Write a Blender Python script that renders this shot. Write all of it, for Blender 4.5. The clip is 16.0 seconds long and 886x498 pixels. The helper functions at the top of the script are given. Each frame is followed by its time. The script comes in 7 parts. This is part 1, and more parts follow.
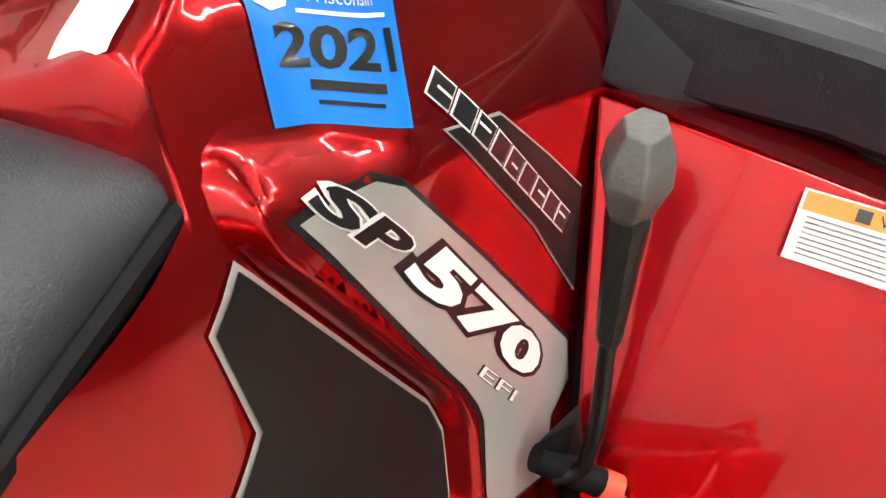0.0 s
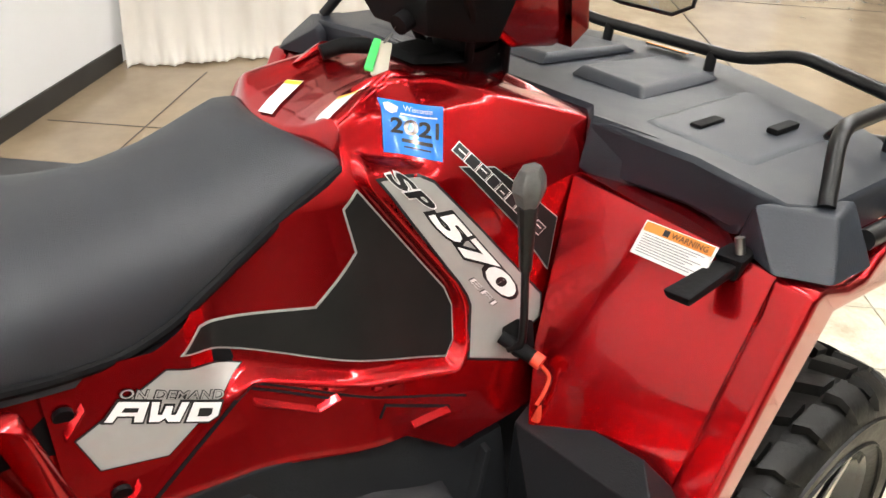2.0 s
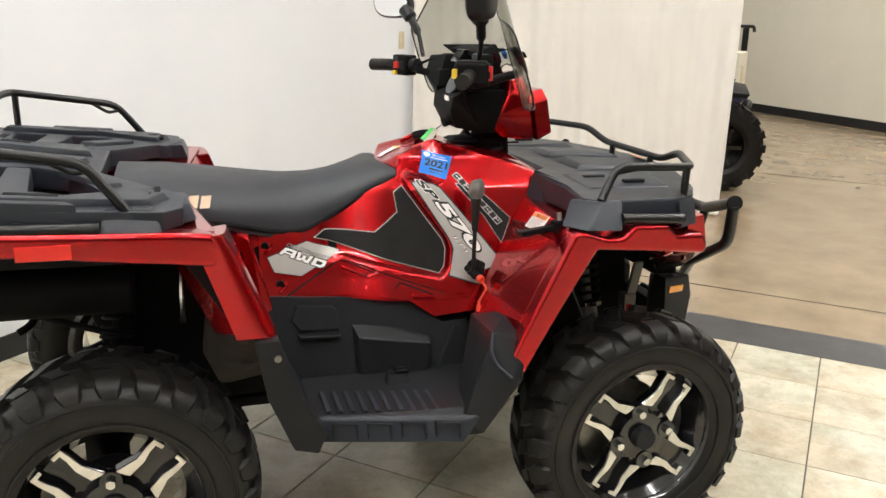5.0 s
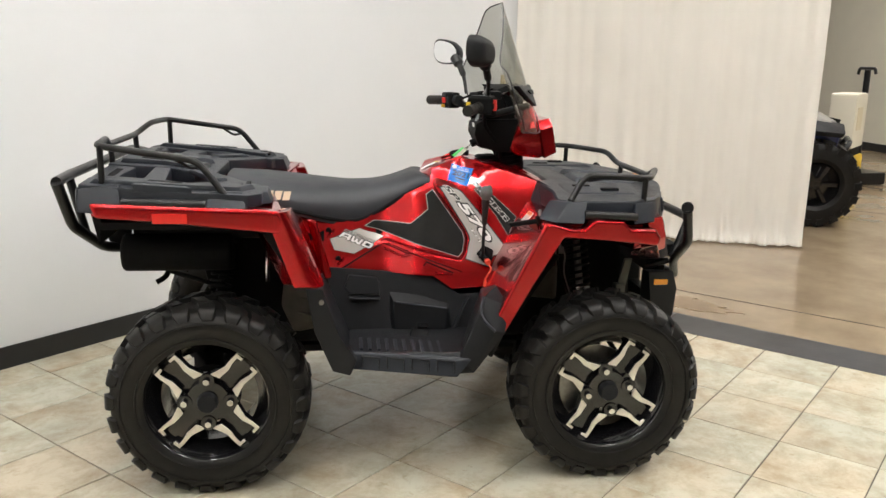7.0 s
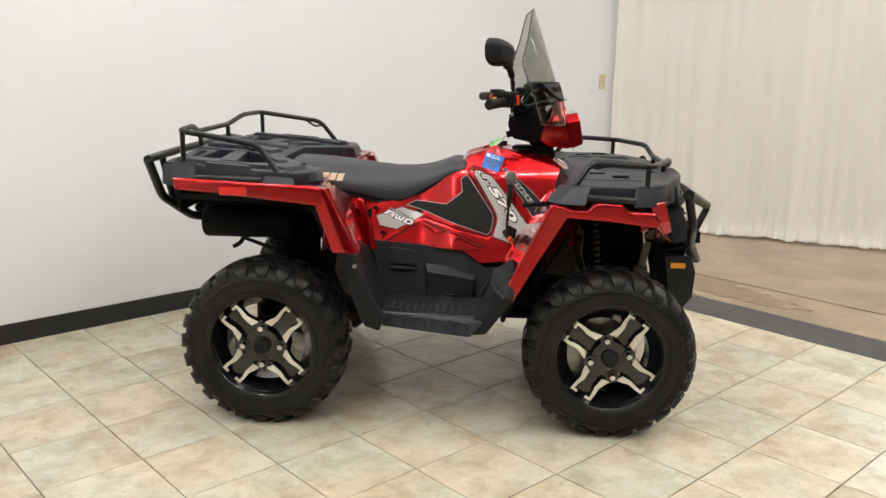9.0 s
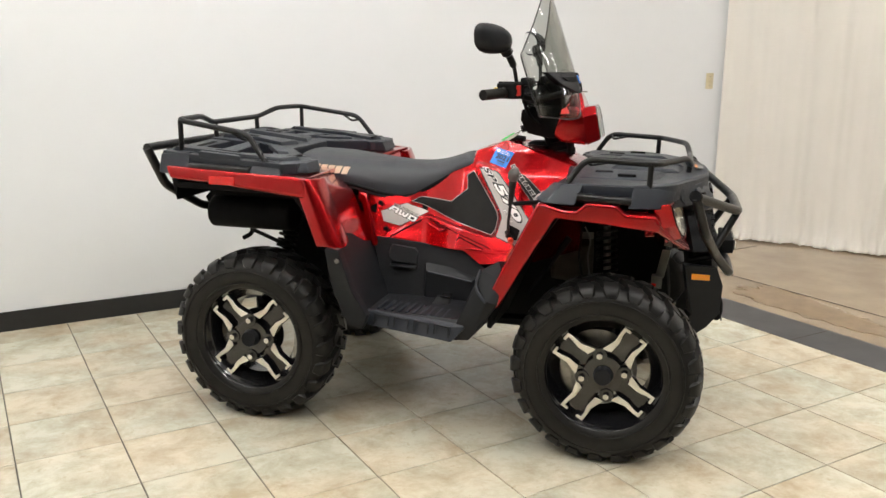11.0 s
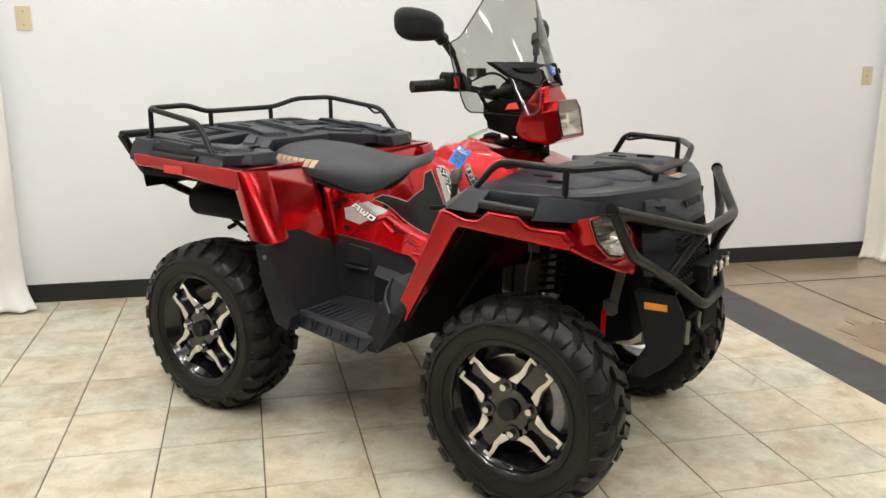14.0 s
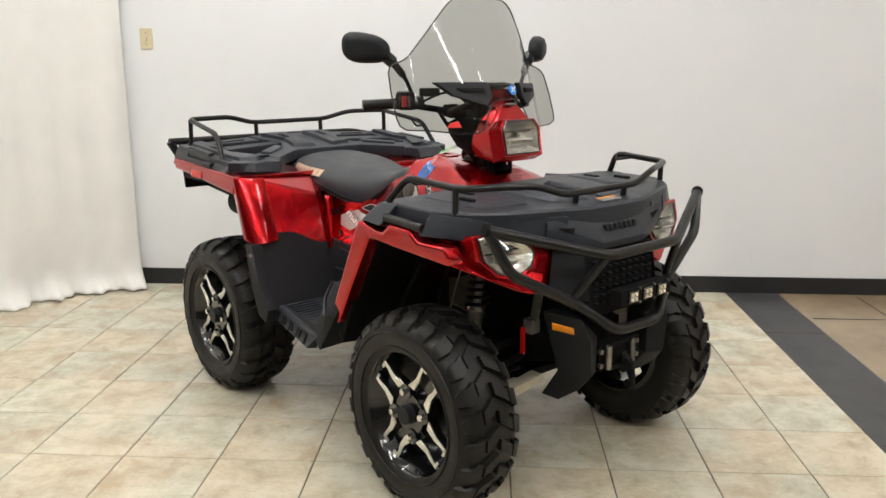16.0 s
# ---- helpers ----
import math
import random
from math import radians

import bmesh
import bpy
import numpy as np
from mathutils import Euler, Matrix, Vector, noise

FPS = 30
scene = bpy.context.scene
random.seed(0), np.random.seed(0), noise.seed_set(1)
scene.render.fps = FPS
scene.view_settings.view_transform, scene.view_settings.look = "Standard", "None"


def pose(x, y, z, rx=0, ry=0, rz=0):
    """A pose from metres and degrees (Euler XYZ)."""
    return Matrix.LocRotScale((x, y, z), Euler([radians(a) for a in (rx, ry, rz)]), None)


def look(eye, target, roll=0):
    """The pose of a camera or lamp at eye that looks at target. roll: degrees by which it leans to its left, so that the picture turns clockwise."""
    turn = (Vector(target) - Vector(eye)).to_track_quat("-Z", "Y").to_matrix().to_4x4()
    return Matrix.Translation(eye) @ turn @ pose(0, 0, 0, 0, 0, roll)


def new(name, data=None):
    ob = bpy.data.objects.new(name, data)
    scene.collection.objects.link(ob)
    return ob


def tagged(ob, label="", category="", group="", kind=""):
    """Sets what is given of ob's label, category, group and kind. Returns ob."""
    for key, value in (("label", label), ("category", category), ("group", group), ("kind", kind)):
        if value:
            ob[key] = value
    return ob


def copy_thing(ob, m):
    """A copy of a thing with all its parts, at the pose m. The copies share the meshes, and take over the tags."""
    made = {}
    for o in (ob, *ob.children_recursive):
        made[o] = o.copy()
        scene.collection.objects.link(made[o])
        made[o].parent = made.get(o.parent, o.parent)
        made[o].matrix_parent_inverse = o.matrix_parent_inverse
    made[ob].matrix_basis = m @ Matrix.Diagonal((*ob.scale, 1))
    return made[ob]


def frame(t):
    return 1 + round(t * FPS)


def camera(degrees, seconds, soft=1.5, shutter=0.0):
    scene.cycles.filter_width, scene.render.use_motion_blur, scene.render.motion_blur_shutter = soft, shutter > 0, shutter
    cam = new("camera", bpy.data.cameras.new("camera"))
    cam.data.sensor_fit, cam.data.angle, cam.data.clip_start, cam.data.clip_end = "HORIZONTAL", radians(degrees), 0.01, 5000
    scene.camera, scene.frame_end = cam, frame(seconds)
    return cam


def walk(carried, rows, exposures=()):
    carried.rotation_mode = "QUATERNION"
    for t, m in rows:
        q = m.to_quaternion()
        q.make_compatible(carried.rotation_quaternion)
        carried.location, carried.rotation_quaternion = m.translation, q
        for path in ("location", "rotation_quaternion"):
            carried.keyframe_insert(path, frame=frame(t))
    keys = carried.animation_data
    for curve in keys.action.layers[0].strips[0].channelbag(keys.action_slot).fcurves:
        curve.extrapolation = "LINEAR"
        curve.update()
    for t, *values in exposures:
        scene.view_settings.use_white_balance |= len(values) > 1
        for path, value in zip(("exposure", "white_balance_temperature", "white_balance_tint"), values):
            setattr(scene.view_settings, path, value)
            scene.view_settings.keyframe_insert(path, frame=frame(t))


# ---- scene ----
cam = camera(56.4, 16.0)
PATH = [
    (0, (-0.1057, -0.3246, 1.1193), (1.3786, 0.2640, -0.0843), 9.41),
    (0.5, (-0.2195, -0.3828, 1.1466), (1.2644, 0.3666, 0.0347), 7.01),
    (1, (-0.3067, -0.5016, 1.2079), (1.0913, 0.4108, 0.1064), 6.17),
    (1.5, (-0.3731, -0.6549, 1.2660), (0.9387, 0.4361, 0.2220), 5.09),
    (2, (-0.4156, -0.8903, 1.3136), (0.7570, 0.4232, 0.3665), 3.66),
    (2.5, (-0.4393, -1.0808, 1.3447), (0.6106, 0.3804, 0.4699), 2.80),
    (3, (-0.4755, -1.3059, 1.3518), (0.5135, 0.2481, 0.5718), 2.59),
    (3.5, (-0.4753, -1.5248, 1.3866), (0.4244, 0.1273, 0.7065), 2.36),
    (4, (-0.4567, -1.7405, 1.3704), (0.3465, -0.0157, 0.7555), 2.36),
    (4.5, (-0.445, -1.986, 1.349), (0.247, -0.192, 0.798), 1.8),
    (5, (-0.460, -2.258, 1.347), (0.131, -0.427, 0.803), 1.6),
    (7.5, (-0.136, -3.203, 1.371), (0.022, -1.258, 0.934), 1.1),
    (8, (-0.049, -3.375, 1.363), (0.020, -1.422, 0.932), 1.0),
    (8.5, (0.080, -3.457, 1.373), (0.040, -1.506, 0.931), 0.8),
    (9, (0.223, -3.439, 1.374), (0.092, -1.496, 0.915), 0.8),
    (11.5, (0.955, -3.091, 1.301), (0.386, -1.225, 0.858), 0.5),
    (12, (1.083, -3.003, 1.297), (0.499, -1.142, 0.854), 0.6),
    (12.5, (1.241, -2.897, 1.292), (0.577, -1.063, 0.845), 0.6),
    (13, (1.396, -2.769, 1.280), (0.585, -0.999, 0.823), 0.6),
    (13.5, (1.528, -2.640, 1.290), (0.596, -0.932, 0.825), 0.5),
    (14, (1.671, -2.526, 1.303), (0.617, -0.891, 0.839), 0.4),
    (14.5, (1.887, -2.429, 1.335), (0.681, -0.902, 0.874), 0.2),
    (15, (2.115, -2.292, 1.347), (0.783, -0.873, 0.885), 0.0),
    (15.5, (2.294, -2.134, 1.346), (0.889, -0.786, 0.889), 0.1),
    (16, (2.462, -2.005, 1.359), (0.985, -0.735, 0.903), 0.1),
]
walk(cam, [(t, look(eye, target, roll)) for t, eye, target, roll in PATH], [(0, 0.64), (1.0, 0.68), (2.0, 0.54), (3.5, 0.02), (4.25, 0.20), (5, 0.25), (8, 0.0), (9, 0.0), (12, 0.08), (15, 0.03), (16, -0.05)])

# ---- world and light ----
world = bpy.data.worlds.new("world")
scene.world = world
world.use_nodes = True
world.node_tree.nodes["Background"].inputs[0].default_value = (0.95, 0.97, 1.0, 1)
world.node_tree.nodes["Background"].inputs[1].default_value = 0.05
LAMP = 53.0

# room axes: x along the white wall, y towards it; the quad bike stands along the world's x axis
ROOM = pose(-1.219, -0.6755, 0, 0, 0, 46.28)
TILE = 0.335
WALL_Y = 1.2
CEIL = 4.2


# ---- materials ----
def mat(name, color, rough=0.5, metal=0.0, coat=0.0, grain=0.0, grain_scale=200.0, vary=0.0, vary_scale=6.0, rough_vary=0.0, coords="Object", tint=None):
    """Principled surface with two scales of variation: fine relief and slow patches of tone and gloss."""
    m = bpy.data.materials.new(name)
    m.use_nodes = True
    nt = m.node_tree
    b = nt.nodes["Principled BSDF"]
    b.inputs["Base Color"].default_value = (*color, 1)
    b.inputs["Roughness"].default_value = rough
    b.inputs["Metallic"].default_value = metal
    b.inputs["Coat Weight"].default_value = coat
    b.inputs["Coat Roughness"].default_value = 0.03
    tc = nt.nodes.new("ShaderNodeTexCoord")
    if grain:
        n = nt.nodes.new("ShaderNodeTexNoise")
        n.inputs["Scale"].default_value = grain_scale
        n.inputs["Detail"].default_value = 3
        nt.links.new(tc.outputs[coords], n.inputs["Vector"])
        bp = nt.nodes.new("ShaderNodeBump")
        bp.inputs["Strength"].default_value = grain
        bp.inputs["Distance"].default_value = 0.002
        nt.links.new(n.outputs["Fac"], bp.inputs["Height"])
        nt.links.new(bp.outputs["Normal"], b.inputs["Normal"])
    if vary or rough_vary:
        n2 = nt.nodes.new("ShaderNodeTexNoise")
        n2.inputs["Scale"].default_value = vary_scale
        n2.inputs["Detail"].default_value = 6
        n2.inputs["Roughness"].default_value = 0.62
        nt.links.new(tc.outputs[coords], n2.inputs["Vector"])
        if vary:
            ramp = nt.nodes.new("ShaderNodeValToRGB")
            other = tint or tuple(c * (1 - vary) for c in color)
            ramp.color_ramp.elements[0].position, ramp.color_ramp.elements[1].position = 0.3, 0.7
            ramp.color_ramp.elements[0].color = (*other, 1)
            ramp.color_ramp.elements[1].color = (*[min(1, c * (1 + vary * 0.5)) for c in color], 1)
            nt.links.new(n2.outputs["Fac"], ramp.inputs["Fac"])
            nt.links.new(ramp.outputs["Color"], b.inputs["Base Color"])
        if rough_vary:
            mr = nt.nodes.new("ShaderNodeMapRange")
            mr.inputs["From Min"].default_value, mr.inputs["From Max"].default_value = 0.3, 0.7
            mr.inputs["To Min"].default_value, mr.inputs["To Max"].default_value = rough - rough_vary, rough + rough_vary
            nt.links.new(n2.outputs["Fac"], mr.inputs["Value"])
            nt.links.new(mr.outputs["Result"], b.inputs["Roughness"])
    return m


def see_through(name, tone, gloss_rough=0.02, face_on=0.04):
    m = bpy.data.materials.new(name)
    m.use_nodes = True
    nt = m.node_tree
    nt.nodes.remove(nt.nodes["Principled BSDF"])
    out = nt.nodes["Material Output"]
    clear, shine, mix, rim = (nt.nodes.new(k) for k in ("ShaderNodeBsdfTransparent", "ShaderNodeBsdfGlossy", "ShaderNodeMixShader", "ShaderNodeLayerWeight"))
    power, gloss = nt.nodes.new("ShaderNodeMath"), nt.nodes.new("ShaderNodeMath")
    power.operation, gloss.operation = "POWER", "MULTIPLY_ADD"
    rim.inputs["Blend"].default_value = 0.5
    power.inputs[1].default_value = 5.0
    gloss.inputs[1].default_value, gloss.inputs[2].default_value = 0.85, face_on
    clear.inputs["Color"].default_value = (*tone, 1)
    shine.inputs["Roughness"].default_value = gloss_rough
    nt.links.new(rim.outputs["Facing"], power.inputs[0])
    nt.links.new(power.outputs[0], gloss.inputs[0])
    nt.links.new(gloss.outputs[0], mix.inputs[0])
    nt.links.new(clear.outputs[0], mix.inputs[1])
    nt.links.new(shine.outputs[0], mix.inputs[2])
    nt.links.new(mix.outputs[0], out.inputs["Surface"])
    return m


def tile_material():
    """Glazed beige floor tile: each piece has its own clouding of cream, ochre and grey-green."""
    m = mat("beige_tile", (0.62, 0.53, 0.41), 0.26, grain=0.05, grain_scale=60)
    nt = m.node_tree
    b = nt.nodes["Principled BSDF"]
    tc, info = nt.nodes.new("ShaderNodeTexCoord"), nt.nodes.new("ShaderNodeObjectInfo")
    add = nt.nodes.new("ShaderNodeVectorMath")
    add.operation = "MULTIPLY_ADD"
    add.inputs[1].default_value = (1, 1, 1)
    mul = nt.nodes.new("ShaderNodeMath")
    mul.operation = "MULTIPLY"
    mul.inputs[1].default_value = 57.0
    nt.links.new(info.outputs["Random"], mul.inputs[0])
    nt.links.new(tc.outputs["Object"], add.inputs[0])
    nt.links.new(mul.outputs[0], add.inputs[2])
    n1, n2 = nt.nodes.new("ShaderNodeTexNoise"), nt.nodes.new("ShaderNodeTexNoise")
    n1.inputs["Scale"].default_value, n1.inputs["Detail"].default_value, n1.inputs["Roughness"].default_value = 6.5, 9, 0.72
    n1.inputs["Distortion"].default_value = 0.25
    n2.inputs["Scale"].default_value, n2.inputs["Detail"].default_value = 2.6, 4
    for n in (n1, n2):
        nt.links.new(add.outputs[0], n.inputs["Vector"])
    r1, r2 = nt.nodes.new("ShaderNodeValToRGB"), nt.nodes.new("ShaderNodeValToRGB")
    r1.color_ramp.elements[0].position, r1.color_ramp.elements[0].color = 0.35, (0.435, 0.38, 0.295, 1)
    r1.color_ramp.elements[1].position, r1.color_ramp.elements[1].color = 0.60, (0.61, 0.580, 0.500, 1)
    r2.color_ramp.elements[0].position, r2.color_ramp.elements[0].color = 0.38, (1.0, 0.925, 0.81, 1)
    r2.color_ramp.elements[1].position, r2.color_ramp.elements[1].color = 0.62, (0.95, 0.985, 0.93, 1)
    nt.links.new(n1.outputs["Fac"], r1.inputs["Fac"])
    nt.links.new(n2.outputs["Fac"], r2.inputs["Fac"])
    mx = nt.nodes.new("ShaderNodeMix")
    mx.data_type, mx.blend_type = "RGBA", "MULTIPLY"
    mx.inputs["Factor"].default_value = 1.0
    nt.links.new(r1.outputs["Color"], mx.inputs["A"])
    nt.links.new(r2.outputs["Color"], mx.inputs["B"])
    n3, r3, mx2 = nt.nodes.new("ShaderNodeTexNoise"), nt.nodes.new("ShaderNodeValToRGB"), nt.nodes.new("ShaderNodeMix")
    n3.inputs["Scale"].default_value, n3.inputs["Detail"].default_value, n3.inputs["Roughness"].default_value = 22.0, 5, 0.7
    r3.color_ramp.elements[0].position, r3.color_ramp.elements[0].color = 0.27, (0.60, 0.50, 0.38, 1)
    r3.color_ramp.elements[1].position, r3.color_ramp.elements[1].color = 0.40, (1, 1, 1, 1)
    mx2.data_type, mx2.blend_type = "RGBA", "MULTIPLY"
    mx2.inputs["Factor"].default_value = 0.5
    nt.links.new(add.outputs[0], n3.inputs["Vector"])
    nt.links.new(n3.outputs["Fac"], r3.inputs["Fac"])
    nt.links.new(mx.outputs["Result"], mx2.inputs["A"])
    nt.links.new(r3.outputs["Color"], mx2.inputs["B"])
    hsv = nt.nodes.new("ShaderNodeHueSaturation")
    tone = nt.nodes.new("ShaderNodeMapRange")
    tone.inputs["To Min"].default_value, tone.inputs["To Max"].default_value = 0.94, 1.05
    nt.links.new(info.outputs["Random"], tone.inputs["Value"])
    nt.links.new(tone.outputs["Result"], hsv.inputs["Value"])
    nt.links.new(mx2.outputs["Result"], hsv.inputs["Color"])
    nt.links.new(hsv.outputs["Color"], b.inputs["Base Color"])
    return m


M_TILE = tile_material()
M_GROUT = mat("dark_grout", (0.10, 0.085, 0.07), 0.9, vary=0.3, vary_scale=12)
M_SLATE = mat("slate_strip", (0.045, 0.045, 0.048), 0.42, grain=0.12, grain_scale=40, vary=0.35, vary_scale=7)
M_CONCRETE = mat("stained_concrete", (0.30, 0.23, 0.15), 0.22, vary=0.2, vary_scale=2.6, rough_vary=0.05, tint=(0.24, 0.178, 0.115))
M_STAIN = mat("rust_stain", (0.25, 0.175, 0.105), 0.4, vary=0.3, vary_scale=9)
M_JOINT = mat("concrete_joint", (0.09, 0.07, 0.05), 0.9, vary=0.3)
M_WALL = mat("white_wall_paint", (0.775, 0.79, 0.805), 0.62, grain=0.1, grain_scale=120, vary=0.02, vary_scale=2)
M_CREAM = mat("cream_wall_paint", (0.74, 0.70, 0.58), 0.7, grain=0.1, grain_scale=80, vary=0.04, vary_scale=2)
# for the added unseen walls: dark, so the red panels reflect little light
M_TAUPE = mat("dark_unseen_wall", (0.20, 0.18, 0.155), 0.7, grain=0.1, grain_scale=80, vary=0.05, vary_scale=2)
M_CEIL = mat("ceiling_board", (0.7, 0.7, 0.69), 0.8, grain=0.3, grain_scale=90, vary=0.05)
M_BASE = mat("black_baseboard", (0.016, 0.016, 0.017), 0.45, grain=0.05, vary=0.3, vary_scale=5)
M_CURTAIN = mat("canvas_curtain", (0.80, 0.765, 0.705), 0.85, grain=0.2, grain_scale=500, vary=0.03, vary_scale=2)
M_CURTAIN.node_tree.nodes["Principled BSDF"].inputs["Sheen Weight"].default_value = 0.1
M_CANVAS = mat("white_canvas", (0.80, 0.785, 0.76), 0.85, grain=0.35, grain_scale=500, vary=0.06, vary_scale=3)
M_PLATE = mat("ivory_plastic", (0.62, 0.54, 0.36), 0.4, vary=0.05)
M_GLOW = mat("lamp_diffuser", (0.9, 0.9, 0.9), 0.5)
M_GLOW.node_tree.nodes["Principled BSDF"].inputs["Emission Color"].default_value = (1.0, 0.982, 0.955, 1)
M_GLOW.node_tree.nodes["Principled BSDF"].inputs["Emission Strength"].default_value = LAMP
M_RED = mat("red_metallic_paint", (0.40, 0.0021, 0.0055), 0.24, metal=0.87, coat=0.9, vary=0.05, vary_scale=3)
M_RED.node_tree.nodes["Principled BSDF"].inputs["Coat IOR"].default_value = 1.4
M_PLASTIC = mat("black_moulded_plastic", (0.011, 0.0118, 0.0135), 0.48, grain=0.22, grain_scale=420, vary=0.25, vary_scale=5, rough_vary=0.08)
M_RACK = mat("charcoal_rack_plastic", (0.019, 0.0225, 0.030), 0.42, grain=0.25, grain_scale=420, vary=0.2, vary_scale=6, rough_vary=0.08)
M_INNER = mat("matt_black_plastic", (0.004, 0.004, 0.0045), 0.7, grain=0.2, grain_scale=150, vary=0.3)
M_VINYL = mat("black_seat_vinyl", (0.0175, 0.0200, 0.0262), 0.50, grain=0.35, grain_scale=700, vary=0.15, vary_scale=8, rough_vary=0.06)
M_RUBBER = mat("tyre_rubber", (0.006, 0.0059, 0.0057), 0.42, grain=0.35, grain_scale=160, vary=0.45, vary_scale=14, rough_vary=0.12, tint=(0.014, 0.013, 0.0115))
M_TUBE = mat("black_powder_coat", (0.006, 0.006, 0.0065), 0.33, grain=0.15, grain_scale=500, vary=0.2, rough_vary=0.06)
M_GLOSS = mat("gloss_black_rim", (0.006, 0.006, 0.007), 0.16, coat=0.6, vary=0.2, vary_scale=20)
M_ALU = mat("machined_aluminium", (0.80, 0.78, 0.72), 0.34, metal=0.9, grain=0.08, grain_scale=300, vary=0.1, vary_scale=40)
M_STEEL = mat("steel", (0.30, 0.295, 0.28), 0.38, metal=1.0, vary=0.3, vary_scale=30, rough_vary=0.1)
M_CHROME = mat("chrome", (0.72, 0.72, 0.71), 0.14, metal=1.0, vary=0.05)
M_SILVER = mat("silver_decal", (0.40, 0.385, 0.36), 0.38, metal=0.35, coat=0.4, vary=0.06, vary_scale=25)
M_INK = mat("black_decal", (0.008, 0.008, 0.009), 0.35, coat=0.3, vary=0.2)
M_WHITE = mat("white_print", (0.80, 0.80, 0.78), 0.42, coat=0.2, vary=0.03)
M_CARBON = mat("black_grip_decal", (0.010, 0.0095, 0.009), 0.40, grain=0.2, grain_scale=900, vary=0.25, vary_scale=20)
M_BLUE = mat("blue_permit_sticker", (0.004, 0.20, 0.74), 0.34, coat=0.35, vary=0.08, vary_scale=20)
M_ORANGE = mat("orange_print", (0.75, 0.26, 0.04), 0.45, vary=0.05)
M_AMBER = mat("amber_lens", (0.85, 0.30, 0.01), 0.18, coat=0.6, vary=0.05)
M_TAN = mat("tan_print", (0.60, 0.44, 0.30), 0.5, vary=0.06)
M_REDPLA = mat("red_switch_plastic", (0.62, 0.02, 0.015), 0.4, vary=0.08)
M_YELLOW = mat("yellow_plastic", (0.75, 0.52, 0.03), 0.4, vary=0.05)
M_CORD = mat("orange_red_cord", (0.70, 0.07, 0.03), 0.55, vary=0.1)
M_GREEN = mat("green_key_tag", (0.06, 0.55, 0.12), 0.4, vary=0.08)
M_KHAKI = mat("clear_tag_card", (0.45, 0.42, 0.34), 0.4, vary=0.12)
M_GREY = mat("grey_print", (0.22, 0.22, 0.22), 0.5, vary=0.1)
M_SHIELD = see_through("smoked_acrylic", (0.555, 0.562, 0.53), 0.02, 0.03)
M_LENS = see_through("clear_lens", (0.92, 0.92, 0.90), 0.03, 0.03)
M_BOWL = mat("faceted_reflector", (0.76, 0.74, 0.69), 0.22, metal=0.84, grain=1.0, grain_scale=30)
M_BONE = mat("bone_plastic", (0.62, 0.56, 0.44), 0.5, vary=0.12)
M_KNOB = mat("worn_grey_knob", (0.09, 0.088, 0.082), 0.42, grain=0.3, grain_scale=300, vary=0.3, vary_scale=40)
M_DIAL = mat("dial_face", (0.12, 0.13, 0.14), 0.3, vary=0.1)
M_OLIVE = mat("grey_zinc_steel", (0.17, 0.17, 0.15), 0.5, metal=0.3, vary=0.2, vary_scale=25)
M_CAST = mat("dusty_cast_metal", (0.07, 0.062, 0.05), 0.65, grain=0.3, grain_scale=80, vary=0.4, vary_scale=12)
M_MIRROR = mat("mirror_glass", (0.92, 0.92, 0.92), 0.02, metal=1.0)
M_REFLECT = mat("red_reflector", (0.62, 0.012, 0.008), 0.2, coat=0.6, vary=0.05)


for black, level in ((M_PLASTIC, 0.2), (M_CARBON, 0.2), (M_RACK, 0.36), (M_VINYL, 0.55), (M_INNER, 0.16), (M_RUBBER, 0.25), (M_TUBE, 0.35)):
    black.node_tree.nodes["Principled BSDF"].inputs["Specular IOR Level"].default_value = level

# ---- mesh helpers ----
def finish(bm, sharp=38):
    bm.normal_update()
    for f in bm.faces:
        f.smooth = True
    for e in bm.edges:
        if len(e.link_faces) == 2 and e.calc_face_angle(0) > radians(sharp):
            e.smooth = False
    return bm


def part(name, bm, material, parent=None, label="", sharp=38):
    finish(bm, sharp)
    me = bpy.data.meshes.new(name)
    bm.to_mesh(me)
    bm.free()
    me.materials.append(material)
    ob = new(name, me)
    ob.parent = parent
    even = ob.modifiers.new("even_normals", "WEIGHTED_NORMAL")
    even.keep_sharp = True
    return tagged(ob, label)


def thing(name, label, category, group="", at=None):
    ob = new(name)
    ob.empty_display_size = 0.1
    if at is not None:
        ob.matrix_basis = at
    return tagged(ob, label, category, group)


def box(bm, x0, x1, y0, y1, z0, z1, m=None):
    r = bmesh.ops.create_cube(bm, size=1, matrix=Matrix.LocRotScale(((x0 + x1) / 2, (y0 + y1) / 2, (z0 + z1) / 2), None, (x1 - x0, y1 - y0, z1 - z0)))
    if m is not None:
        bmesh.ops.transform(bm, matrix=m, verts=r["verts"])
    return bm


def bevelled(bm, w=0.006, seg=2, angle=25):
    bm.normal_update()
    edges = [e for e in bm.edges if len(e.link_faces) == 2 and e.calc_face_angle(0) > radians(angle)]
    bmesh.ops.bevel(bm, geom=edges, offset=w, segments=seg, profile=0.6, affect="EDGES", clamp_overlap=True)
    return bm


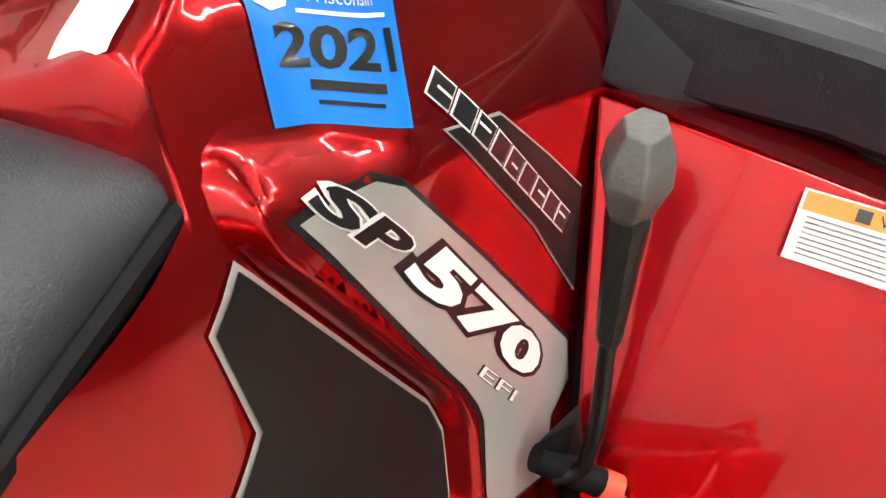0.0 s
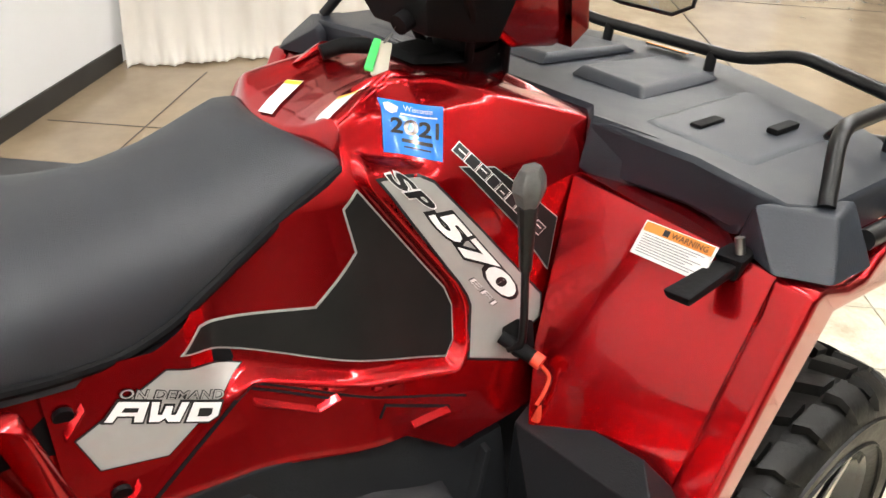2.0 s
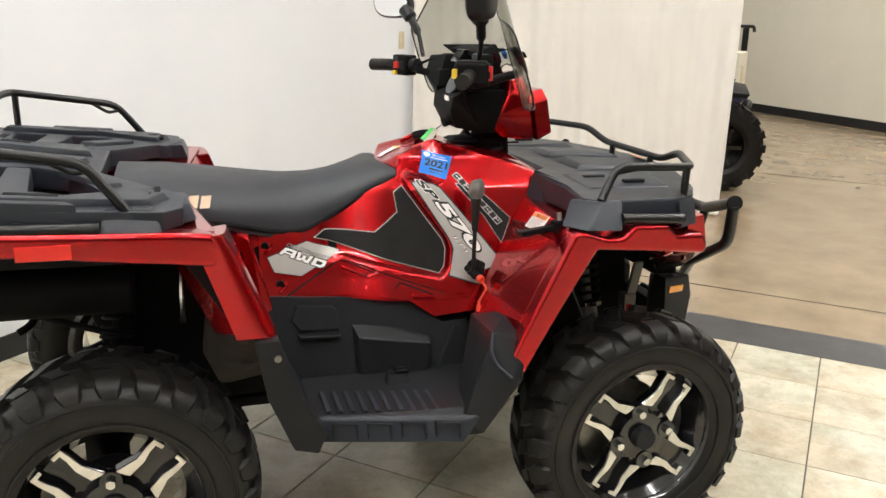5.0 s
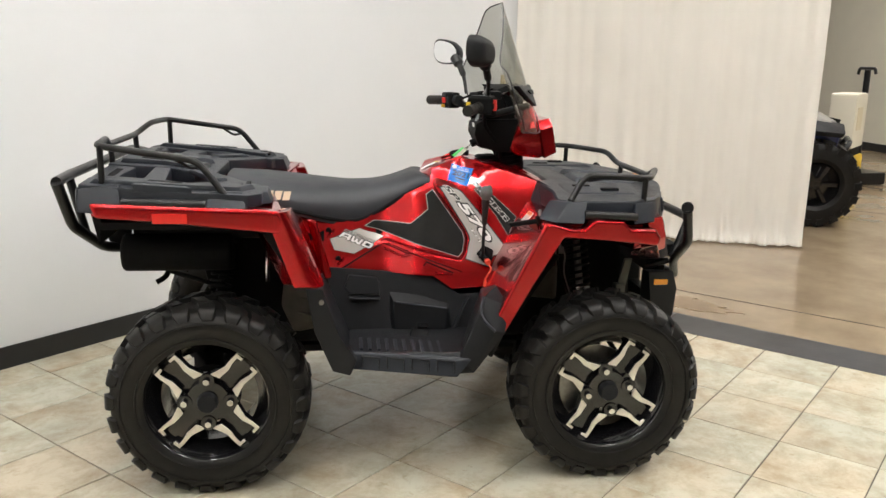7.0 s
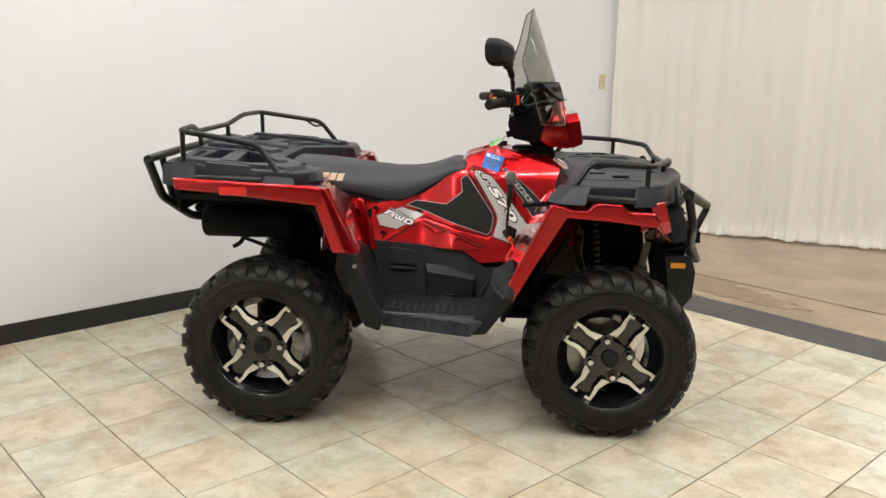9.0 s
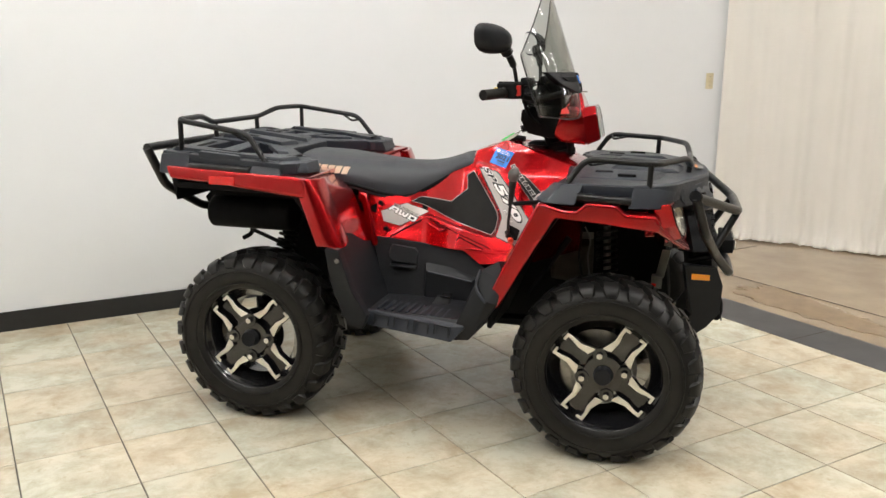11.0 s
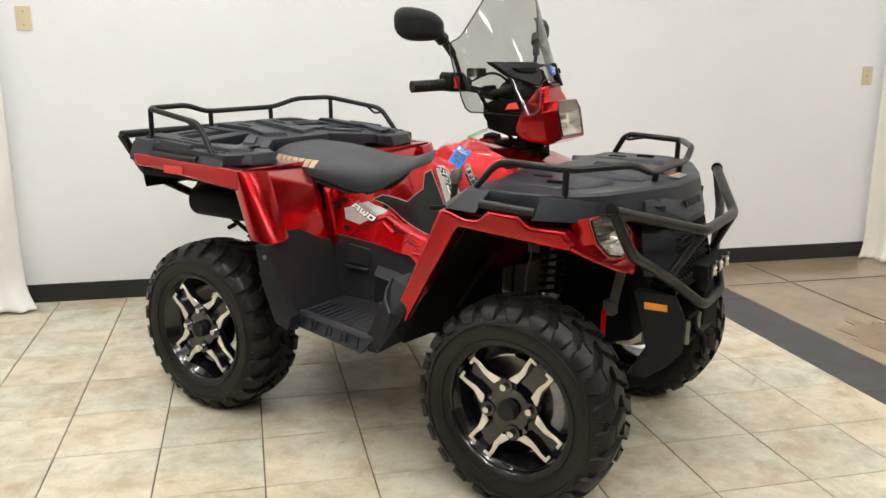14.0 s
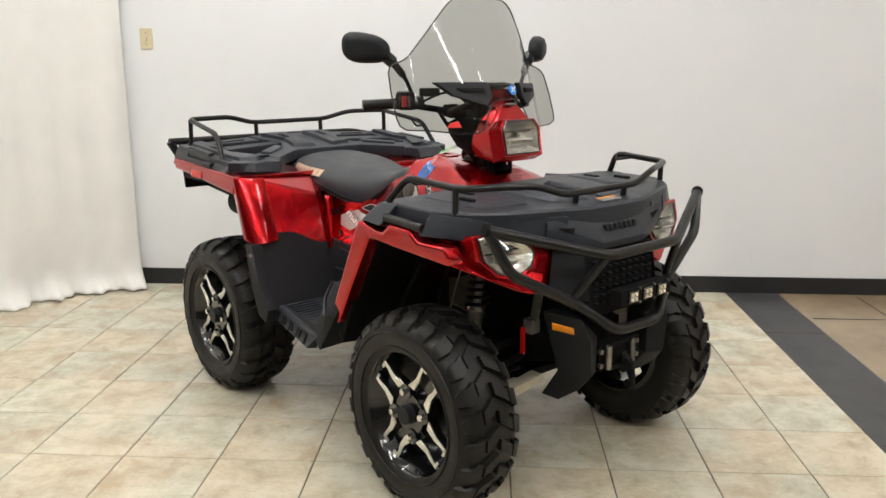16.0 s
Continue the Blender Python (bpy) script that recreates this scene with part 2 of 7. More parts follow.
def hull(points, w=0.006, seg=2):
    """A faceted moulding: the convex body round its corners, with rounded edges."""
    bm = bmesh.new()
    for p in points:
        bm.verts.new(p)
    bmesh.ops.convex_hull(bm, input=bm.verts)
    bmesh.ops.delete(bm, geom=[v for v in bm.verts if not v.link_faces], context="VERTS")
    bmesh.ops.dissolve_limit(bm, angle_limit=radians(3), verts=bm.verts, edges=bm.edges)
    return bevelled(bm, w, seg) if w else bm


def prism(poly, axis, a, b, w=0.0, seg=2):
    """An outline in the two axes other than axis, carried from a to b along it."""
    bm = bmesh.new()

    def at(p, h):
        return {"x": (h, p[0], p[1]), "y": (p[0], h, p[1]), "z": (p[0], p[1], h)}[axis]

    lo = [bm.verts.new(at(p, a)) for p in poly]
    hi = [bm.verts.new(at(p, b)) for p in poly]
    bm.faces.new(lo)
    bm.faces.new(hi[::-1])
    for i in range(len(poly)):
        j = (i + 1) % len(poly)
        bm.faces.new((lo[j], lo[i], hi[i], hi[j]))
    bmesh.ops.recalc_face_normals(bm, faces=bm.faces)
    return bevelled(bm, w, seg) if w else bm


def rounded(points, r=0.03, steps=4):
    """The corners of a run of points, rounded."""
    pts = [Vector(p) for p in points]
    out = [pts[0]]
    for a, b, c in zip(pts, pts[1:], pts[2:]):
        d1, d2 = (a - b), (c - b)
        k = min(r, d1.length * 0.45, d2.length * 0.45)
        p, q = b + d1.normalized() * k, b + d2.normalized() * k
        for i in range(steps + 1):
            t = i / steps
            out.append(p * (1 - t) ** 2 + b * 2 * t * (1 - t) + q * t * t)
    out.append(pts[-1])
    return out


def tube(bm, points, r=0.012, seg=10, bend=0.03, caps=True):
    pts = rounded(points, bend) if bend else [Vector(p) for p in points]
    tang = [(pts[min(i + 1, len(pts) - 1)] - pts[max(i - 1, 0)]).normalized() for i in range(len(pts))]
    n = tang[0].orthogonal().normalized()
    rings = []
    for i, (p, t) in enumerate(zip(pts, tang)):
        n = (n - t * n.dot(t)).normalized()
        s = t.cross(n)
        rad = r[i * (len(r) - 1) // (len(pts) - 1)] if isinstance(r, (list, tuple)) else r
        rings.append([bm.verts.new(p + (n * math.cos(a) + s * math.sin(a)) * rad) for a in (2 * math.pi * k / seg for k in range(seg))])
    for a, b in zip(rings, rings[1:]):
        for k in range(seg):
            bm.faces.new((a[k], a[(k + 1) % seg], b[(k + 1) % seg], b[k]))
    if caps:
        bm.faces.new(rings[0][::-1])
        bm.faces.new(rings[-1])
    return bm


def pipe(points, r=0.012, seg=10, bend=0.03):
    return tube(bmesh.new(), points, r, seg, bend)


def cyl(bm, c, axis, r, depth, seg=24, r2=None):
    turn = Vector((0, 0, 1)).rotation_difference(Vector(axis)).to_matrix().to_4x4()
    bmesh.ops.create_cone(bm, cap_ends=True, segments=seg, radius1=r, radius2=r if r2 is None else r2, depth=depth, matrix=Matrix.Translation(c) @ turn)
    return bm


def lathe(bm, profile, seg=48, axis="y", closed=False):
    """Turns (radius, along) pairs round the y axis."""
    rings = []
    for k in range(seg):
        a = 2 * math.pi * k / seg
        rings.append([bm.verts.new((r * math.cos(a), h, r * math.sin(a))) for r, h in profile])
    n = len(profile)
    for k in range(seg):
        p, q = rings[k], rings[(k + 1) % seg]
        for i in range(n if closed else n - 1):
            j = (i + 1) % n
            bm.faces.new((p[i], p[j], q[j], q[i]))
    bmesh.ops.recalc_face_normals(bm, faces=bm.faces)
    return bm


def loft(rings, caps=True, ring_closed=True):
    bm = bmesh.new()
    vs = [[bm.verts.new(p) for p in ring] for ring in rings]
    n = len(rings[0])
    for a, b in zip(vs, vs[1:]):
        for k in range(n if ring_closed else n - 1):
            j = (k + 1) % n
            bm.faces.new((a[k], a[j], b[j], b[k]))
    if caps and ring_closed:
        bm.faces.new(vs[0][::-1])
        bm.faces.new(vs[-1])
    bmesh.ops.recalc_face_normals(bm, faces=bm.faces)
    return bm


def mirrored(bm):
    """The same body on the other side of the bike."""
    other = bm.copy()
    bmesh.ops.scale(other, vec=(1, -1, 1), verts=other.verts)
    bmesh.ops.reverse_faces(other, faces=other.faces)
    return other


def both(name, bm, material, parent, label="", sharp=38):
    other = mirrored(bm)
    a = part(name, bm, material, parent, label, sharp)
    return a, part(name, other, material, parent, label, sharp)


def lerp_table(table, x):
    """Straight-line reading of a short table of (x, value) pairs in rising x."""
    if x <= table[0][0]:
        return table[0][1]
    for (a, u), (b, v) in zip(table, table[1:]):
        if x <= b:
            return u + (v - u) * (x - a) / (b - a)
    return table[-1][1]


def text_body(text, shear=0.0, offset=0.0, spacing=1.0):
    """Filled letters of the built-in font in a unit box, as a bmesh in x and y."""
    cu = bpy.data.curves.new("letters", "FONT")
    cu.body, cu.shear, cu.offset, cu.space_character = text, shear, offset, spacing
    cu.dimensions, cu.fill_mode, cu.resolution_u = "2D", "BOTH", 3
    ob = new("letters", cu)
    bpy.context.view_layer.update()
    me = bpy.data.meshes.new_from_object(ob.evaluated_get(bpy.context.evaluated_depsgraph_get()))
    bm = bmesh.new()
    bm.from_mesh(me)
    bpy.data.objects.remove(ob)
    bpy.data.curves.remove(cu)
    bpy.data.meshes.remove(me)
    return bm


def unit_box(bm, x0, x1, y0, y1):
    for v in bm.verts:
        v.co = ((v.co.x - x0) / (x1 - x0), (v.co.y - y0) / (y1 - y0), 0)
    return bm


def extents(bm):
    xs, ys = [v.co.x for v in bm.verts], [v.co.y for v in bm.verts]
    return min(xs), max(xs), min(ys), max(ys)


def quad_map(bm, bl, br, tr, tl, place):
    """Carries a body in the unit box into the quad of four 2D corners, then onto a surface by place(u, v)."""
    bl, br, tr, tl = (Vector(p) for p in (bl, br, tr, tl))
    for v in bm.verts:
        u, w = v.co.x, v.co.y
        p = (bl * (1 - u) + br * u) * (1 - w) + (tl * (1 - u) + tr * u) * w
        v.co = place(p.x, p.y)
    return bm


# ---- the setting ----
def room_part(name, bm, material, label="", kind="structure"):
    ob = part(name, bm, material, None, label)
    ob.matrix_basis = ROOM
    ob["kind"] = kind
    return ob


floor = room_part("floor", box(bmesh.new(), -7, 3.0, -13, WALL_Y, -0.12, -0.004), M_GROUT, "beige glazed tile floor with dark grout joints")
strip = room_part("trim", box(bmesh.new(), 3.0, 3.3, -13, WALL_Y, -0.12, 0.0), M_SLATE, "dark slate border strip between tile and concrete")
room_part("ground", box(bmesh.new(), 3.3, 18, -13, 7, -0.12, -0.002), M_CONCRETE, "brown stained polished concrete floor with saw-cut joints")


def joint_line(x0, y0, x1, y1, w):
    d = Vector((x1 - x0, y1 - y0))
    n = Vector((-d.y, d.x)).normalized() * w / 2
    return prism([(x0 + n.x, y0 + n.y), (x0 - n.x, y0 - n.y), (x1 - n.x, y1 - n.y), (x1 + n.x, y1 + n.y)], "z", -0.004, 0.0005)


for ln in ((3.82, -5.0, 3.74, 1.15, 0.006), (4.6, -2.25, 11.5, -2.2, 0.012), (3.33, 0.72, 4.6, 0.72, 0.005), (3.33, -4.2, 9, -4.2, 0.008), (7.6, -5, 7.6, 3, 0.01)):
    room_part("trim", joint_line(*ln), M_JOINT, "dark saw-cut joint in the concrete")
for y0 in (-3.28, -2.03, -0.78, 0.47):
    room_part("trim", joint_line(3.0, y0, 3.3, y0, 0.004), M_JOINT, "dark joint across the slate strip")
bm = bmesh.new()
random.seed(4)
ring = []
for k in range(60):
    a = 2 * math.pi * k / 60
    r = 1 + 0.16 * random.uniform(-1, 1) + 0.15 * math.sin(3 * a)
    ring.append((3.56 + 0.16 * r * math.cos(a) + 0.05 * math.sin(a), -0.46 + 0.50 * r * math.sin(a)))
room_part("trim", prism(ring, "z", -0.003, 0.0006), M_STAIN, "rust brown stain on the concrete")

room_part("wall_north", box(bmesh.new(), -1.0, 4.66, WALL_Y, WALL_Y + 0.15, -0.1, CEIL), M_WALL, "plain unseen dark taupe wall, added to keep reflections dark")
room_part("wall_north", box(bmesh.new(), -7, -1.0, WALL_Y + 0.01, WALL_Y + 0.16, -0.1, CEIL), M_WALL, "plain unseen dark taupe wall, added to keep reflections dark behind the curtain")
room_part("wall_east", box(bmesh.new(), 4.66, 4.8, WALL_Y, 7.1, -0.1, CEIL), M_WALL, "white painted return wall")
# west and south walls are unseen additions, kept dark for the bike's reflections
room_part("wall_west", box(bmesh.new(), -7.15, -7, -13, WALL_Y, -0.1, CEIL), M_TAUPE, "unseen dark taupe wall, added to keep reflections dark")
room_part("wall_south", box(bmesh.new(), -7.15, 18, -13.15, -13, -0.1, CEIL), M_TAUPE, "unseen taupe wall, added to keep reflections dark")
room_part("baseboard", bevelled(box(bmesh.new(), -0.98, 4.655, WALL_Y - 0.012, WALL_Y, 0.0, 0.098), 0.004), M_BASE, "black rubber baseboard")

# far wall, at a slant to the rest
FAR = ROOM @ pose(11.6, -2.4, 0, 0, 0, 48)
far = part("wall_east", box(bmesh.new(), -3.0, 9, -0.15, 0, -0.1, CEIL), M_CREAM, None, "cream painted far wall")
far.matrix_basis = FAR
far["kind"] = "structure"
far = part("baseboard", bevelled(box(bmesh.new(), -1.05, 9, 0.0, 0.014, 0.0, 0.13), 0.004), M_BASE, None, "black baseboard on the far wall")
far.matrix_basis = FAR
far["kind"] = "structure"
door = part("door_1", bevelled(box(bmesh.new(), -2.2, -1.2, 0.002, 0.05, 0.01, 2.1), 0.005), M_WALL, None, "white flush door in the far wall")
door.matrix_basis = FAR
door["kind"] = "structure"
for x in (-1.19, -2.29):
    jamb = part("door_frame", bevelled(box(bmesh.new(), x, x + 0.08, 0.001, 0.07, 0, 2.2), 0.004), M_CREAM, door, "cream timber frame")
    jamb = part("door_handle", cyl(bmesh.new(), (-1.3, 0.085, 1.0), (0, 1, 0), 0.025, 0.06), M_STEEL, door, "steel knob") if x > -2 else None

room_part("ceiling", box(bmesh.new(), -7.2, 18, -13.2, 7, CEIL, CEIL + 0.1), M_CEIL, "white ceiling boards")
strip_light = thing("ceiling_light", "white ceiling strip light with a bare glowing tube cover", "ceiling light", "ceiling lights", ROOM @ pose(-4.6, -2.2, CEIL - 0.005))
part("housing", bevelled(box(bmesh.new(), -1.22, 1.22, -0.09, 0.09, -0.06, 0.0), 0.008), M_CEIL, strip_light)
part("diffuser", bevelled(box(bmesh.new(), -1.19, 1.19, -0.06, 0.06, -0.095, -0.061), 0.012, 2), M_GLOW, strip_light, "glowing white cover")
for x, y in ((0.4, -4.4), (3.4, -4.4), (-2.6, -2.2), (0.4, -2.2), (3.4, -2.2), (-2.2, 0.1), (0.6, 0.1), (6.6, -4.4), (6.6, -2.2), (9.6, -3.2), (7.8, 0.4), (10.6, 0.6), (10.6, 3.4)):
    copy_thing(strip_light, ROOM @ pose(x, y, CEIL - 0.005))


def curtain(name, path, top, label, folds, depth, seed, cloth, spill):
    """Hanging canvas with uneven pleats that open towards a ragged hem."""
    rnd = random.Random(seed)
    pts = rounded([(*p, 0) for p in path], 0.25, 6)
    dist = [0.0]
    for a, b in zip(pts, pts[1:]):
        dist.append(dist[-1] + (b - a).length)
    total, n, rows = dist[-1], 300, 30
    ph = [rnd.uniform(0, 6.28) for _ in range(6)]
    bm = bmesh.new()
    grid = []
    for j in range(rows + 1):
        h = (j / rows) ** 1.6
        line = []
        for i in range(n + 1):
            s = total * i / n
            k = max(q for q in range(len(dist) - 1) if dist[q] <= s + 1e-9) if s < total else len(dist) - 2
            f = (s - dist[k]) / (dist[k + 1] - dist[k])
            p = pts[k].lerp(pts[k + 1], f)
            t = (pts[k + 1] - pts[k]).normalized()
            nrm = Vector((-t.y, t.x, 0))
            w = 2 * math.pi * folds * s / total
            amp = 0.8 * depth * (0.55 + 0.45 * math.sin(0.37 * w + ph[0])) * (0.7 + 0.25 * (1 - h))
            off = amp * math.sin(w + 0.8 * math.sin(0.5 * w + ph[1]) + 0.35 * (1 - h) * math.sin(3 * h + ph[2]))
            off += 0.006 * math.sin(2.3 * w + ph[3] + 4 * h) * (1 - 0.5 * h)
            hem = 0.010 + 0.012 * (0.5 + 0.5 * math.sin(0.31 * w + ph[4])) + 0.006 * math.sin(0.83 * w + ph[5])
            q = p + nrm * (off + 0.10 * max(0, 0.08 - h) / 0.08 * math.sin(0.45 * w + ph[5]) * depth * 5)
            low = max(0, 1 - h * top / 0.13)
            q += nrm * spill * low ** 2 * (1 + 0.45 * math.sin(1.9 * w + ph[2]) + 0.25 * math.sin(5.3 * w + ph[0]))
            q += nrm * 0.12 * spill * math.sin(min(1, h * top / 0.30) * math.pi) * math.sin(3.1 * w + ph[4] + 18 * h)
            line.append(bm.verts.new((q.x, q.y, max(0.004, hem * 0.6) + (top - hem) * h)))
        grid.append(line)
    for a, b in zip(grid, grid[1:]):
        for i in range(n):
            bm.faces.new((a[i], a[i + 1], b[i + 1], b[i]))
    ob = part(name, bm, cloth, None, label, 80)
    ob.matrix_basis = ROOM
    so = ob.modifiers.new("cloth", "SOLIDIFY")
    so.thickness = 0.004
    return tagged(ob, "", "curtain", "curtains")


curtain("curtain", [(4.58, 1.14), (4.95, 0.45), (5.53, -0.88)], CEIL - 0.02, "off-white canvas curtain hanging to the concrete floor", 9, 0.026, 3, M_CURTAIN, -0.035)
curtain("curtain", [(-0.49, 1.14), (-0.80, 0.92), (-1.9, -0.3), (-2.6, -1.6)], CEIL - 0.02, "off-white canvas curtain with its hem on the tiles", 8, 0.04, 8, M_CANVAS, 0.075)


def wall_plate(x, z, label):
    t = thing("wall_plate", label, "switch plate", "wall plates", ROOM @ pose(x, WALL_Y, z))
    part("cover", bevelled(box(bmesh.new(), -0.036, 0.036, -0.007, 0.0, -0.058, 0.058), 0.004), M_PLATE, t)
    part("toggle", bevelled(box(bmesh.new(), -0.006, 0.006, -0.017, -0.006, -0.013, 0.013), 0.003), M_PLATE, t)
    for dz in (-0.032, 0.032):
        part("screw", cyl(bmesh.new(), (0, -0.0075, dz), (0, 1, 0), 0.0035, 0.002, 10), M_STEEL, t)


wall_plate(4.50, 1.175, "ivory plastic switch plate on the white wall near the curtain")
wall_plate(-0.37, 1.45, "ivory plastic switch plate on the white wall beside the curtain")


# ---- the quad bike ----
bike = thing("quad_bike", "red quad bike with charcoal racks, smoked windshield and black alloy wheels", "quad bike")
WELL = [(0.30, 0.34), (0.45, 0.33), (0.58, 0.298), (0.68, 0.258), (0.76, 0.230), (0.80, 0.215), (0.90, 0.180), (0.92, 0.169), (0.94, 0.156), (0.98, 0.130), (0.99, 0.116), (1.0, 0.10)]


RIB = [(0.105, 0.933), (0.108, 0.912), (0.208, 0.772), (0.216, 0.744), (0.207, 0.690), (0.188, 0.668), (0.10, 0.688), (0.0, 0.711), (-0.074, 0.729), (-0.205, 0.655), (-0.12, 0.646), (0.0, 0.640), (0.09, 0.634), (0.20, 0.626), (0.30, 0.630), (0.333, 0.695), (0.338, 0.735), (0.262, 0.868), (0.228, 0.906), (0.205, 0.917), (0.123, 0.939)]


def inside(poly, x, z):
    odd = False
    for (ax, az), (bx, bz) in zip(poly, poly[1:] + poly[:1]):
        if (az > z) != (bz > z) and x < ax + (z - az) * (bx - ax) / (bz - az):
            odd = not odd
    return odd


def ease(t):
    t = min(1, max(0, t))
    return t * t * (3 - 2 * t)


def flank(x, z):
    """Half width of the raised side panel at a place along the bike and a height."""
    w = lerp_table(WELL, z) - 0.042 * ease((0.07 - x) / 0.17)
    if x > 0.1:
        w += 0.08 * (x - 0.2) * min(1, (x - 0.1) / 0.1)
    return w


BAND_MIDDLE = [(0.62, 0.24), (0.68, 0.255), (0.74, 0.262), (0.80, 0.235), (0.85, 0.205), (0.90, 0.195), (1.0, 0.20)]


def hollow(x, z):
    """How far the knee hollow and the tank lie behind the raised panel."""
    ledge = 0.722 - 0.298 * (x - 0.02)
    return 0.018 * ease((lerp_table(BAND_MIDDLE, z) + 0.02 - x) / 0.05) * ease((x + 0.145) / 0.05) * ease((z - ledge + 0.045) / 0.045)


SEAT_EDGE = [(-0.62, 0.872), (-0.5, 0.862), (-0.4, 0.845), (-0.3, 0.815), (-0.23, 0.796), (-0.17, 0.791), (-0.133, 0.805), (-0.073, 0.841), (0.013, 0.894), (0.1, 0.932)]
CROWN = [(0.05, 0.958), (0.09, 0.978), (0.14, 0.994), (0.2, 1.010), (0.26, 1.010), (0.35, 0.992), (0.45, 0.962), (0.52, 0.930)]
HEM = [(-0.30, 0.640), (-0.22, 0.640), (-0.1, 0.631), (0.088, 0.624), (0.155, 0.580), (0.245, 0.588), (0.34, 0.60), (0.52, 0.66)]


def proud(x, z):
    """Share of the hollow's depth by which the panel stands out: it slopes back to the crease below the tank."""
    return min(1, max(0, (0.941 - 0.27 * (x - 0.12) - z) / 0.012))


def skin(x, z, lift=0.0):
    """The place on the bike's right flank: on the raised panel within its outline, else on the body behind it."""
    return Vector((x, -(flank(x, z) - hollow(x, z) * (1 - proud(x, z) if inside(RIB, x, z) else 1) + lift), z))


RIDGE = [(0.0, -0.014), (0.3, -0.0135), (0.55, -0.011), (0.70, -0.007), (0.82, -0.002), (0.90, 0.0), (0.96, -0.002), (1.0, -0.008)]


def crown(x, f):
    """Height of the tank over its middle, f being the share of the half width: two ridges with a hollow between, flowing into a dome in front."""
    k = min(1, max(0, (0.34 - x) / 0.12))
    hi = lerp_table(CROWN, x)
    return hi + k * lerp_table(RIDGE, f) - (1 - k) * 0.022 * (1 - (1 - min(1, f) ** 2.4) ** 0.5)


def seat_well(x, f, low):
    """Height of the body between flange and middle: the well under the seat, rising into the tank."""
    well = low - 0.030 * ease((1 - f) / 0.06)
    return well + (crown(max(x, 0.06), f) - well) * ease((x - 0.048 - 0.036 * f * f) / 0.018)


def shoulder(x):
    edge = lerp_table(SEAT_EDGE, x) + 0.004
    return edge + (crown(x, 1.0) - edge) * ease((x - 0.084) / 0.018) if x > 0.06 else edge


def body_half(x, z):
    return flank(x, z) - hollow(x, z)


def body_ring(x0):
    """One slice of the bodywork: hem, flank, then the seat's well behind and the tank's crown in front. The slices bow forward at the sides."""
    bow = 0.036 * ease((x0 + 0.10) / 0.12) * ease((0.25 - x0) / 0.15)
    x = x0 + bow
    lo, sh = lerp_table(HEM, x), shoulder(x)
    zs = [lo + (sh - lo) * i / 60 for i in range(61)]
    half = [(x, body_half(x, lo) - 0.02, lo - 0.005)] + [(x, body_half(x, z), z) for z in zs]
    for i in range(1, 31):
        f = 1 - i / 30 if i > 6 else 1 - i / 60 - i * i / 360
        xf = x0 + bow * f * f
        half.append((xf, body_half(x, sh) * f, seat_well(xf, f, sh)))
    return [(a, -y, z) for a, y, z in half] + [(a, y, z) for a, y, z in reversed(half[:-1])]


xs = [-0.285 + 0.0075 * i for i in range(40)] + [0.015 + 0.003 * i for i in range(45)] + [0.15 + 0.006 * i for i in range(20)] + [0.27 + 0.0125 * i for i in range(21)]
part("tank_cover", loft([body_ring(x) for x in xs]), M_RED, bike, "glossy red metallic tank cover and side panels", 75)


def flank_patch(poly, lift, thick=0.0, step=0.006):
    """A flat outline in x and z laid on the right flank, with an edge of its own where thick."""
    bm = bmesh.new()
    bm.faces.new([bm.verts.new((x, 0, z)) for x, z in poly])
    lo_x, hi_x = min(p[0] for p in poly), max(p[0] for p in poly)
    lo_z, hi_z = min(p[1] for p in poly), max(p[1] for p in poly)
    for lo, hi, nrm in ((lo_x, hi_x, (1, 0, 0)), (lo_z, hi_z, (0, 0, 1))):
        c = lo + step
        while c < hi:
            bmesh.ops.bisect_plane(bm, geom=bm.verts[:] + bm.edges[:] + bm.faces[:], plane_co=Vector(nrm) * c, plane_no=nrm)
            c += step
    bm.normal_update()
    if bm.faces[:] and sum(f.normal.y for f in bm.faces) > 0:
        bmesh.ops.reverse_faces(bm, faces=bm.faces)
    if thick:
        r = bmesh.ops.extrude_face_region(bm, geom=bm.faces[:])
        moved = {v for v in r["geom"] if isinstance(v, bmesh.types.BMVert)}
        for v in bm.verts:
            v.co = skin(v.co.x, v.co.z, lift + (thick if v in moved else 0))
    else:
        for v in bm.verts:
            v.co = skin(v.co.x, v.co.z, lift)
    if thick:
        bmesh.ops.recalc_face_normals(bm, faces=bm.faces)
    return bm


def grown(poly, d):
    """An outline moved outwards by d."""
    n = len(poly)
    area = sum(poly[i][0] * poly[(i + 1) % n][1] - poly[(i + 1) % n][0] * poly[i][1] for i in range(n))
    sgn = 1 if area > 0 else -1
    out = []
    for i in range(n):
        a, b, c = Vector(poly[i - 1]), Vector(poly[i]), Vector(poly[(i + 1) % n])
        n1 = Vector(((b - a).y, -(b - a).x)).normalized() * sgn
        n2 = Vector(((c - b).y, -(c - b).x)).normalized() * sgn
        m = (n1 + n2)
        m = m / max(0.35, m.dot(n1))
        out.append(tuple(b + m * d))
    return out


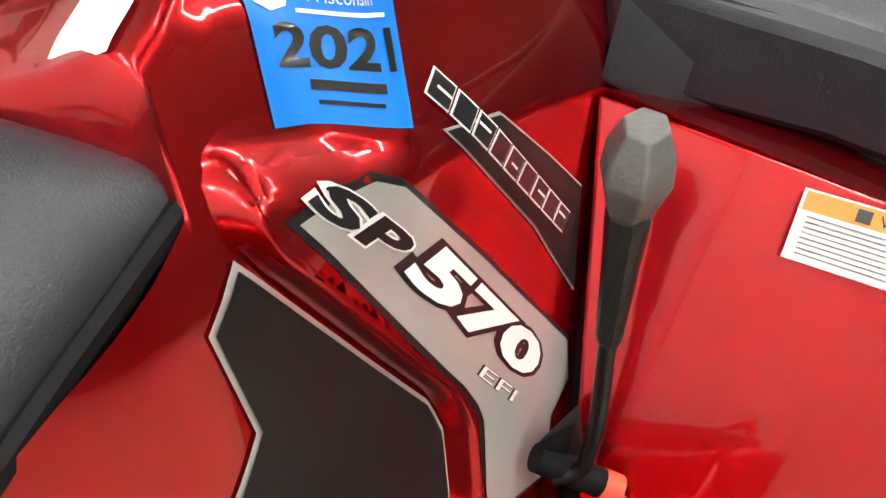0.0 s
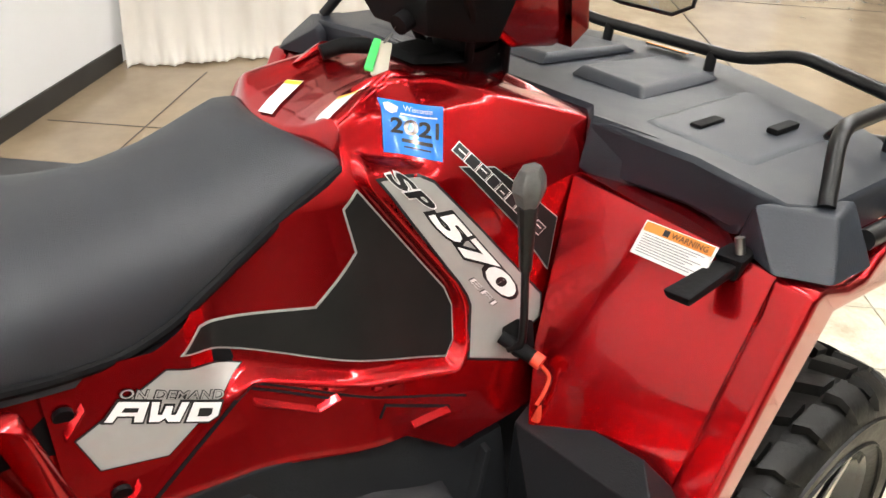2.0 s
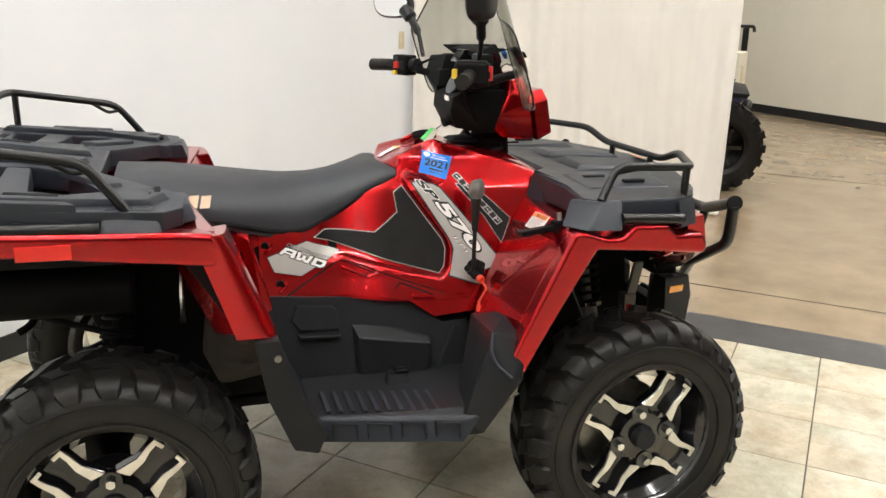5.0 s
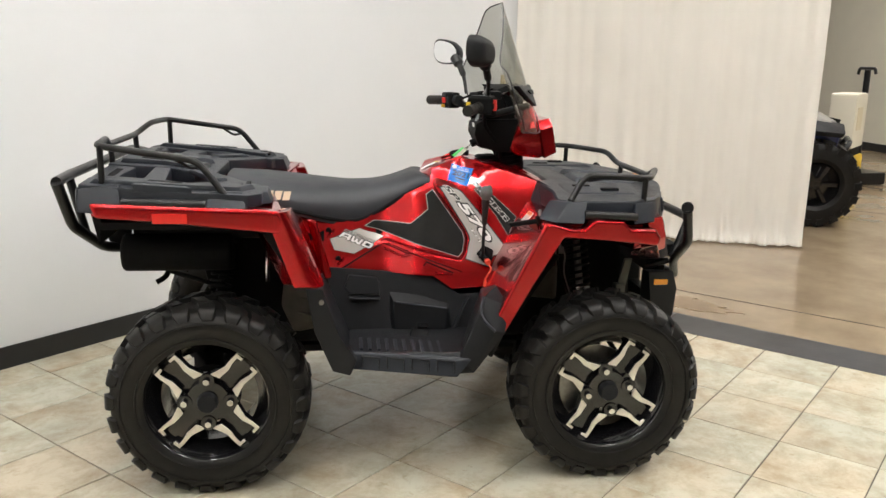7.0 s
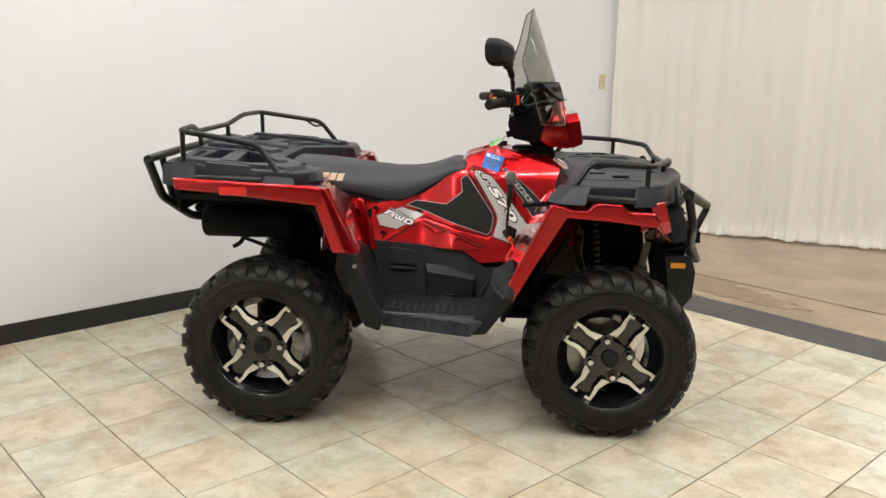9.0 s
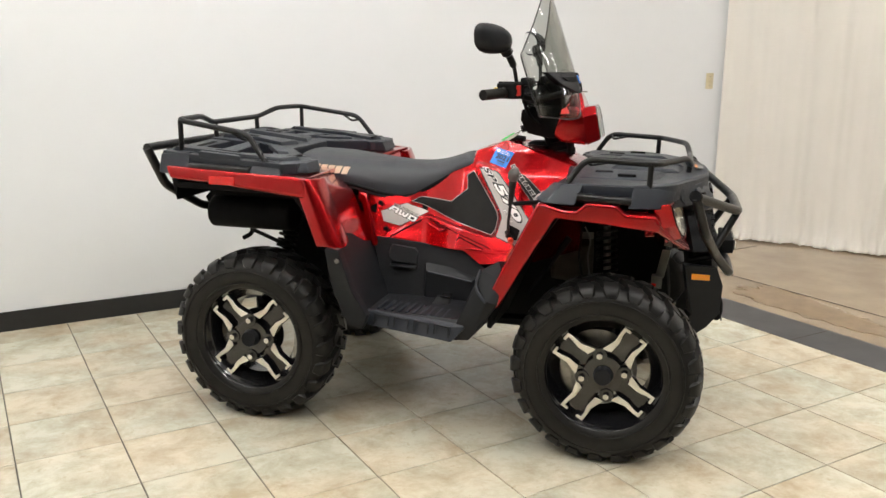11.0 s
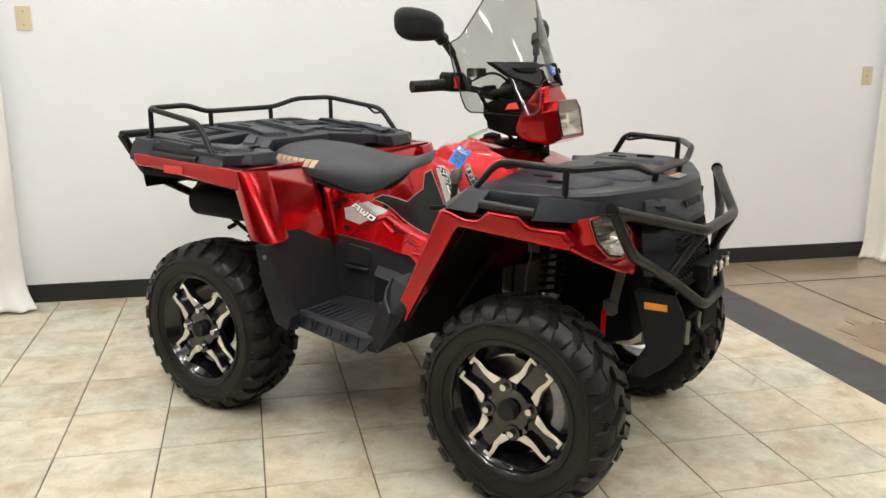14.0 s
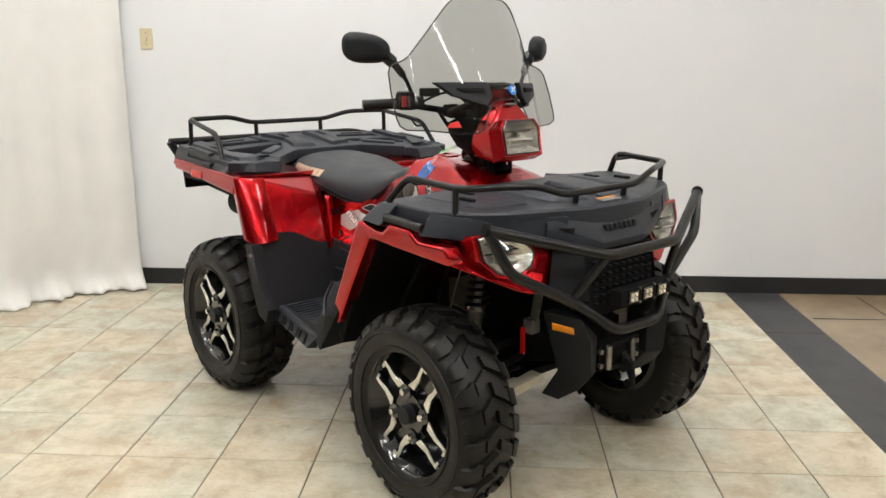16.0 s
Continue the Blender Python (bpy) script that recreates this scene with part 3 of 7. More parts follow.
def raised_panel():
    """The proud side panel round the knee hollow, its edges rolling down to the body."""
    bm = flank_patch(RIB, 0.0004)
    path = []
    for a, b in zip(RIB, RIB[1:] + RIB[:1]):
        n = max(1, int(math.hypot(b[0] - a[0], b[1] - a[1]) / 0.006))
        path += [(a[0] + (b[0] - a[0]) * k / n, a[1] + (b[1] - a[1]) * k / n) for k in range(n)]
    for _ in range(3):
        path = [tuple((Vector(path[k - 1]) + Vector(path[k]) * 2 + Vector(path[(k + 1) % len(path)])) / 4) for k in range(len(path))]
    rings = []
    for d, f in ((-0.003, 1.0), (0.0, 0.98), (0.002, 0.90), (0.0045, 0.66), (0.007, 0.32), (0.009, 0.08), (0.0105, -0.05)):
        rings.append([bm.verts.new((x, -(flank(x, z) - hollow(x, z) * (1 - f * proud(x, z)) + 0.0002 + 0.0007 * min(f, 0.5)), z)) for x, z in grown(path, d)])
    for a, b in zip(rings, rings[1:]):
        for k in range(len(path)):
            j = (k + 1) % len(path)
            bm.faces.new((a[k], b[k], b[j], a[j]))
    bm.normal_update()
    for face in bm.faces:
        if face.normal.y > 0:
            face.normal_flip()
    return bm


both("side_panel", raised_panel(), M_RED, bike, "raised glossy red side panel", 50)


def flank_text(name, text, bl, br, tr, tl, material, lift, parent, shear=0.0, offset=0.0, label=""):
    base = text_body(text, shear)
    ext = extents(base)
    bm = base if not offset else text_body(text, shear, offset)
    if offset:
        base.free()
    unit_box(bm, *ext)
    quad_map(bm, bl, br, tr, tl, lambda x, z: skin(x, z, lift))
    bm.normal_update()
    if sum(f.normal.y for f in bm.faces) > 0:
        bmesh.ops.reverse_faces(bm, faces=bm.faces)
    return part(name, bm, material, parent, label)


# side panels with their printed graphics
KNEE = [(0.095, 0.906), (0.073, 0.891), (0.079, 0.841), (0.016, 0.790), (-0.113, 0.797), (-0.140, 0.783), (0.027, 0.729), (0.181, 0.683), (0.195, 0.699), (0.202, 0.742), (0.195, 0.766)]
pad = part("knee_panel", flank_patch(grown(KNEE, 0.0026), 0.0014), M_SILVER, bike, "matt black knee panel with a thin silver outline")
part("grip_film", flank_patch(KNEE, 0.0024), M_CARBON, pad, "matt black textured film")
SILVER = [(0.122, 0.917), (0.150, 0.915), (0.178, 0.911), (0.196, 0.901), (0.252, 0.835), (0.337, 0.728), (0.331, 0.700), (0.300, 0.690), (0.281, 0.656), (0.206, 0.680), (0.222, 0.744), (0.219, 0.758), (0.210, 0.777)]
band = part("silver_graphic", flank_patch(grown(SILVER, 0.0035), 0.0008), M_INK, bike, "silver side graphic with a black outline")
part("silver_film", flank_patch(SILVER, 0.0016), M_SILVER, band, "satin silver film")
for off, mt, lift in ((0.075, M_WHITE, 0.0022), (0.035, M_INK, 0.0028)):
    flank_text("lettering", "SP", (0.1308, 0.9215), (0.1686, 0.8771), (0.1943, 0.8738), (0.1534, 0.9200), mt, lift, band, 0.0, off, "black SP letters edged in white")
for off, mt, lift in ((0.11, M_INK, 0.0022), (0.045, M_WHITE, 0.0030)):
    flank_text("lettering", "570", (0.1813, 0.8621), (0.2753, 0.7391), (0.2997, 0.747), (0.2147, 0.8608), mt, lift, band, 0.0, off, "white 570 numerals edged in black")
for off, mt, lift in ((0.03, M_INK, 0.0022), (0.0, M_WHITE, 0.0028)):
    flank_text("lettering", "EFI", (0.2237, 0.7755), (0.2529, 0.7358), (0.2619, 0.7376), (0.2321, 0.7765), mt, lift, band, 0.0, off, "small EFI letters")

# model band on the tank: a dark flash and a row of plain slanted blocks
FLASH = [(0.2413, 0.9113), (0.2929, 0.9024), (0.345, 0.858), (0.3857, 0.8202), (0.3557, 0.7591), (0.3144, 0.8259)]
flash = part("tank_graphic", flank_patch(grown(FLASH, 0.0015), 0.0010), M_SILVER, bike, "dark flash with a silver edge on the tank side")
part("dark_film", flank_patch(FLASH, 0.0018), M_CARBON, flash, "dark printed film")
A, B, UP = Vector((0.2344, 0.933)), Vector((0.3491, 0.8045)), Vector((0.0136, 0.0068))
for k in range(9):
    p, q = A.lerp(B, (k + 0.10) / 9), A.lerp(B, (k + 0.92) / 9)
    cell = [tuple(p), tuple(q), tuple(q + UP), tuple(p + UP)]
    part("letter_block", flank_patch(grown(cell, 0.0011), 0.0022), M_WHITE, flash, "white-edged block in place of a letter")
    part("letter_block", flank_patch(cell, 0.0027), M_INK, flash, "black block of a letter row")
    if k % 2:
        continue
    lo, hi = ((0.44, 0.56), (0.34, 0.46), (0.54, 0.66))[k % 3]
    a, b = ((0.26, 0.98), (0.24, 0.76), (0.02, 0.74))[k % 3]
    p2, q2 = p.lerp(q, a), p.lerp(q, b)
    part("letter_block", flank_patch([tuple(p2 + UP * lo), tuple(q2 + UP * lo), tuple(q2 + UP * hi), tuple(p2 + UP * hi)], 0.0031), M_WHITE, flash, "white slit in a letter block")

BADGE = [(-0.163, 0.774), (-0.077, 0.745), (-0.182, 0.690), (-0.250, 0.703), (-0.265, 0.739)]
badge = part("badge_graphic", flank_patch(grown(BADGE, 0.0014), 0.0010), M_INK, bike, "silver badge graphic on the side panel")
part("silver_film", flank_patch(BADGE, 0.0018), M_SILVER, badge, "satin silver film")


def on_badge(u, v):
    low, high = Vector((-0.236, 0.748)).lerp(Vector((-0.125, 0.705)), u), Vector((-0.224, 0.765)).lerp(Vector((-0.114, 0.722)), u)
    return tuple(low.lerp(high, v))


AWD = (([(0, 0), (0.07, 0), (0.09, 0.30), (0.24, 0.30), (0.25, 0), (0.325, 0), (0.325, 1), (0.06, 1)], [(0.11, 0.50), (0.25, 0.50), (0.25, 0.72), (0.13, 0.72)]),
       ([(0.35, 1), (0.42, 1), (0.435, 0.35), (0.475, 0.35), (0.485, 0.8), (0.55, 0.8), (0.555, 0.35), (0.60, 0.35), (0.62, 1), (0.69, 1), (0.655, 0), (0.55, 0), (0.515, 0.2), (0.47, 0), (0.38, 0)], None),
       ([(0.715, 0), (0.93, 0), (1.0, 0.3), (1.0, 1), (0.73, 1)], [(0.80, 0.28), (0.90, 0.28), (0.93, 0.40), (0.925, 0.72), (0.80, 0.72)]))
for outer, inner in AWD:
    letter = [on_badge(u, v) for u, v in outer]
    part("lettering", flank_patch(grown(letter, 0.0022), 0.0026), M_INK, badge, "black edge of the AWD letters")
    part("lettering", flank_patch(letter, 0.0034), M_WHITE, badge, "white AWD letters edged in black")
    if inner:
        part("lettering", flank_patch([on_badge(u, v) for u, v in inner], 0.0042), M_INK, badge)
for off, mt, lift in ((0.05, M_INK, 0.0034), (0.0, M_SILVER, 0.0042)):
    flank_text("lettering", "ON DEMAND", (-0.216, 0.7655), (-0.111, 0.7245), (-0.107, 0.7315), (-0.212, 0.7735), mt, lift, badge, 0.1, off, "small silver ON DEMAND letters")

# permit sticker
STK = [(0.149, 0.938), (0.217, 0.921), (0.243, 0.978), (0.169, 0.991)]
permit = part("permit_sticker", flank_patch(STK, 0.0012), M_BLUE, bike, "bright blue square permit sticker on the tank")


def on_sticker(u, v):
    return tuple((Vector(STK[0]) * (1 - u) + Vector(STK[1]) * u) * (1 - v) + (Vector(STK[3]) * (1 - u) + Vector(STK[2]) * u) * v)


flank_text("lettering", "2021", on_sticker(0.16, 0.40), on_sticker(0.90, 0.40), on_sticker(0.90, 0.68), on_sticker(0.16, 0.68), M_INK, 0.0020, permit, 0, 0.03, "black 2021 numerals")
flank_text("lettering", "Wisconsin", on_sticker(0.34, 0.84), on_sticker(0.78, 0.84), on_sticker(0.78, 0.94), on_sticker(0.34, 0.94), M_WHITE, 0.0020, permit, 0, 0.0, "small white word")
for u0, u1, v0, v1, mt in ((0.30, 0.88, 0.76, 0.79, M_WHITE), (0.34, 0.80, 0.24, 0.31, M_INK), (0.38, 0.78, 0.14, 0.17, M_INK)):
    part("print_bar", flank_patch([on_sticker(u0, v0), on_sticker(u1, v0), on_sticker(u1, v1), on_sticker(u0, v1)], 0.0020), mt, permit)
part("state_shape", flank_patch([on_sticker(0.06, 0.82), on_sticker(0.16, 0.76), on_sticker(0.25, 0.80), on_sticker(0.27, 0.90), on_sticker(0.15, 0.96), on_sticker(0.06, 0.93)], 0.0020), M_WHITE, permit, "white map outline")

# white warning labels with yellow ends on the tank's rear corners
def tank_top(x, y, lift):
    """Height of the tank's crown at a place."""
    sh = shoulder(x)
    return Vector((x, y, seat_well(x, min(1, abs(y) / body_half(x, sh)), sh) + lift))


def tank_patch(quad, lift):
    bm = bmesh.new()
    n = 16
    bl, br, tr, tl = (Vector(p) for p in quad)
    rows = [[bm.verts.new(tank_top(*((bl * (1 - i / n) + br * (i / n)) * (1 - j / n) + (tl * (1 - i / n) + tr * (i / n)) * (j / n)), lift)) for i in range(n + 1)] for j in range(n + 1)]
    for a, b in zip(rows, rows[1:]):
        for i in range(n):
            bm.faces.new((a[i], a[i + 1], b[i + 1], b[i]))
    bm.normal_update()
    if sum(f.normal.z for f in bm.faces) < 0:
        bmesh.ops.reverse_faces(bm, faces=bm.faces)
    return bm


for quad in (((0.086, -0.080), (0.095, -0.104), (0.154, -0.080), (0.140, -0.056)), ((0.068, 0.022), (0.074, -0.004), (0.140, 0.027), (0.128, 0.049))):
    tag = part("tank_label", tank_patch(quad, 0.0030), M_WHITE, bike, "white warning label with a yellow end on the tank")
    bl, br, tr, tl = (Vector(p) for p in quad)
    part("label_end", tank_patch((bl.lerp(tl, 0.86), br.lerp(tr, 0.86), br.lerp(tr, 0.97), bl.lerp(tl, 0.97)), 0.0038), M_YELLOW, tag, "yellow end")

# moulded ribs and screws of the lower side panel
def ledge(a, b, rise, out):
    """A small moulded step along a line on the flank, its upper face turned up."""
    pts = [skin(x, z + h, o) for x, z in (a, b) for h, o in ((rise, 0.0), (0.0, out), (-0.003, out - 0.002), (-0.005, 0.0), (0.0, -0.004))]
    return hull(pts, 0.0008, 1)


for slit, field, lip in (
    ([(-0.076, 0.7250), (0.014, 0.6925), (0.013, 0.6895), (-0.077, 0.7220)], [(-0.075, 0.720), (0.012, 0.689), (-0.012, 0.688), (-0.074, 0.711)], [(-0.078, 0.711), (-0.014, 0.687), (0.013, 0.696), (0.015, 0.692), (-0.013, 0.681), (-0.080, 0.706)]),
    ([(0.055, 0.6580), (0.067, 0.6715), (0.162, 0.6335), (0.161, 0.6300), (0.068, 0.6675), (0.058, 0.6560)], [(0.070, 0.665), (0.155, 0.631), (0.106, 0.635), (0.074, 0.648)], [(0.098, 0.6350), (0.158, 0.6310), (0.158, 0.6260), (0.098, 0.6300)])):
    part("panel_slit", flank_patch(slit, 0.0012), M_INNER, bike, "dark slit")
    part("panel_vent", flank_patch(field, 0.0010), M_RED, bike)
    part("panel_lip", bevelled(flank_patch(lip, 0.0002, 0.0055, 0.02), 0.0016, 2, 50), M_RED, bike)
for a, b in (((-0.078, 0.7085), (-0.014, 0.6845)), ((-0.013, 0.6845), (0.013, 0.6945)), ((0.098, 0.6335), (0.158, 0.6295))):
    part("panel_lip", ledge(a, b, 0.005, 0.008), M_RED, bike)
for x, z in ((-0.270, 0.768), (-0.237, 0.674)):
    part("screw", cyl(bmesh.new(), skin(x, z, 0.002), (0.1, 1, 0.3), 0.010, 0.006, 14), M_INNER, bike, "black screw")
    part("screw_seat", ledge((x - 0.004, z - 0.022), (x + 0.020, z - 0.001), 0.007, 0.006), M_RED, bike)
SEAM = [(-0.0745, 0.7315), (-0.225, 0.6440), (-0.222, 0.6405), (-0.0710, 0.7280)]
part("panel_seam", flank_patch(SEAM, 0.0012), M_INNER, bike, "dark seam")
part("panel_seam", flank_patch([(-0.070, 0.7285), (0.19, 0.637), (0.19, 0.634), (-0.070, 0.7255)], 0.0006), M_INNER, bike, "dark seam")
# seat
TOP = [(-0.62, 0.955), (-0.5, 0.950), (-0.4, 0.940), (-0.3, 0.930), (-0.2, 0.922), (-0.12, 0.924), (-0.06, 0.933), (0.0, 0.952), (0.05, 0.972), (0.1, 0.978)]
HALF = [(-0.62, 0.205), (-0.5, 0.222), (-0.4, 0.214), (-0.3, 0.190), (-0.2, 0.164), (-0.13, 0.149), (-0.06, 0.145), (0.0, 0.143), (0.05, 0.141), (0.1, 0.136)]


def seat_ring(u):
    ring = []
    for k in range(33):
        a = math.pi * k / 32
        s = -math.cos(a)
        y = math.copysign(abs(s) ** 0.78, s)
        xf = 0.066 + 0.040 * y * y
        x = -0.62 + (xf + 0.62) * u
        e, t, h = lerp_table(SEAT_EDGE, x), lerp_table(TOP, x), lerp_table(HALF, x)
        round_off = max(0.0, (u - 0.93) / 0.07)
        t -= 0.02 * round_off ** 2
        ring.append((x, y * h, e - 0.004 + (t - e) * abs(math.sin(a)) ** 0.74))
    return [(ring[0][0], ring[0][1], ring[0][2] - 0.01)] + ring + [(ring[-1][0], ring[-1][1], ring[-1][2] - 0.01)]


seat = part("seat", loft([seat_ring(i / 34) for i in range(35)]), M_VINYL, bike, "black vinyl saddle with a stepped profile", 60)
# matt black strip drawn for the shaded gap between seat and red flange
edge = [(x, -(lerp_table(HALF, x) + 0.001), lerp_table(SEAT_EDGE, x) + 0.001) for x in (-0.55, -0.45, -0.35, -0.27, -0.2, -0.14, -0.07, 0.01, 0.09)]
both("gap_shade", pipe(edge, 0.0065, 8, 0.02), M_INNER, seat)
for k in range(7):
    x = -0.600 + 0.0292 * k
    z = 0.876 - 0.07 * (x + 0.396)
    pts = []
    for u, w in ((0.0, 0.0), (0.0235, 0.0), (0.0, 0.026), (0.0235, 0.026)):
        px, pz = x + u + 0.25 * w, z + w
        e, t = lerp_table(SEAT_EDGE, px) - 0.004, lerp_table(TOP, px)
        rise = (max(0, pz - e) / (t - e)) ** (1 / 0.74)
        y = -(lerp_table(HALF, px) * math.cos(math.asin(min(1, rise))) ** 0.78 + 0.0015)
        pts += [(px, y, pz + 0.001), (px, y + 0.006, pz - 0.004)]
    part("print_block", hull(pts, 0), M_TAN, seat, "tan printed block")

# racks
def rail_loop(a, b, c):
    return pipe([a, b, c], 0.005, 8, 0.012)


FRONT_TOP = [(0.455, 0.20), (0.475, 0.36), (0.455, 0.50), (0.49, 0.535), (0.70, 0.535), (0.79, 0.465), (0.838, 0.395), (0.915, 0.20), (0.940, 0.12), (0.945, 0.0)]
outline = [(x, -y) for x, y in FRONT_TOP] + [(x, y) for x, y in reversed(FRONT_TOP[:-1])] + [(0.50, 0.16), (0.50, -0.16)]
bm = prism(outline, "z", 0.868, 0.930, 0.007, 1)
for v in bm.verts:
    v.co.z += 0.016 * max(0, 1 - (v.co.y / 0.45) ** 2) * (1 if v.co.z > 0.9 else 0) - 0.12 * max(0, v.co.x - 0.80)
front_rack = part("front_rack", bm, M_RACK, bike, "charcoal plastic front rack with steel rails")
for y0 in (-0.36, 0.36):
    s = 1 if y0 > 0 else -1
    part("rib", hull([(x, s * y, z) for x, y, z in ((0.50, 0.23, 0.93), (0.50, 0.43, 0.925), (0.76, 0.43, 0.925), (0.80, 0.23, 0.935), (0.53, 0.25, 0.945), (0.53, 0.41, 0.938), (0.74, 0.41, 0.936), (0.77, 0.25, 0.946))], 0.006), M_RACK, front_rack)
    for x0, y1 in ((0.56, 0.30), (0.64, 0.37)):
        part("tie_slot", bevelled(box(bmesh.new(), x0, x0 + 0.06, s * y1 - 0.009, s * y1 + 0.009, 0.938, 0.947), 0.003), M_INNER, front_rack)
    part("rib", hull([(x, s * y, z) for x, y, z in ((0.60, 0.03, 0.94), (0.60, 0.18, 0.938), (0.84, 0.16, 0.93), (0.86, 0.03, 0.93), (0.62, 0.04, 0.956), (0.62, 0.16, 0.952), (0.82, 0.145, 0.942), (0.83, 0.04, 0.944))], 0.006), M_RACK, front_rack)
# skirts that hang from the rack behind and at the sides
both("skirt", hull([(0.437, -0.205, 0.875), (0.460, -0.20, 0.950), (0.505, -0.355, 0.825), (0.56, -0.35, 0.90), (0.60, -0.22, 0.90), (0.50, -0.345, 0.935), (0.56, -0.21, 0.86)], 0.006), M_RACK, front_rack)
both("skirt", hull([(0.500, -0.350, 0.828), (0.505, -0.345, 0.928), (0.458, -0.450, 0.868), (0.470, -0.46, 0.925), (0.56, -0.36, 0.90), (0.56, -0.47, 0.88)], 0.006), M_RACK, front_rack)
both("foot", hull([(0.390, -0.535, 0.874), (0.430, -0.588, 0.872), (0.480, -0.552, 0.930), (0.440, -0.47, 0.925), (0.445, -0.455, 0.865), (0.525, -0.588, 0.868), (0.545, -0.54, 0.930), (0.54, -0.46, 0.87)], 0.006), M_RACK, front_rack)
both("foot", hull([(0.690, -0.578, 0.864), (0.702, -0.540, 0.925), (0.78, -0.485, 0.918), (0.832, -0.405, 0.900), (0.818, -0.432, 0.843), (0.775, -0.515, 0.858), (0.70, -0.47, 0.87), (0.80, -0.36, 0.85)], 0.004), M_RACK, front_rack)
both("brow", hull([(0.830, -0.402, 0.906), (0.920, -0.20, 0.908), (0.816, -0.428, 0.846), (0.868, -0.335, 0.842), (0.925, -0.20, 0.838), (0.80, -0.38, 0.85), (0.85, -0.18, 0.84), (0.85, -0.18, 0.90)], 0.004), M_RACK, front_rack)
both("brow_rib", hull([(0.846, -0.372, 0.905), (0.858, -0.350, 0.906), (0.850, -0.372, 0.868), (0.866, -0.348, 0.850), (0.83, -0.36, 0.90), (0.84, -0.34, 0.86)], 0.002), M_RACK, front_rack)
both("side_bar", pipe([(0.53, -0.568, 0.893), (0.70, -0.566, 0.885)], 0.013, 10, 0), M_TUBE, front_rack)
rail = [(0.492, -0.530, 0.930), (0.545, -0.497, 1.006), (0.765, -0.484, 0.996), (0.862, -0.275, 0.996), (0.876, -0.17, 0.962), (0.876, 0.17, 0.962), (0.862, 0.275, 0.996), (0.765, 0.484, 0.996), (0.545, 0.497, 1.006), (0.492, 0.530, 0.930)]
part("rail", pipe(rail, 0.0105, 12, 0.035), M_TUBE, front_rack, "black bent steel rail")
for s in (-1, 1):
    for top, foot in (((0.750, 0.486, 0.996), (0.748, 0.487, 0.90)), ((0.874, 0.115, 0.962), (0.868, 0.115, 0.90))):
        part("post", pipe([(top[0], s * top[1], top[2]), (foot[0], s * foot[1], foot[2])], 0.0095, 10, 0), M_TUBE, front_rack)
    part("gusset", rail_loop((0.552, s * 0.494, 1.004), (0.556, s * 0.478, 0.985), (0.630, s * 0.490, 1.000)), M_TUBE, front_rack)
lab = hull([(x, y, z + d) for x, z in ((0.893, 0.9375), (0.922, 0.9345)) for y in (-0.05, 0.04) for d in (0.0, 0.0022)], 0)
tag = part("rack_label", lab, M_GREY, front_rack, "small grey label with an orange stripe")
part("stripe", hull([(x, y, z + d) for x, z in ((0.893, 0.9400), (0.902, 0.9390)) for y in (-0.05, 0.04) for d in (0.0, 0.0012)], 0), M_ORANGE, tag, "orange stripe")

def climb(bm):
    """The rear rack rises towards its tail and its middle."""
    for v in bm.verts:
        v.co.z += 0.098 * max(0, -0.56 - v.co.x) * (0.75 + 0.45 * max(0, 1 - (v.co.y / 0.5) ** 2)) * min(1, max(0, (v.co.z - 0.914) / 0.036))
    return bm


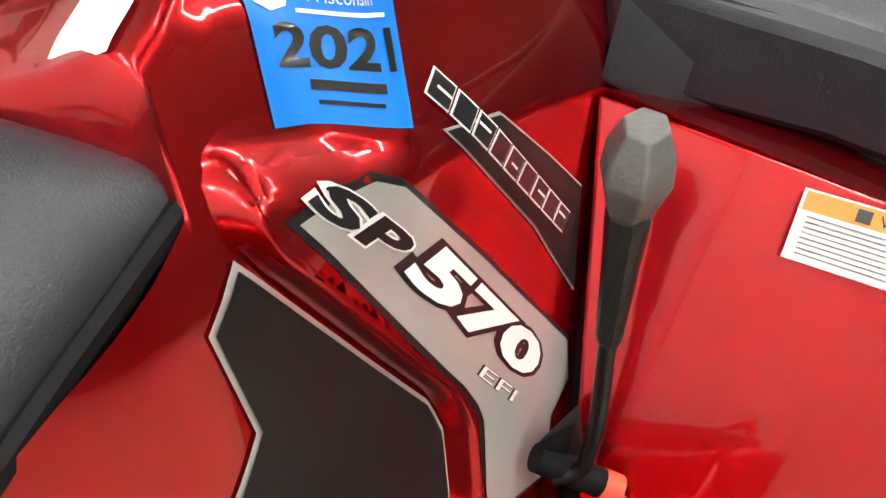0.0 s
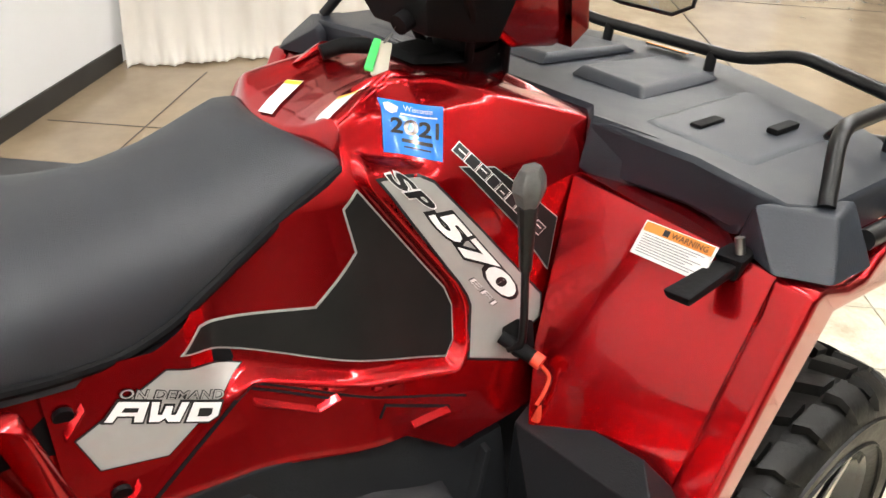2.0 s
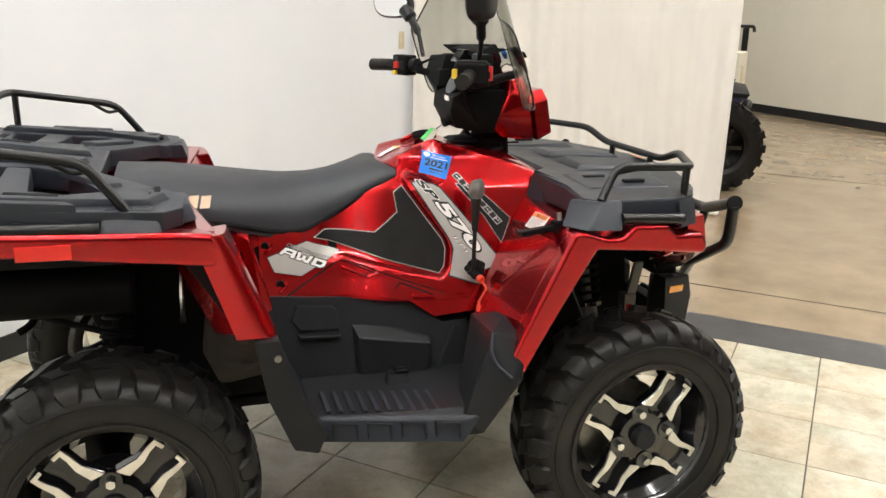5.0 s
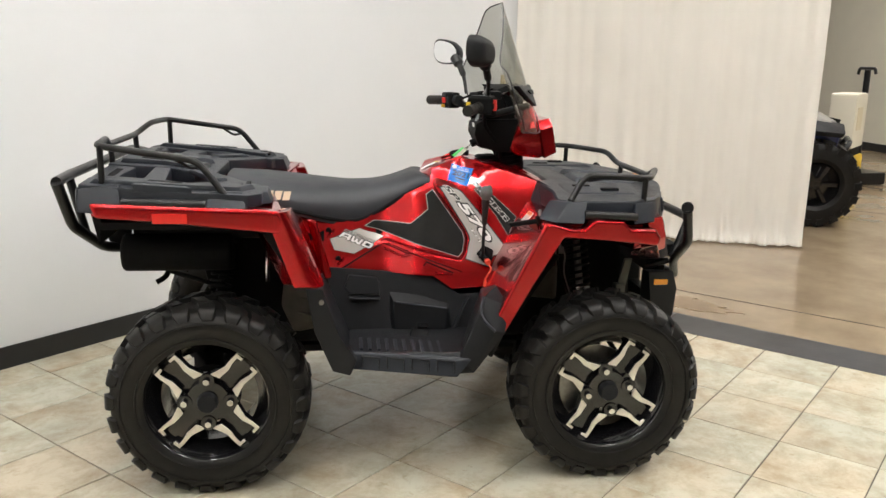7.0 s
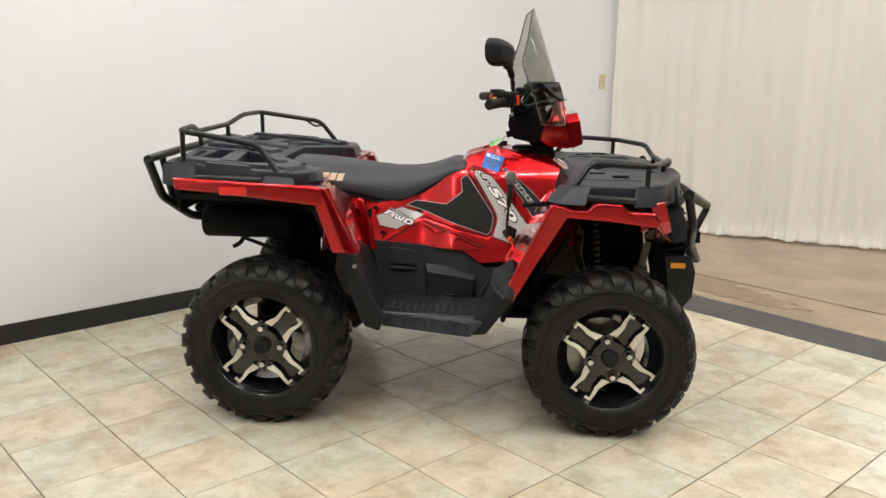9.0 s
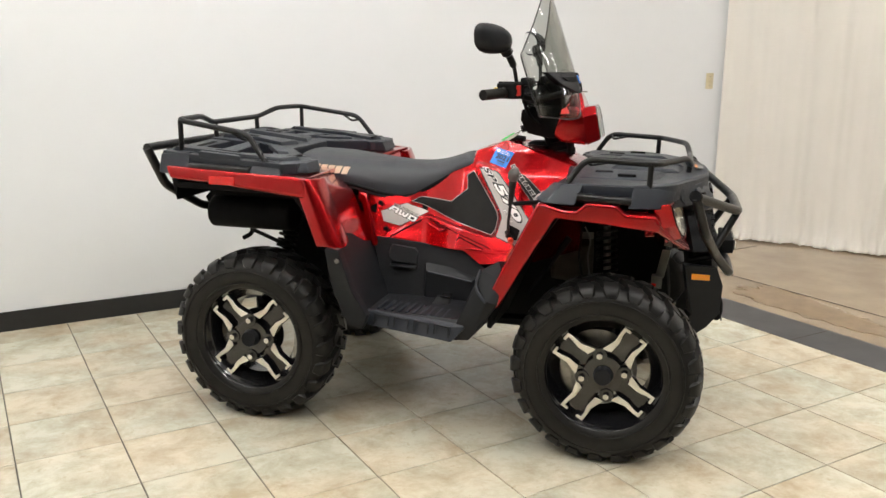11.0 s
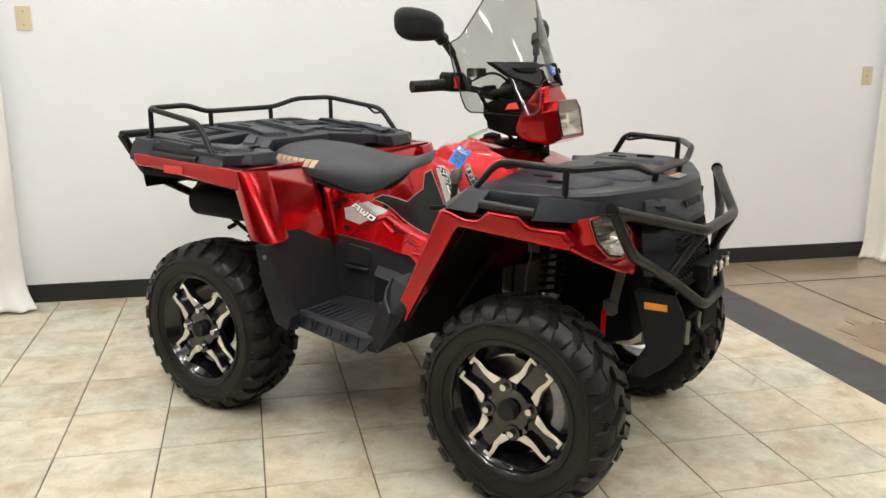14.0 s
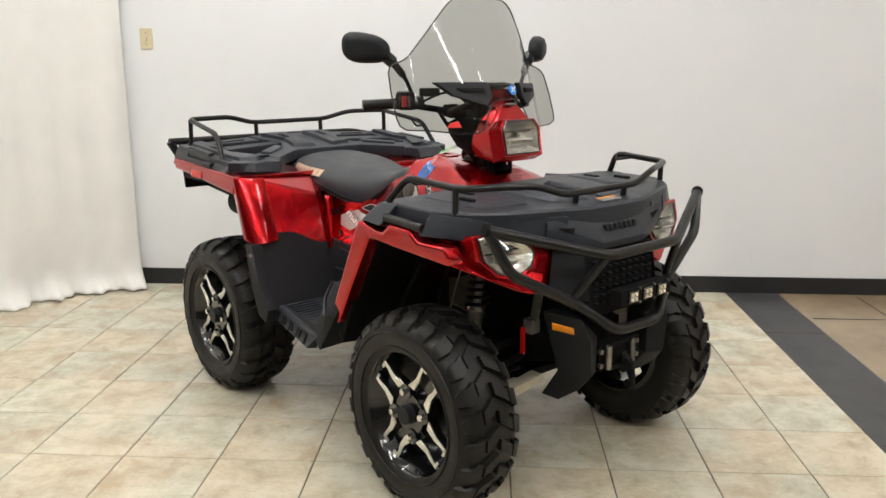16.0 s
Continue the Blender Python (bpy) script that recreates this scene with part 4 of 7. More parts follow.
rear_rack = part("rear_rack", climb(prism([(-0.985, -0.215), (-0.985, 0.215), (-0.90, 0.20), (-0.79, 0.155), (-0.70, 0.20), (-0.645, 0.19), (-0.645, -0.19), (-0.70, -0.20), (-0.79, -0.155), (-0.90, -0.20)], "z", 0.922, 0.956, 0.007, 2)), M_RACK, bike, "charcoal plastic rear rack with openings and steel rails")
for s in (-1, 1):
    def beam(name, poly, z0, z1, w=0.007, mt=M_RACK):
        part(name, climb(prism([(x, s * y) for x, y in poly], "z", z0, z1, w, 2)), mt, rear_rack)

    beam("side_beam", [(-0.985, 0.425), (-0.985, 0.546), (-0.70, 0.560), (-0.50, 0.555), (-0.463, 0.52), (-0.455, 0.40), (-0.50, 0.318), (-0.59, 0.345), (-0.66, 0.430), (-0.90, 0.415)], 0.914, 0.953)
    beam("cross_beam", [(-0.985, 0.21), (-0.985, 0.43), (-0.915, 0.42), (-0.90, 0.195)], 0.916, 0.951)
    beam("cross_beam", [(-0.725, 0.17), (-0.645, 0.165), (-0.515, 0.325), (-0.62, 0.395)], 0.918, 0.957)
    beam("cross_beam", [(-0.845, 0.17), (-0.795, 0.155), (-0.765, 0.42), (-0.835, 0.42)], 0.918, 0.954)
    for p, z in (([(-0.965, 0.455), (-0.78, 0.448), (-0.69, 0.470), (-0.60, 0.415), (-0.52, 0.375), (-0.485, 0.43), (-0.52, 0.50), (-0.70, 0.515), (-0.965, 0.520)], 0.968), ([(-0.96, 0.17), (-0.83, 0.12), (-0.70, 0.15), (-0.675, 0.04), (-0.96, 0.045)], 0.970), ([(-0.73, 0.215), (-0.685, 0.205), (-0.585, 0.325), (-0.62, 0.355)], 0.967)):
        c = Vector((sum(q[0] for q in p) / len(p), sum(q[1] for q in p) / len(p)))
        bm = prism([(x, s * y) for x, y in p], "z", 0.949, z, 0.0)
        for v in bm.verts:
            if v.co.z > 0.96:
                v.co.x, v.co.y = v.co.x + (c.x - v.co.x) * 0.07, v.co.y + (s * c.y - v.co.y) * 0.10
        part("rib", climb(bevelled(bm, 0.005)), M_RACK, rear_rack)
    beam("edge_tab", [(-0.83, 0.528), (-0.83, 0.556), (-0.66, 0.558), (-0.68, 0.528)], 0.945, 0.967, 0.004)
    for x0, y0, dx, dy, z in ((-0.80, 0.482, 0.10, 0.010, 0.968), (-0.56, 0.440, 0.035, 0.012, 0.968), (-0.90, 0.100, 0.07, 0.012, 0.970), (-0.945, 0.32, 0.02, 0.06, 0.951), (-0.52, 0.40, 0.012, 0.03, 0.968)):
        part("slot", climb(bevelled(box(bmesh.new(), x0, x0 + dx, s * y0 - dy, s * y0 + dy, z - 0.006, z + 0.0012), 0.001, 1)), M_INNER, rear_rack)
both("foot", hull([(-1.0, -0.520, 0.968), (-1.0, -0.530, 0.936), (-0.985, -0.575, 0.905), (-0.985, -0.552, 0.972), (-0.86, -0.585, 0.895), (-0.87, -0.545, 0.982), (-0.86, -0.47, 0.975), (-0.98, -0.46, 0.92), (-0.97, -0.47, 0.985)], 0.006), M_RACK, rear_rack)
both("foot", hull([(-0.625, -0.585, 0.900), (-0.495, -0.590, 0.888), (-0.615, -0.545, 0.962), (-0.520, -0.535, 0.962), (-0.60, -0.46, 0.95), (-0.50, -0.46, 0.92)], 0.006), M_RACK, rear_rack)
both("foot", hull([(-0.50, -0.545, 0.955), (-0.50, -0.555, 0.918), (-0.435, -0.48, 0.915), (-0.440, -0.36, 0.905), (-0.45, -0.47, 0.950), (-0.455, -0.35, 0.950), (-0.53, -0.33, 0.95), (-0.53, -0.33, 0.91)], 0.006), M_RACK, rear_rack)
both("side_bar", pipe([(-0.86, -0.565, 0.932), (-0.62, -0.565, 0.926)], 0.014, 10, 0), M_TUBE, rear_rack)
rail = [(-0.567, -0.543, 0.950), (-0.645, -0.530, 1.052), (-0.935, -0.510, 1.092), (-0.958, -0.316, 1.093), (-0.985, -0.19, 1.061), (-0.985, 0.19, 1.061), (-0.958, 0.316, 1.093), (-0.935, 0.510, 1.092), (-0.645, 0.530, 1.052), (-0.567, 0.543, 0.950)]
part("rail", pipe(rail, 0.0105, 12, 0.035), M_TUBE, rear_rack, "black bent steel rail")
for s in (-1, 1):
    for top, foot in (((-0.925, 0.510, 1.091), (-0.925, 0.512, 0.95)), ((-0.984, 0.172, 1.061), (-0.978, 0.172, 0.94))):
        part("post", pipe([(top[0], s * top[1], top[2]), (foot[0], s * foot[1], foot[2])], 0.0095, 10, 0), M_TUBE, rear_rack)
    part("gusset", rail_loop((-0.720, s * 0.524, 1.060), (-0.668, s * 0.515, 1.028), (-0.632, s * 0.531, 1.035)), M_TUBE, rear_rack)

# front fenders: flare, top sheet, inner shroud with its label
flare = [(0.405, 0.868), (0.430, 0.868), (0.490, 0.850), (0.530, 0.850), (0.562, 0.878), (0.655, 0.874), (0.685, 0.846), (0.775, 0.840), (0.795, 0.812), (0.790, 0.786), (0.60, 0.812), (0.465, 0.822), (0.37, 0.66), (0.285, 0.505), (0.262, 0.500), (0.243, 0.535)]
bm = prism(flare, "y", -0.585, -0.530, 0.014, 4)
for v in bm.verts:
    v.co.y += 0.55 * max(0, v.co.x - 0.60) ** 1.6
both("front_fender", bm, M_RED, bike, "glossy red front fender flare")
both("fender_top", hull([(0.41, -0.55, 0.862), (0.44, -0.20, 0.872), (0.75, -0.50, 0.845), (0.75, -0.20, 0.86), (0.42, -0.55, 0.845), (0.45, -0.20, 0.85), (0.74, -0.50, 0.825), (0.74, -0.20, 0.84)], 0.004), M_RED, bike)


def sheet(corners, thick, normal, w=0.004):
    n = Vector(normal).normalized() * thick
    return hull([Vector(c) for c in corners] + [Vector(c) - n for c in corners], w)


both("fender_shroud", sheet([(0.425, -0.21, 0.872), (0.412, -0.565, 0.866), (0.363, -0.355, 0.782), (0.263, -0.565, 0.560), (0.255, -0.33, 0.59), (0.300, -0.285, 0.679)], 0.02, (-0.85, -0.1, 0.4), 0.004), M_RED, bike, "red inner face of the front fender")
wl, wt = Vector((0.411, -0.360, 0.860)), Vector((0.400, -0.468, 0.872))
wb = Vector((0.383, -0.362, 0.824))
wn = (wt - wl).cross(wb - wl).normalized()
wn = wn if wn.x < 0 else -wn


def label_quad(u0, u1, v0, v1, lift):
    pts = [wl + (wt - wl) * u + (wb - wl) * v + wn * lift for u, v in ((u0, v0), (u1, v0), (u1, v1), (u0, v1))]
    bm = bmesh.new()
    for p in pts:
        bm.verts.new(p)
    for p in pts:
        bm.verts.new(p - wn * 0.003)
    bmesh.ops.convex_hull(bm, input=bm.verts)
    return bm


warn = part("warning_label", label_quad(0, 1, 0, 1, 0.014), M_WHITE, bike, "white warning label with an orange header")
part("header", label_quad(0.02, 0.98, 0.03, 0.30, 0.0145), M_ORANGE, warn, "orange header bar")
bm = unit_box(text_body("WARNING"), *extents(text_body("WARNING")))
for v in bm.verts:
    v.co = wl + (wt - wl) * (0.42 + 0.5 * v.co.x) + (wb - wl) * (0.25 - 0.16 * v.co.y) + wn * 0.0152
part("lettering", bm, M_INK, warn, "black WARNING letters")
part("print_bar", label_quad(0.30, 0.38, 0.08, 0.26, 0.0152), M_INK, warn)
for r in range(8):
    part("print_bar", label_quad(0.06, 0.92 - 0.09 * (r % 3), 0.37 + 0.074 * r, 0.387 + 0.074 * r, 0.0150), M_GREY, warn)
# seat-side latch and its strap
latch = part("latch", hull([(0.395, -0.497, 0.872), (0.430, -0.497, 0.880), (0.395, -0.455, 0.868), (0.43, -0.46, 0.875), (0.40, -0.49, 0.83), (0.43, -0.47, 0.83)], 0.005), M_INNER, bike, "black rubber latch on the fender")
part("lever", hull([(0.305, -0.492, 0.852), (0.305, -0.455, 0.848), (0.312, -0.490, 0.838), (0.312, -0.458, 0.835), (0.405, -0.490, 0.866), (0.405, -0.462, 0.862), (0.405, -0.49, 0.850), (0.405, -0.465, 0.846)], 0.005), M_INNER, latch, "black pull handle")
part("pin", cyl(bmesh.new(), (0.408, -0.482, 0.884), (0, 0.3, 1), 0.006, 0.02, 10), M_STEEL, latch)

# rear fenders
flare = [(-0.950, 0.934), (-0.72, 0.924), (-0.46, 0.914), (-0.405, 0.908), (-0.392, 0.880), (-0.404, 0.839), (-0.593, 0.858), (-0.758, 0.877), (-0.935, 0.888)]
both("rear_fender", prism(flare, "y", -0.588, -0.535, 0.014, 4), M_RED, bike, "glossy red rear fender flare")
both("fender_top", hull([(-0.95, -0.56, 0.915), (-0.40, -0.56, 0.910), (-0.95, -0.20, 0.90), (-0.45, -0.20, 0.90), (-0.95, -0.56, 0.89), (-0.42, -0.56, 0.885), (-0.95, -0.20, 0.88), (-0.45, -0.2, 0.88)], 0.004), M_RED, bike)
both("fender_shroud", hull([(-0.415, -0.550, 0.908), (-0.500, -0.390, 0.897), (-0.475, -0.22, 0.895), (-0.366, -0.455, 0.821), (-0.356, -0.258, 0.824), (-0.326, -0.56, 0.668), (-0.318, -0.455, 0.668), (-0.286, -0.225, 0.625), (-0.390, -0.2, 0.63), (-0.410, -0.5, 0.66), (-0.530, -0.3, 0.85), (-0.385, -0.21, 0.83)], 0.009, 3), M_RED, bike, "red inner face of the rear fender")
column = []
for k in range(9):
    a, b, c, d, e = (Vector(p).lerp(Vector(q), k / 8) for p, q in (((-0.410, -0.588, 0.908), (-0.338, -0.587, 0.676)), ((-0.386, -0.560, 0.907), (-0.284, -0.552, 0.664)), ((-0.376, -0.470, 0.902), (-0.288, -0.468, 0.674)), ((-0.44, -0.475, 0.895), (-0.36, -0.475, 0.668)), ((-0.45, -0.575, 0.895), (-0.37, -0.575, 0.668))))
    mid = b * 2 - (a + c) / 2
    column.append([a * (1 - u) ** 2 + mid * 2 * u * (1 - u) + c * u * u for u in (0, 0.1, 0.2, 0.3, 0.4, 0.5, 0.6, 0.7, 0.8, 0.9, 1)] + [d, e])
both("fender_column", bevelled(loft(column), 0.006, 2, 50), M_RED, bike, "red front column of the rear fender", 45)
both("panel_strut", hull([(-0.345, -0.225, 0.815), (-0.310, -0.215, 0.812), (-0.285, -0.255, 0.610), (-0.255, -0.248, 0.612), (-0.34, -0.19, 0.815), (-0.285, -0.2, 0.61), (-0.312, -0.238, 0.80)], 0.006), M_RED, bike)
both("side_filler", hull([(-0.37, -0.163, 0.825), (-0.25, -0.163, 0.800), (-0.37, -0.218, 0.640), (-0.24, -0.218, 0.640), (-0.37, -0.14, 0.825), (-0.25, -0.14, 0.80), (-0.37, -0.19, 0.64), (-0.24, -0.19, 0.64)], 0.004), M_RED, bike)
both("reflector", bevelled(box(bmesh.new(), -0.772, -0.672, -0.5915, -0.585, 0.874, 0.904), 0.002), M_REFLECT, bike, "red side reflector")
part("tail_filler", bevelled(box(bmesh.new(), -0.90, -0.45, -0.30, 0.30, 0.765, 0.875), 0.01), M_INNER, bike)
part("tail_panel", hull([(-0.958, -0.55, 0.915), (-0.958, 0.55, 0.915), (-0.935, -0.55, 0.80), (-0.935, 0.55, 0.80), (-0.92, -0.55, 0.91), (-0.92, 0.55, 0.91)], 0.006), M_INNER, bike)

# footwells
mud = [(-0.335, 0.668), (-0.283, 0.668), (-0.235, 0.52), (-0.180, 0.435), (-0.200, 0.385), (-0.255, 0.40), (-0.31, 0.53)]
both("mudguard", prism(mud, "y", -0.588, -0.545, 0.006, 2), M_PLASTIC, bike, "black plastic mudguard")
both("mudguard", sheet([(-0.325, -0.56, 0.700), (-0.315, -0.225, 0.680), (-0.195, -0.56, 0.425), (-0.195, -0.25, 0.42)], 0.02, (0.85, 0, 0.45), 0.004), M_PLASTIC, bike)
both("bolt", cyl(bmesh.new(), (-0.287, -0.590, 0.628), (0, 1, 0), 0.008, 0.008, 12), M_STEEL, bike)
board = hull([(-0.20, -0.25, 0.440), (-0.205, -0.520, 0.440), (0.145, -0.590, 0.432), (0.255, -0.30, 0.450), (0.19, -0.575, 0.452), (-0.20, -0.25, 0.405), (-0.18, -0.50, 0.395), (0.11, -0.55, 0.375), (0.21, -0.30, 0.41)], 0.006)
footboards = both("footboard", board, M_PLASTIC, bike, "black footboard with raised cleats")
for s, fb in zip((-1, 1), footboards):
    n = 11
    for k in range(n):
        x = -0.17 + 0.028 * k
        y1 = 0.505 + 0.2 * (x + 0.2)
        part("cleat", bevelled(box(bmesh.new(), x, x + 0.011, min(s * (y1 - 0.11), s * y1), max(s * (y1 - 0.11), s * y1), 0.432, 0.449), 0.0025), M_RACK, fb)
    part("edge", hull([(x, s * y, z) for x, y, z in ((-0.200, 0.530, 0.442), (0.140, 0.602, 0.434), (-0.195, 0.548, 0.392), (0.135, 0.618, 0.384), (-0.198, 0.515, 0.445), (0.140, 0.585, 0.438), (-0.17, 0.50, 0.385), (0.11, 0.56, 0.365), (0.19, 0.60, 0.445))], 0.005), M_RACK, fb)
    for k in range(4):
        x = -0.165 + 0.078 * k
        y = 0.541 + 0.215 * (x + 0.2)
        for a0, a1, c0, c1 in ((0, 0.058, 0.000, 0.004), (0, 0.005, 0.004, 0.034), (0.053, 0.058, 0.004, 0.034)):
            part("pad", hull([(x + a, s * (y + 0.217 * a + 0.385 * c + b), 0.438 - 0.07 * a - c) for a in (a0, a1) for c in (c0, c1) for b in (-0.006, 0.0024)], 0.0008, 1), M_PLASTIC, fb)
both("footwell_front", hull([(0.140, -0.595, 0.434), (0.252, -0.612, 0.532), (0.285, -0.60, 0.520), (0.221, -0.557, 0.627), (0.211, -0.576, 0.585), (0.19, -0.60, 0.39), (0.12, -0.56, 0.37), (0.252, -0.31, 0.584), (0.270, -0.50, 0.648), (0.25, -0.31, 0.43), (0.30, -0.3, 0.60), (0.30, -0.56, 0.60)], 0.003), M_PLASTIC, bike, "black footwell front")
both("trim_edge", pipe([(0.219, -0.557, 0.628), (0.208, -0.578, 0.588), (0.216, -0.592, 0.562), (0.250, -0.614, 0.532)], 0.005, 8, 0.02), M_RACK, bike)


def cover_point(x, z):
    return Vector((x, -(0.236 + 0.30 * max(0, 0.64 - z) + 0.03 * min(1, max(0, (x + 0.1) / 0.25))), z))


COVER = [(-0.285, 0.648), (-0.10, 0.635), (0.088, 0.622), (0.152, 0.578), (0.180, 0.560), (0.25, 0.564), (0.25, 0.43), (-0.20, 0.43), (-0.24, 0.50)]
front = [cover_point(x, z) for x, z in COVER]
bm = loft([front, [p + Vector((0, 0.10, 0)) for p in front]])
side = part("engine_cover", bevelled(bm, 0.004), M_PLASTIC, bike, "black plastic engine side cover")
part("engine_cover", mirrored(bevelled(loft([front, [p + Vector((0, 0.10, 0)) for p in front]]), 0.004)), M_PLASTIC, bike, "black plastic engine side cover")


def cover_panel(name, poly, lift, mt, w=0.003):
    """A convex raised field on the engine cover."""
    c = Vector((sum(t[0] for t in poly) / len(poly), sum(t[1] for t in poly) / len(poly)))
    low = [cover_point(x, z) + Vector((0, 0.012, 0)) for x, z in poly]
    top = [cover_point(*Vector(p).lerp(c, 0.10)) - Vector((0, lift, 0)) for p in poly]
    return part(name, hull(low + top, w), mt, side)


cover_panel("access_door", [(-0.205, 0.625), (-0.105, 0.615), (-0.090, 0.60), (-0.090, 0.553), (-0.200, 0.557), (-0.222, 0.585)], 0.010, M_PLASTIC)
cover_panel("ledge", [(-0.205, 0.552), (-0.09, 0.548), (-0.09, 0.540), (-0.205, 0.543)], 0.022, M_PLASTIC)
bulge = [cover_point(x, z) + Vector((0, 0.01, 0)) for x, z in ((-0.066, 0.572), (0.04, 0.562), (0.144, 0.528), (0.150, 0.44), (-0.066, 0.44))]
bulge += [cover_point(x, z) - Vector((0, d, 0)) for x, z, d in ((-0.062, 0.566, 0.002), (0.04, 0.556, 0.004), (0.140, 0.524, 0.008), (-0.050, 0.541, 0.032), (0.136, 0.520, 0.032), (0.128, 0.443, 0.014), (-0.046, 0.443, 0.014))]
part("bulge", hull(bulge, 0.004, 2), M_PLASTIC, side)
cover_panel("ledge", [(-0.050, 0.543), (0.142, 0.522), (0.142, 0.517), (-0.050, 0.537)], 0.036, M_RACK, 0.002)
cover_panel("rib", [(0.210, 0.556), (0.222, 0.554), (0.160, 0.438), (0.149, 0.438)], 0.012, M_PLASTIC)
pedal = part("brake_pedal", hull([(0.000, -0.405, 0.443), (0.062, -0.405, 0.443), (0.000, -0.37, 0.443), (0.062, -0.37, 0.443), (0.012, -0.372, 0.466), (0.066, -0.372, 0.462), (0.012, -0.35, 0.468), (0.066, -0.35, 0.464)], 0.004), M_INNER, bike, "black brake pedal")
part("pedal_step", hull([(x, y, z) for x in (0.030, 0.066) for y, z in ((-0.376, 0.470), (-0.348, 0.476), (-0.376, 0.464), (-0.348, 0.462))], 0.003), M_GLOSS, pedal, "worn glossy pedal step")

# gear lever
lever = part("gear_lever", pipe([(0.250, -0.285, 0.690), (0.258, -0.301, 0.702), (0.258, -0.299, 0.745), (0.263, -0.286, 0.818)], 0.0055, 10, 0.01), M_TUBE, bike, "black gear lever with a grey moulded knob")
part("grip", loft([[(0.263 + 0.045 * (z - 0.824) + r * math.cos(a), -0.2855 + 0.145 * (z - 0.824) + r * 0.9 * math.sin(a), z) for a in (2 * math.pi * i / 12 for i in range(12))] for z, r in ((0.806, 0.0075), (0.810, 0.0090), (0.840, 0.0106), (0.868, 0.0124), (0.882, 0.0136), (0.8885, 0.0140), (0.891, 0.0126))]), M_RUBBER, lever, "black rubber grip", 30)
knob = hull([(0.2675 + 0.055 * (z - 0.90) + r * math.cos(a), -0.2745 + 0.10 * (z - 0.90) + r * 0.86 * math.sin(a), z + d * math.cos(a)) for z, r, d in ((0.889, 0.0150, 0), (0.910, 0.0235, 0.002), (0.924, 0.0220, 0.003), (0.9375, 0.0145, 0.003)) for a in (math.pi / 6 + math.pi / 3 * i for i in range(6))], 0.0022, 2)
part("knob", knob, M_KNOB, lever, "worn grey moulded knob")
part("boot", hull([(0.250, -0.268, 0.715), (0.262, -0.285, 0.735), (0.300, -0.280, 0.715), (0.292, -0.295, 0.680), (0.262, -0.290, 0.670), (0.248, -0.275, 0.690)], 0.004), M_INNER, bike)
part("pivot", pipe([(0.250, -0.270, 0.702), (0.272, -0.318, 0.682)], 0.010, 12, 0), M_INNER, bike)
part("pivot_cap", pipe([(0.270, -0.313, 0.684), (0.274, -0.325, 0.680)], 0.0105, 12, 0), M_CORD, bike, "orange-red collar")
part("lanyard", pipe([(0.274, -0.325, 0.676), (0.285, -0.334, 0.660), (0.270, -0.338, 0.640), (0.262, -0.336, 0.625)], 0.0028, 6, 0.01), M_CORD, bike, "orange-red strap")
part("lanyard", hull([(0.257, -0.341, 0.628), (0.267, -0.341, 0.628), (0.255, -0.334, 0.600), (0.268, -0.335, 0.598), (0.258, -0.345, 0.600), (0.266, -0.345, 0.602)], 0.003), M_CORD, bike, "orange-red strap end")

# tank top: filler, key and tags
part("fuel_cap", pipe([(0.185, 0.055, 1.008), (0.215, 0.045, 1.018), (0.250, 0.036, 1.014)], 0.011, 12, 0.02), M_INNER, bike, "black filler hose")
part("console", hull([(0.27, -0.040, 1.003), (0.27, 0.045, 1.003), (0.36, -0.055, 0.998), (0.36, 0.06, 0.998), (0.285, -0.030, 1.012), (0.285, 0.035, 1.012), (0.34, -0.035, 1.014), (0.34, 0.04, 1.014)], 0.004), M_INNER, bike)
boot = bmesh.new()
for z, rad in ((0.972, 0.062), (0.990, 0.050), (1.006, 0.056), (1.022, 0.046)):
    cyl(boot, (0.392, 0.0, z), (-0.2, 0, 1), rad, 0.018, 24)
part("neck_boot", bevelled(boot, 0.003), M_INNER, bike, "black rubber steering boot")
for s in (-1, 1):
    part("tank_crease", hull([(0.14, s * 0.060, 0.995), (0.155, s * 0.085, 0.992), (0.24, s * 0.095, 1.000), (0.235, s * 0.070, 1.012), (0.20, s * 0.078, 1.020)], 0.006), M_RED, bike)
    part("tank_front", hull([(0.36, s * 0.03, 0.985), (0.36, s * 0.13, 0.972), (0.505, s * 0.155, 0.925), (0.50, s * 0.03, 0.935), (0.43, s * 0.10, 0.972), (0.42, s * 0.04, 0.980)], 0.006), M_RED, bike)
key = part("key", hull([(0.238, -0.034, 1.050), (0.250, -0.026, 1.058), (0.238, -0.030, 1.044), (0.250, -0.022, 1.050)], 0.002), M_STEEL, bike, "steel ignition key")
part("ring", pipe([(0.240, -0.030, 1.046), (0.228, -0.036, 1.042), (0.224, -0.030, 1.034), (0.234, -0.024, 1.038), (0.240, -0.030, 1.046)], 0.0016, 6, 0.004), M_STEEL, key)
part("tag", hull([(0.180, -0.066, 1.010), (0.196, -0.080, 1.008), (0.236, -0.036, 1.036), (0.222, -0.026, 1.040), (0.180, -0.065, 1.0125), (0.196, -0.079, 1.0105)], 0.001), M_KHAKI, key, "clear plastic key tag")
part("tag", hull([(0.176, -0.058, 1.014), (0.184, -0.066, 1.013), (0.224, -0.029, 1.041), (0.216, -0.022, 1.043), (0.176, -0.057, 1.018), (0.184, -0.065, 1.017)], 0.001), M_GREEN, key, "bright green key tag")

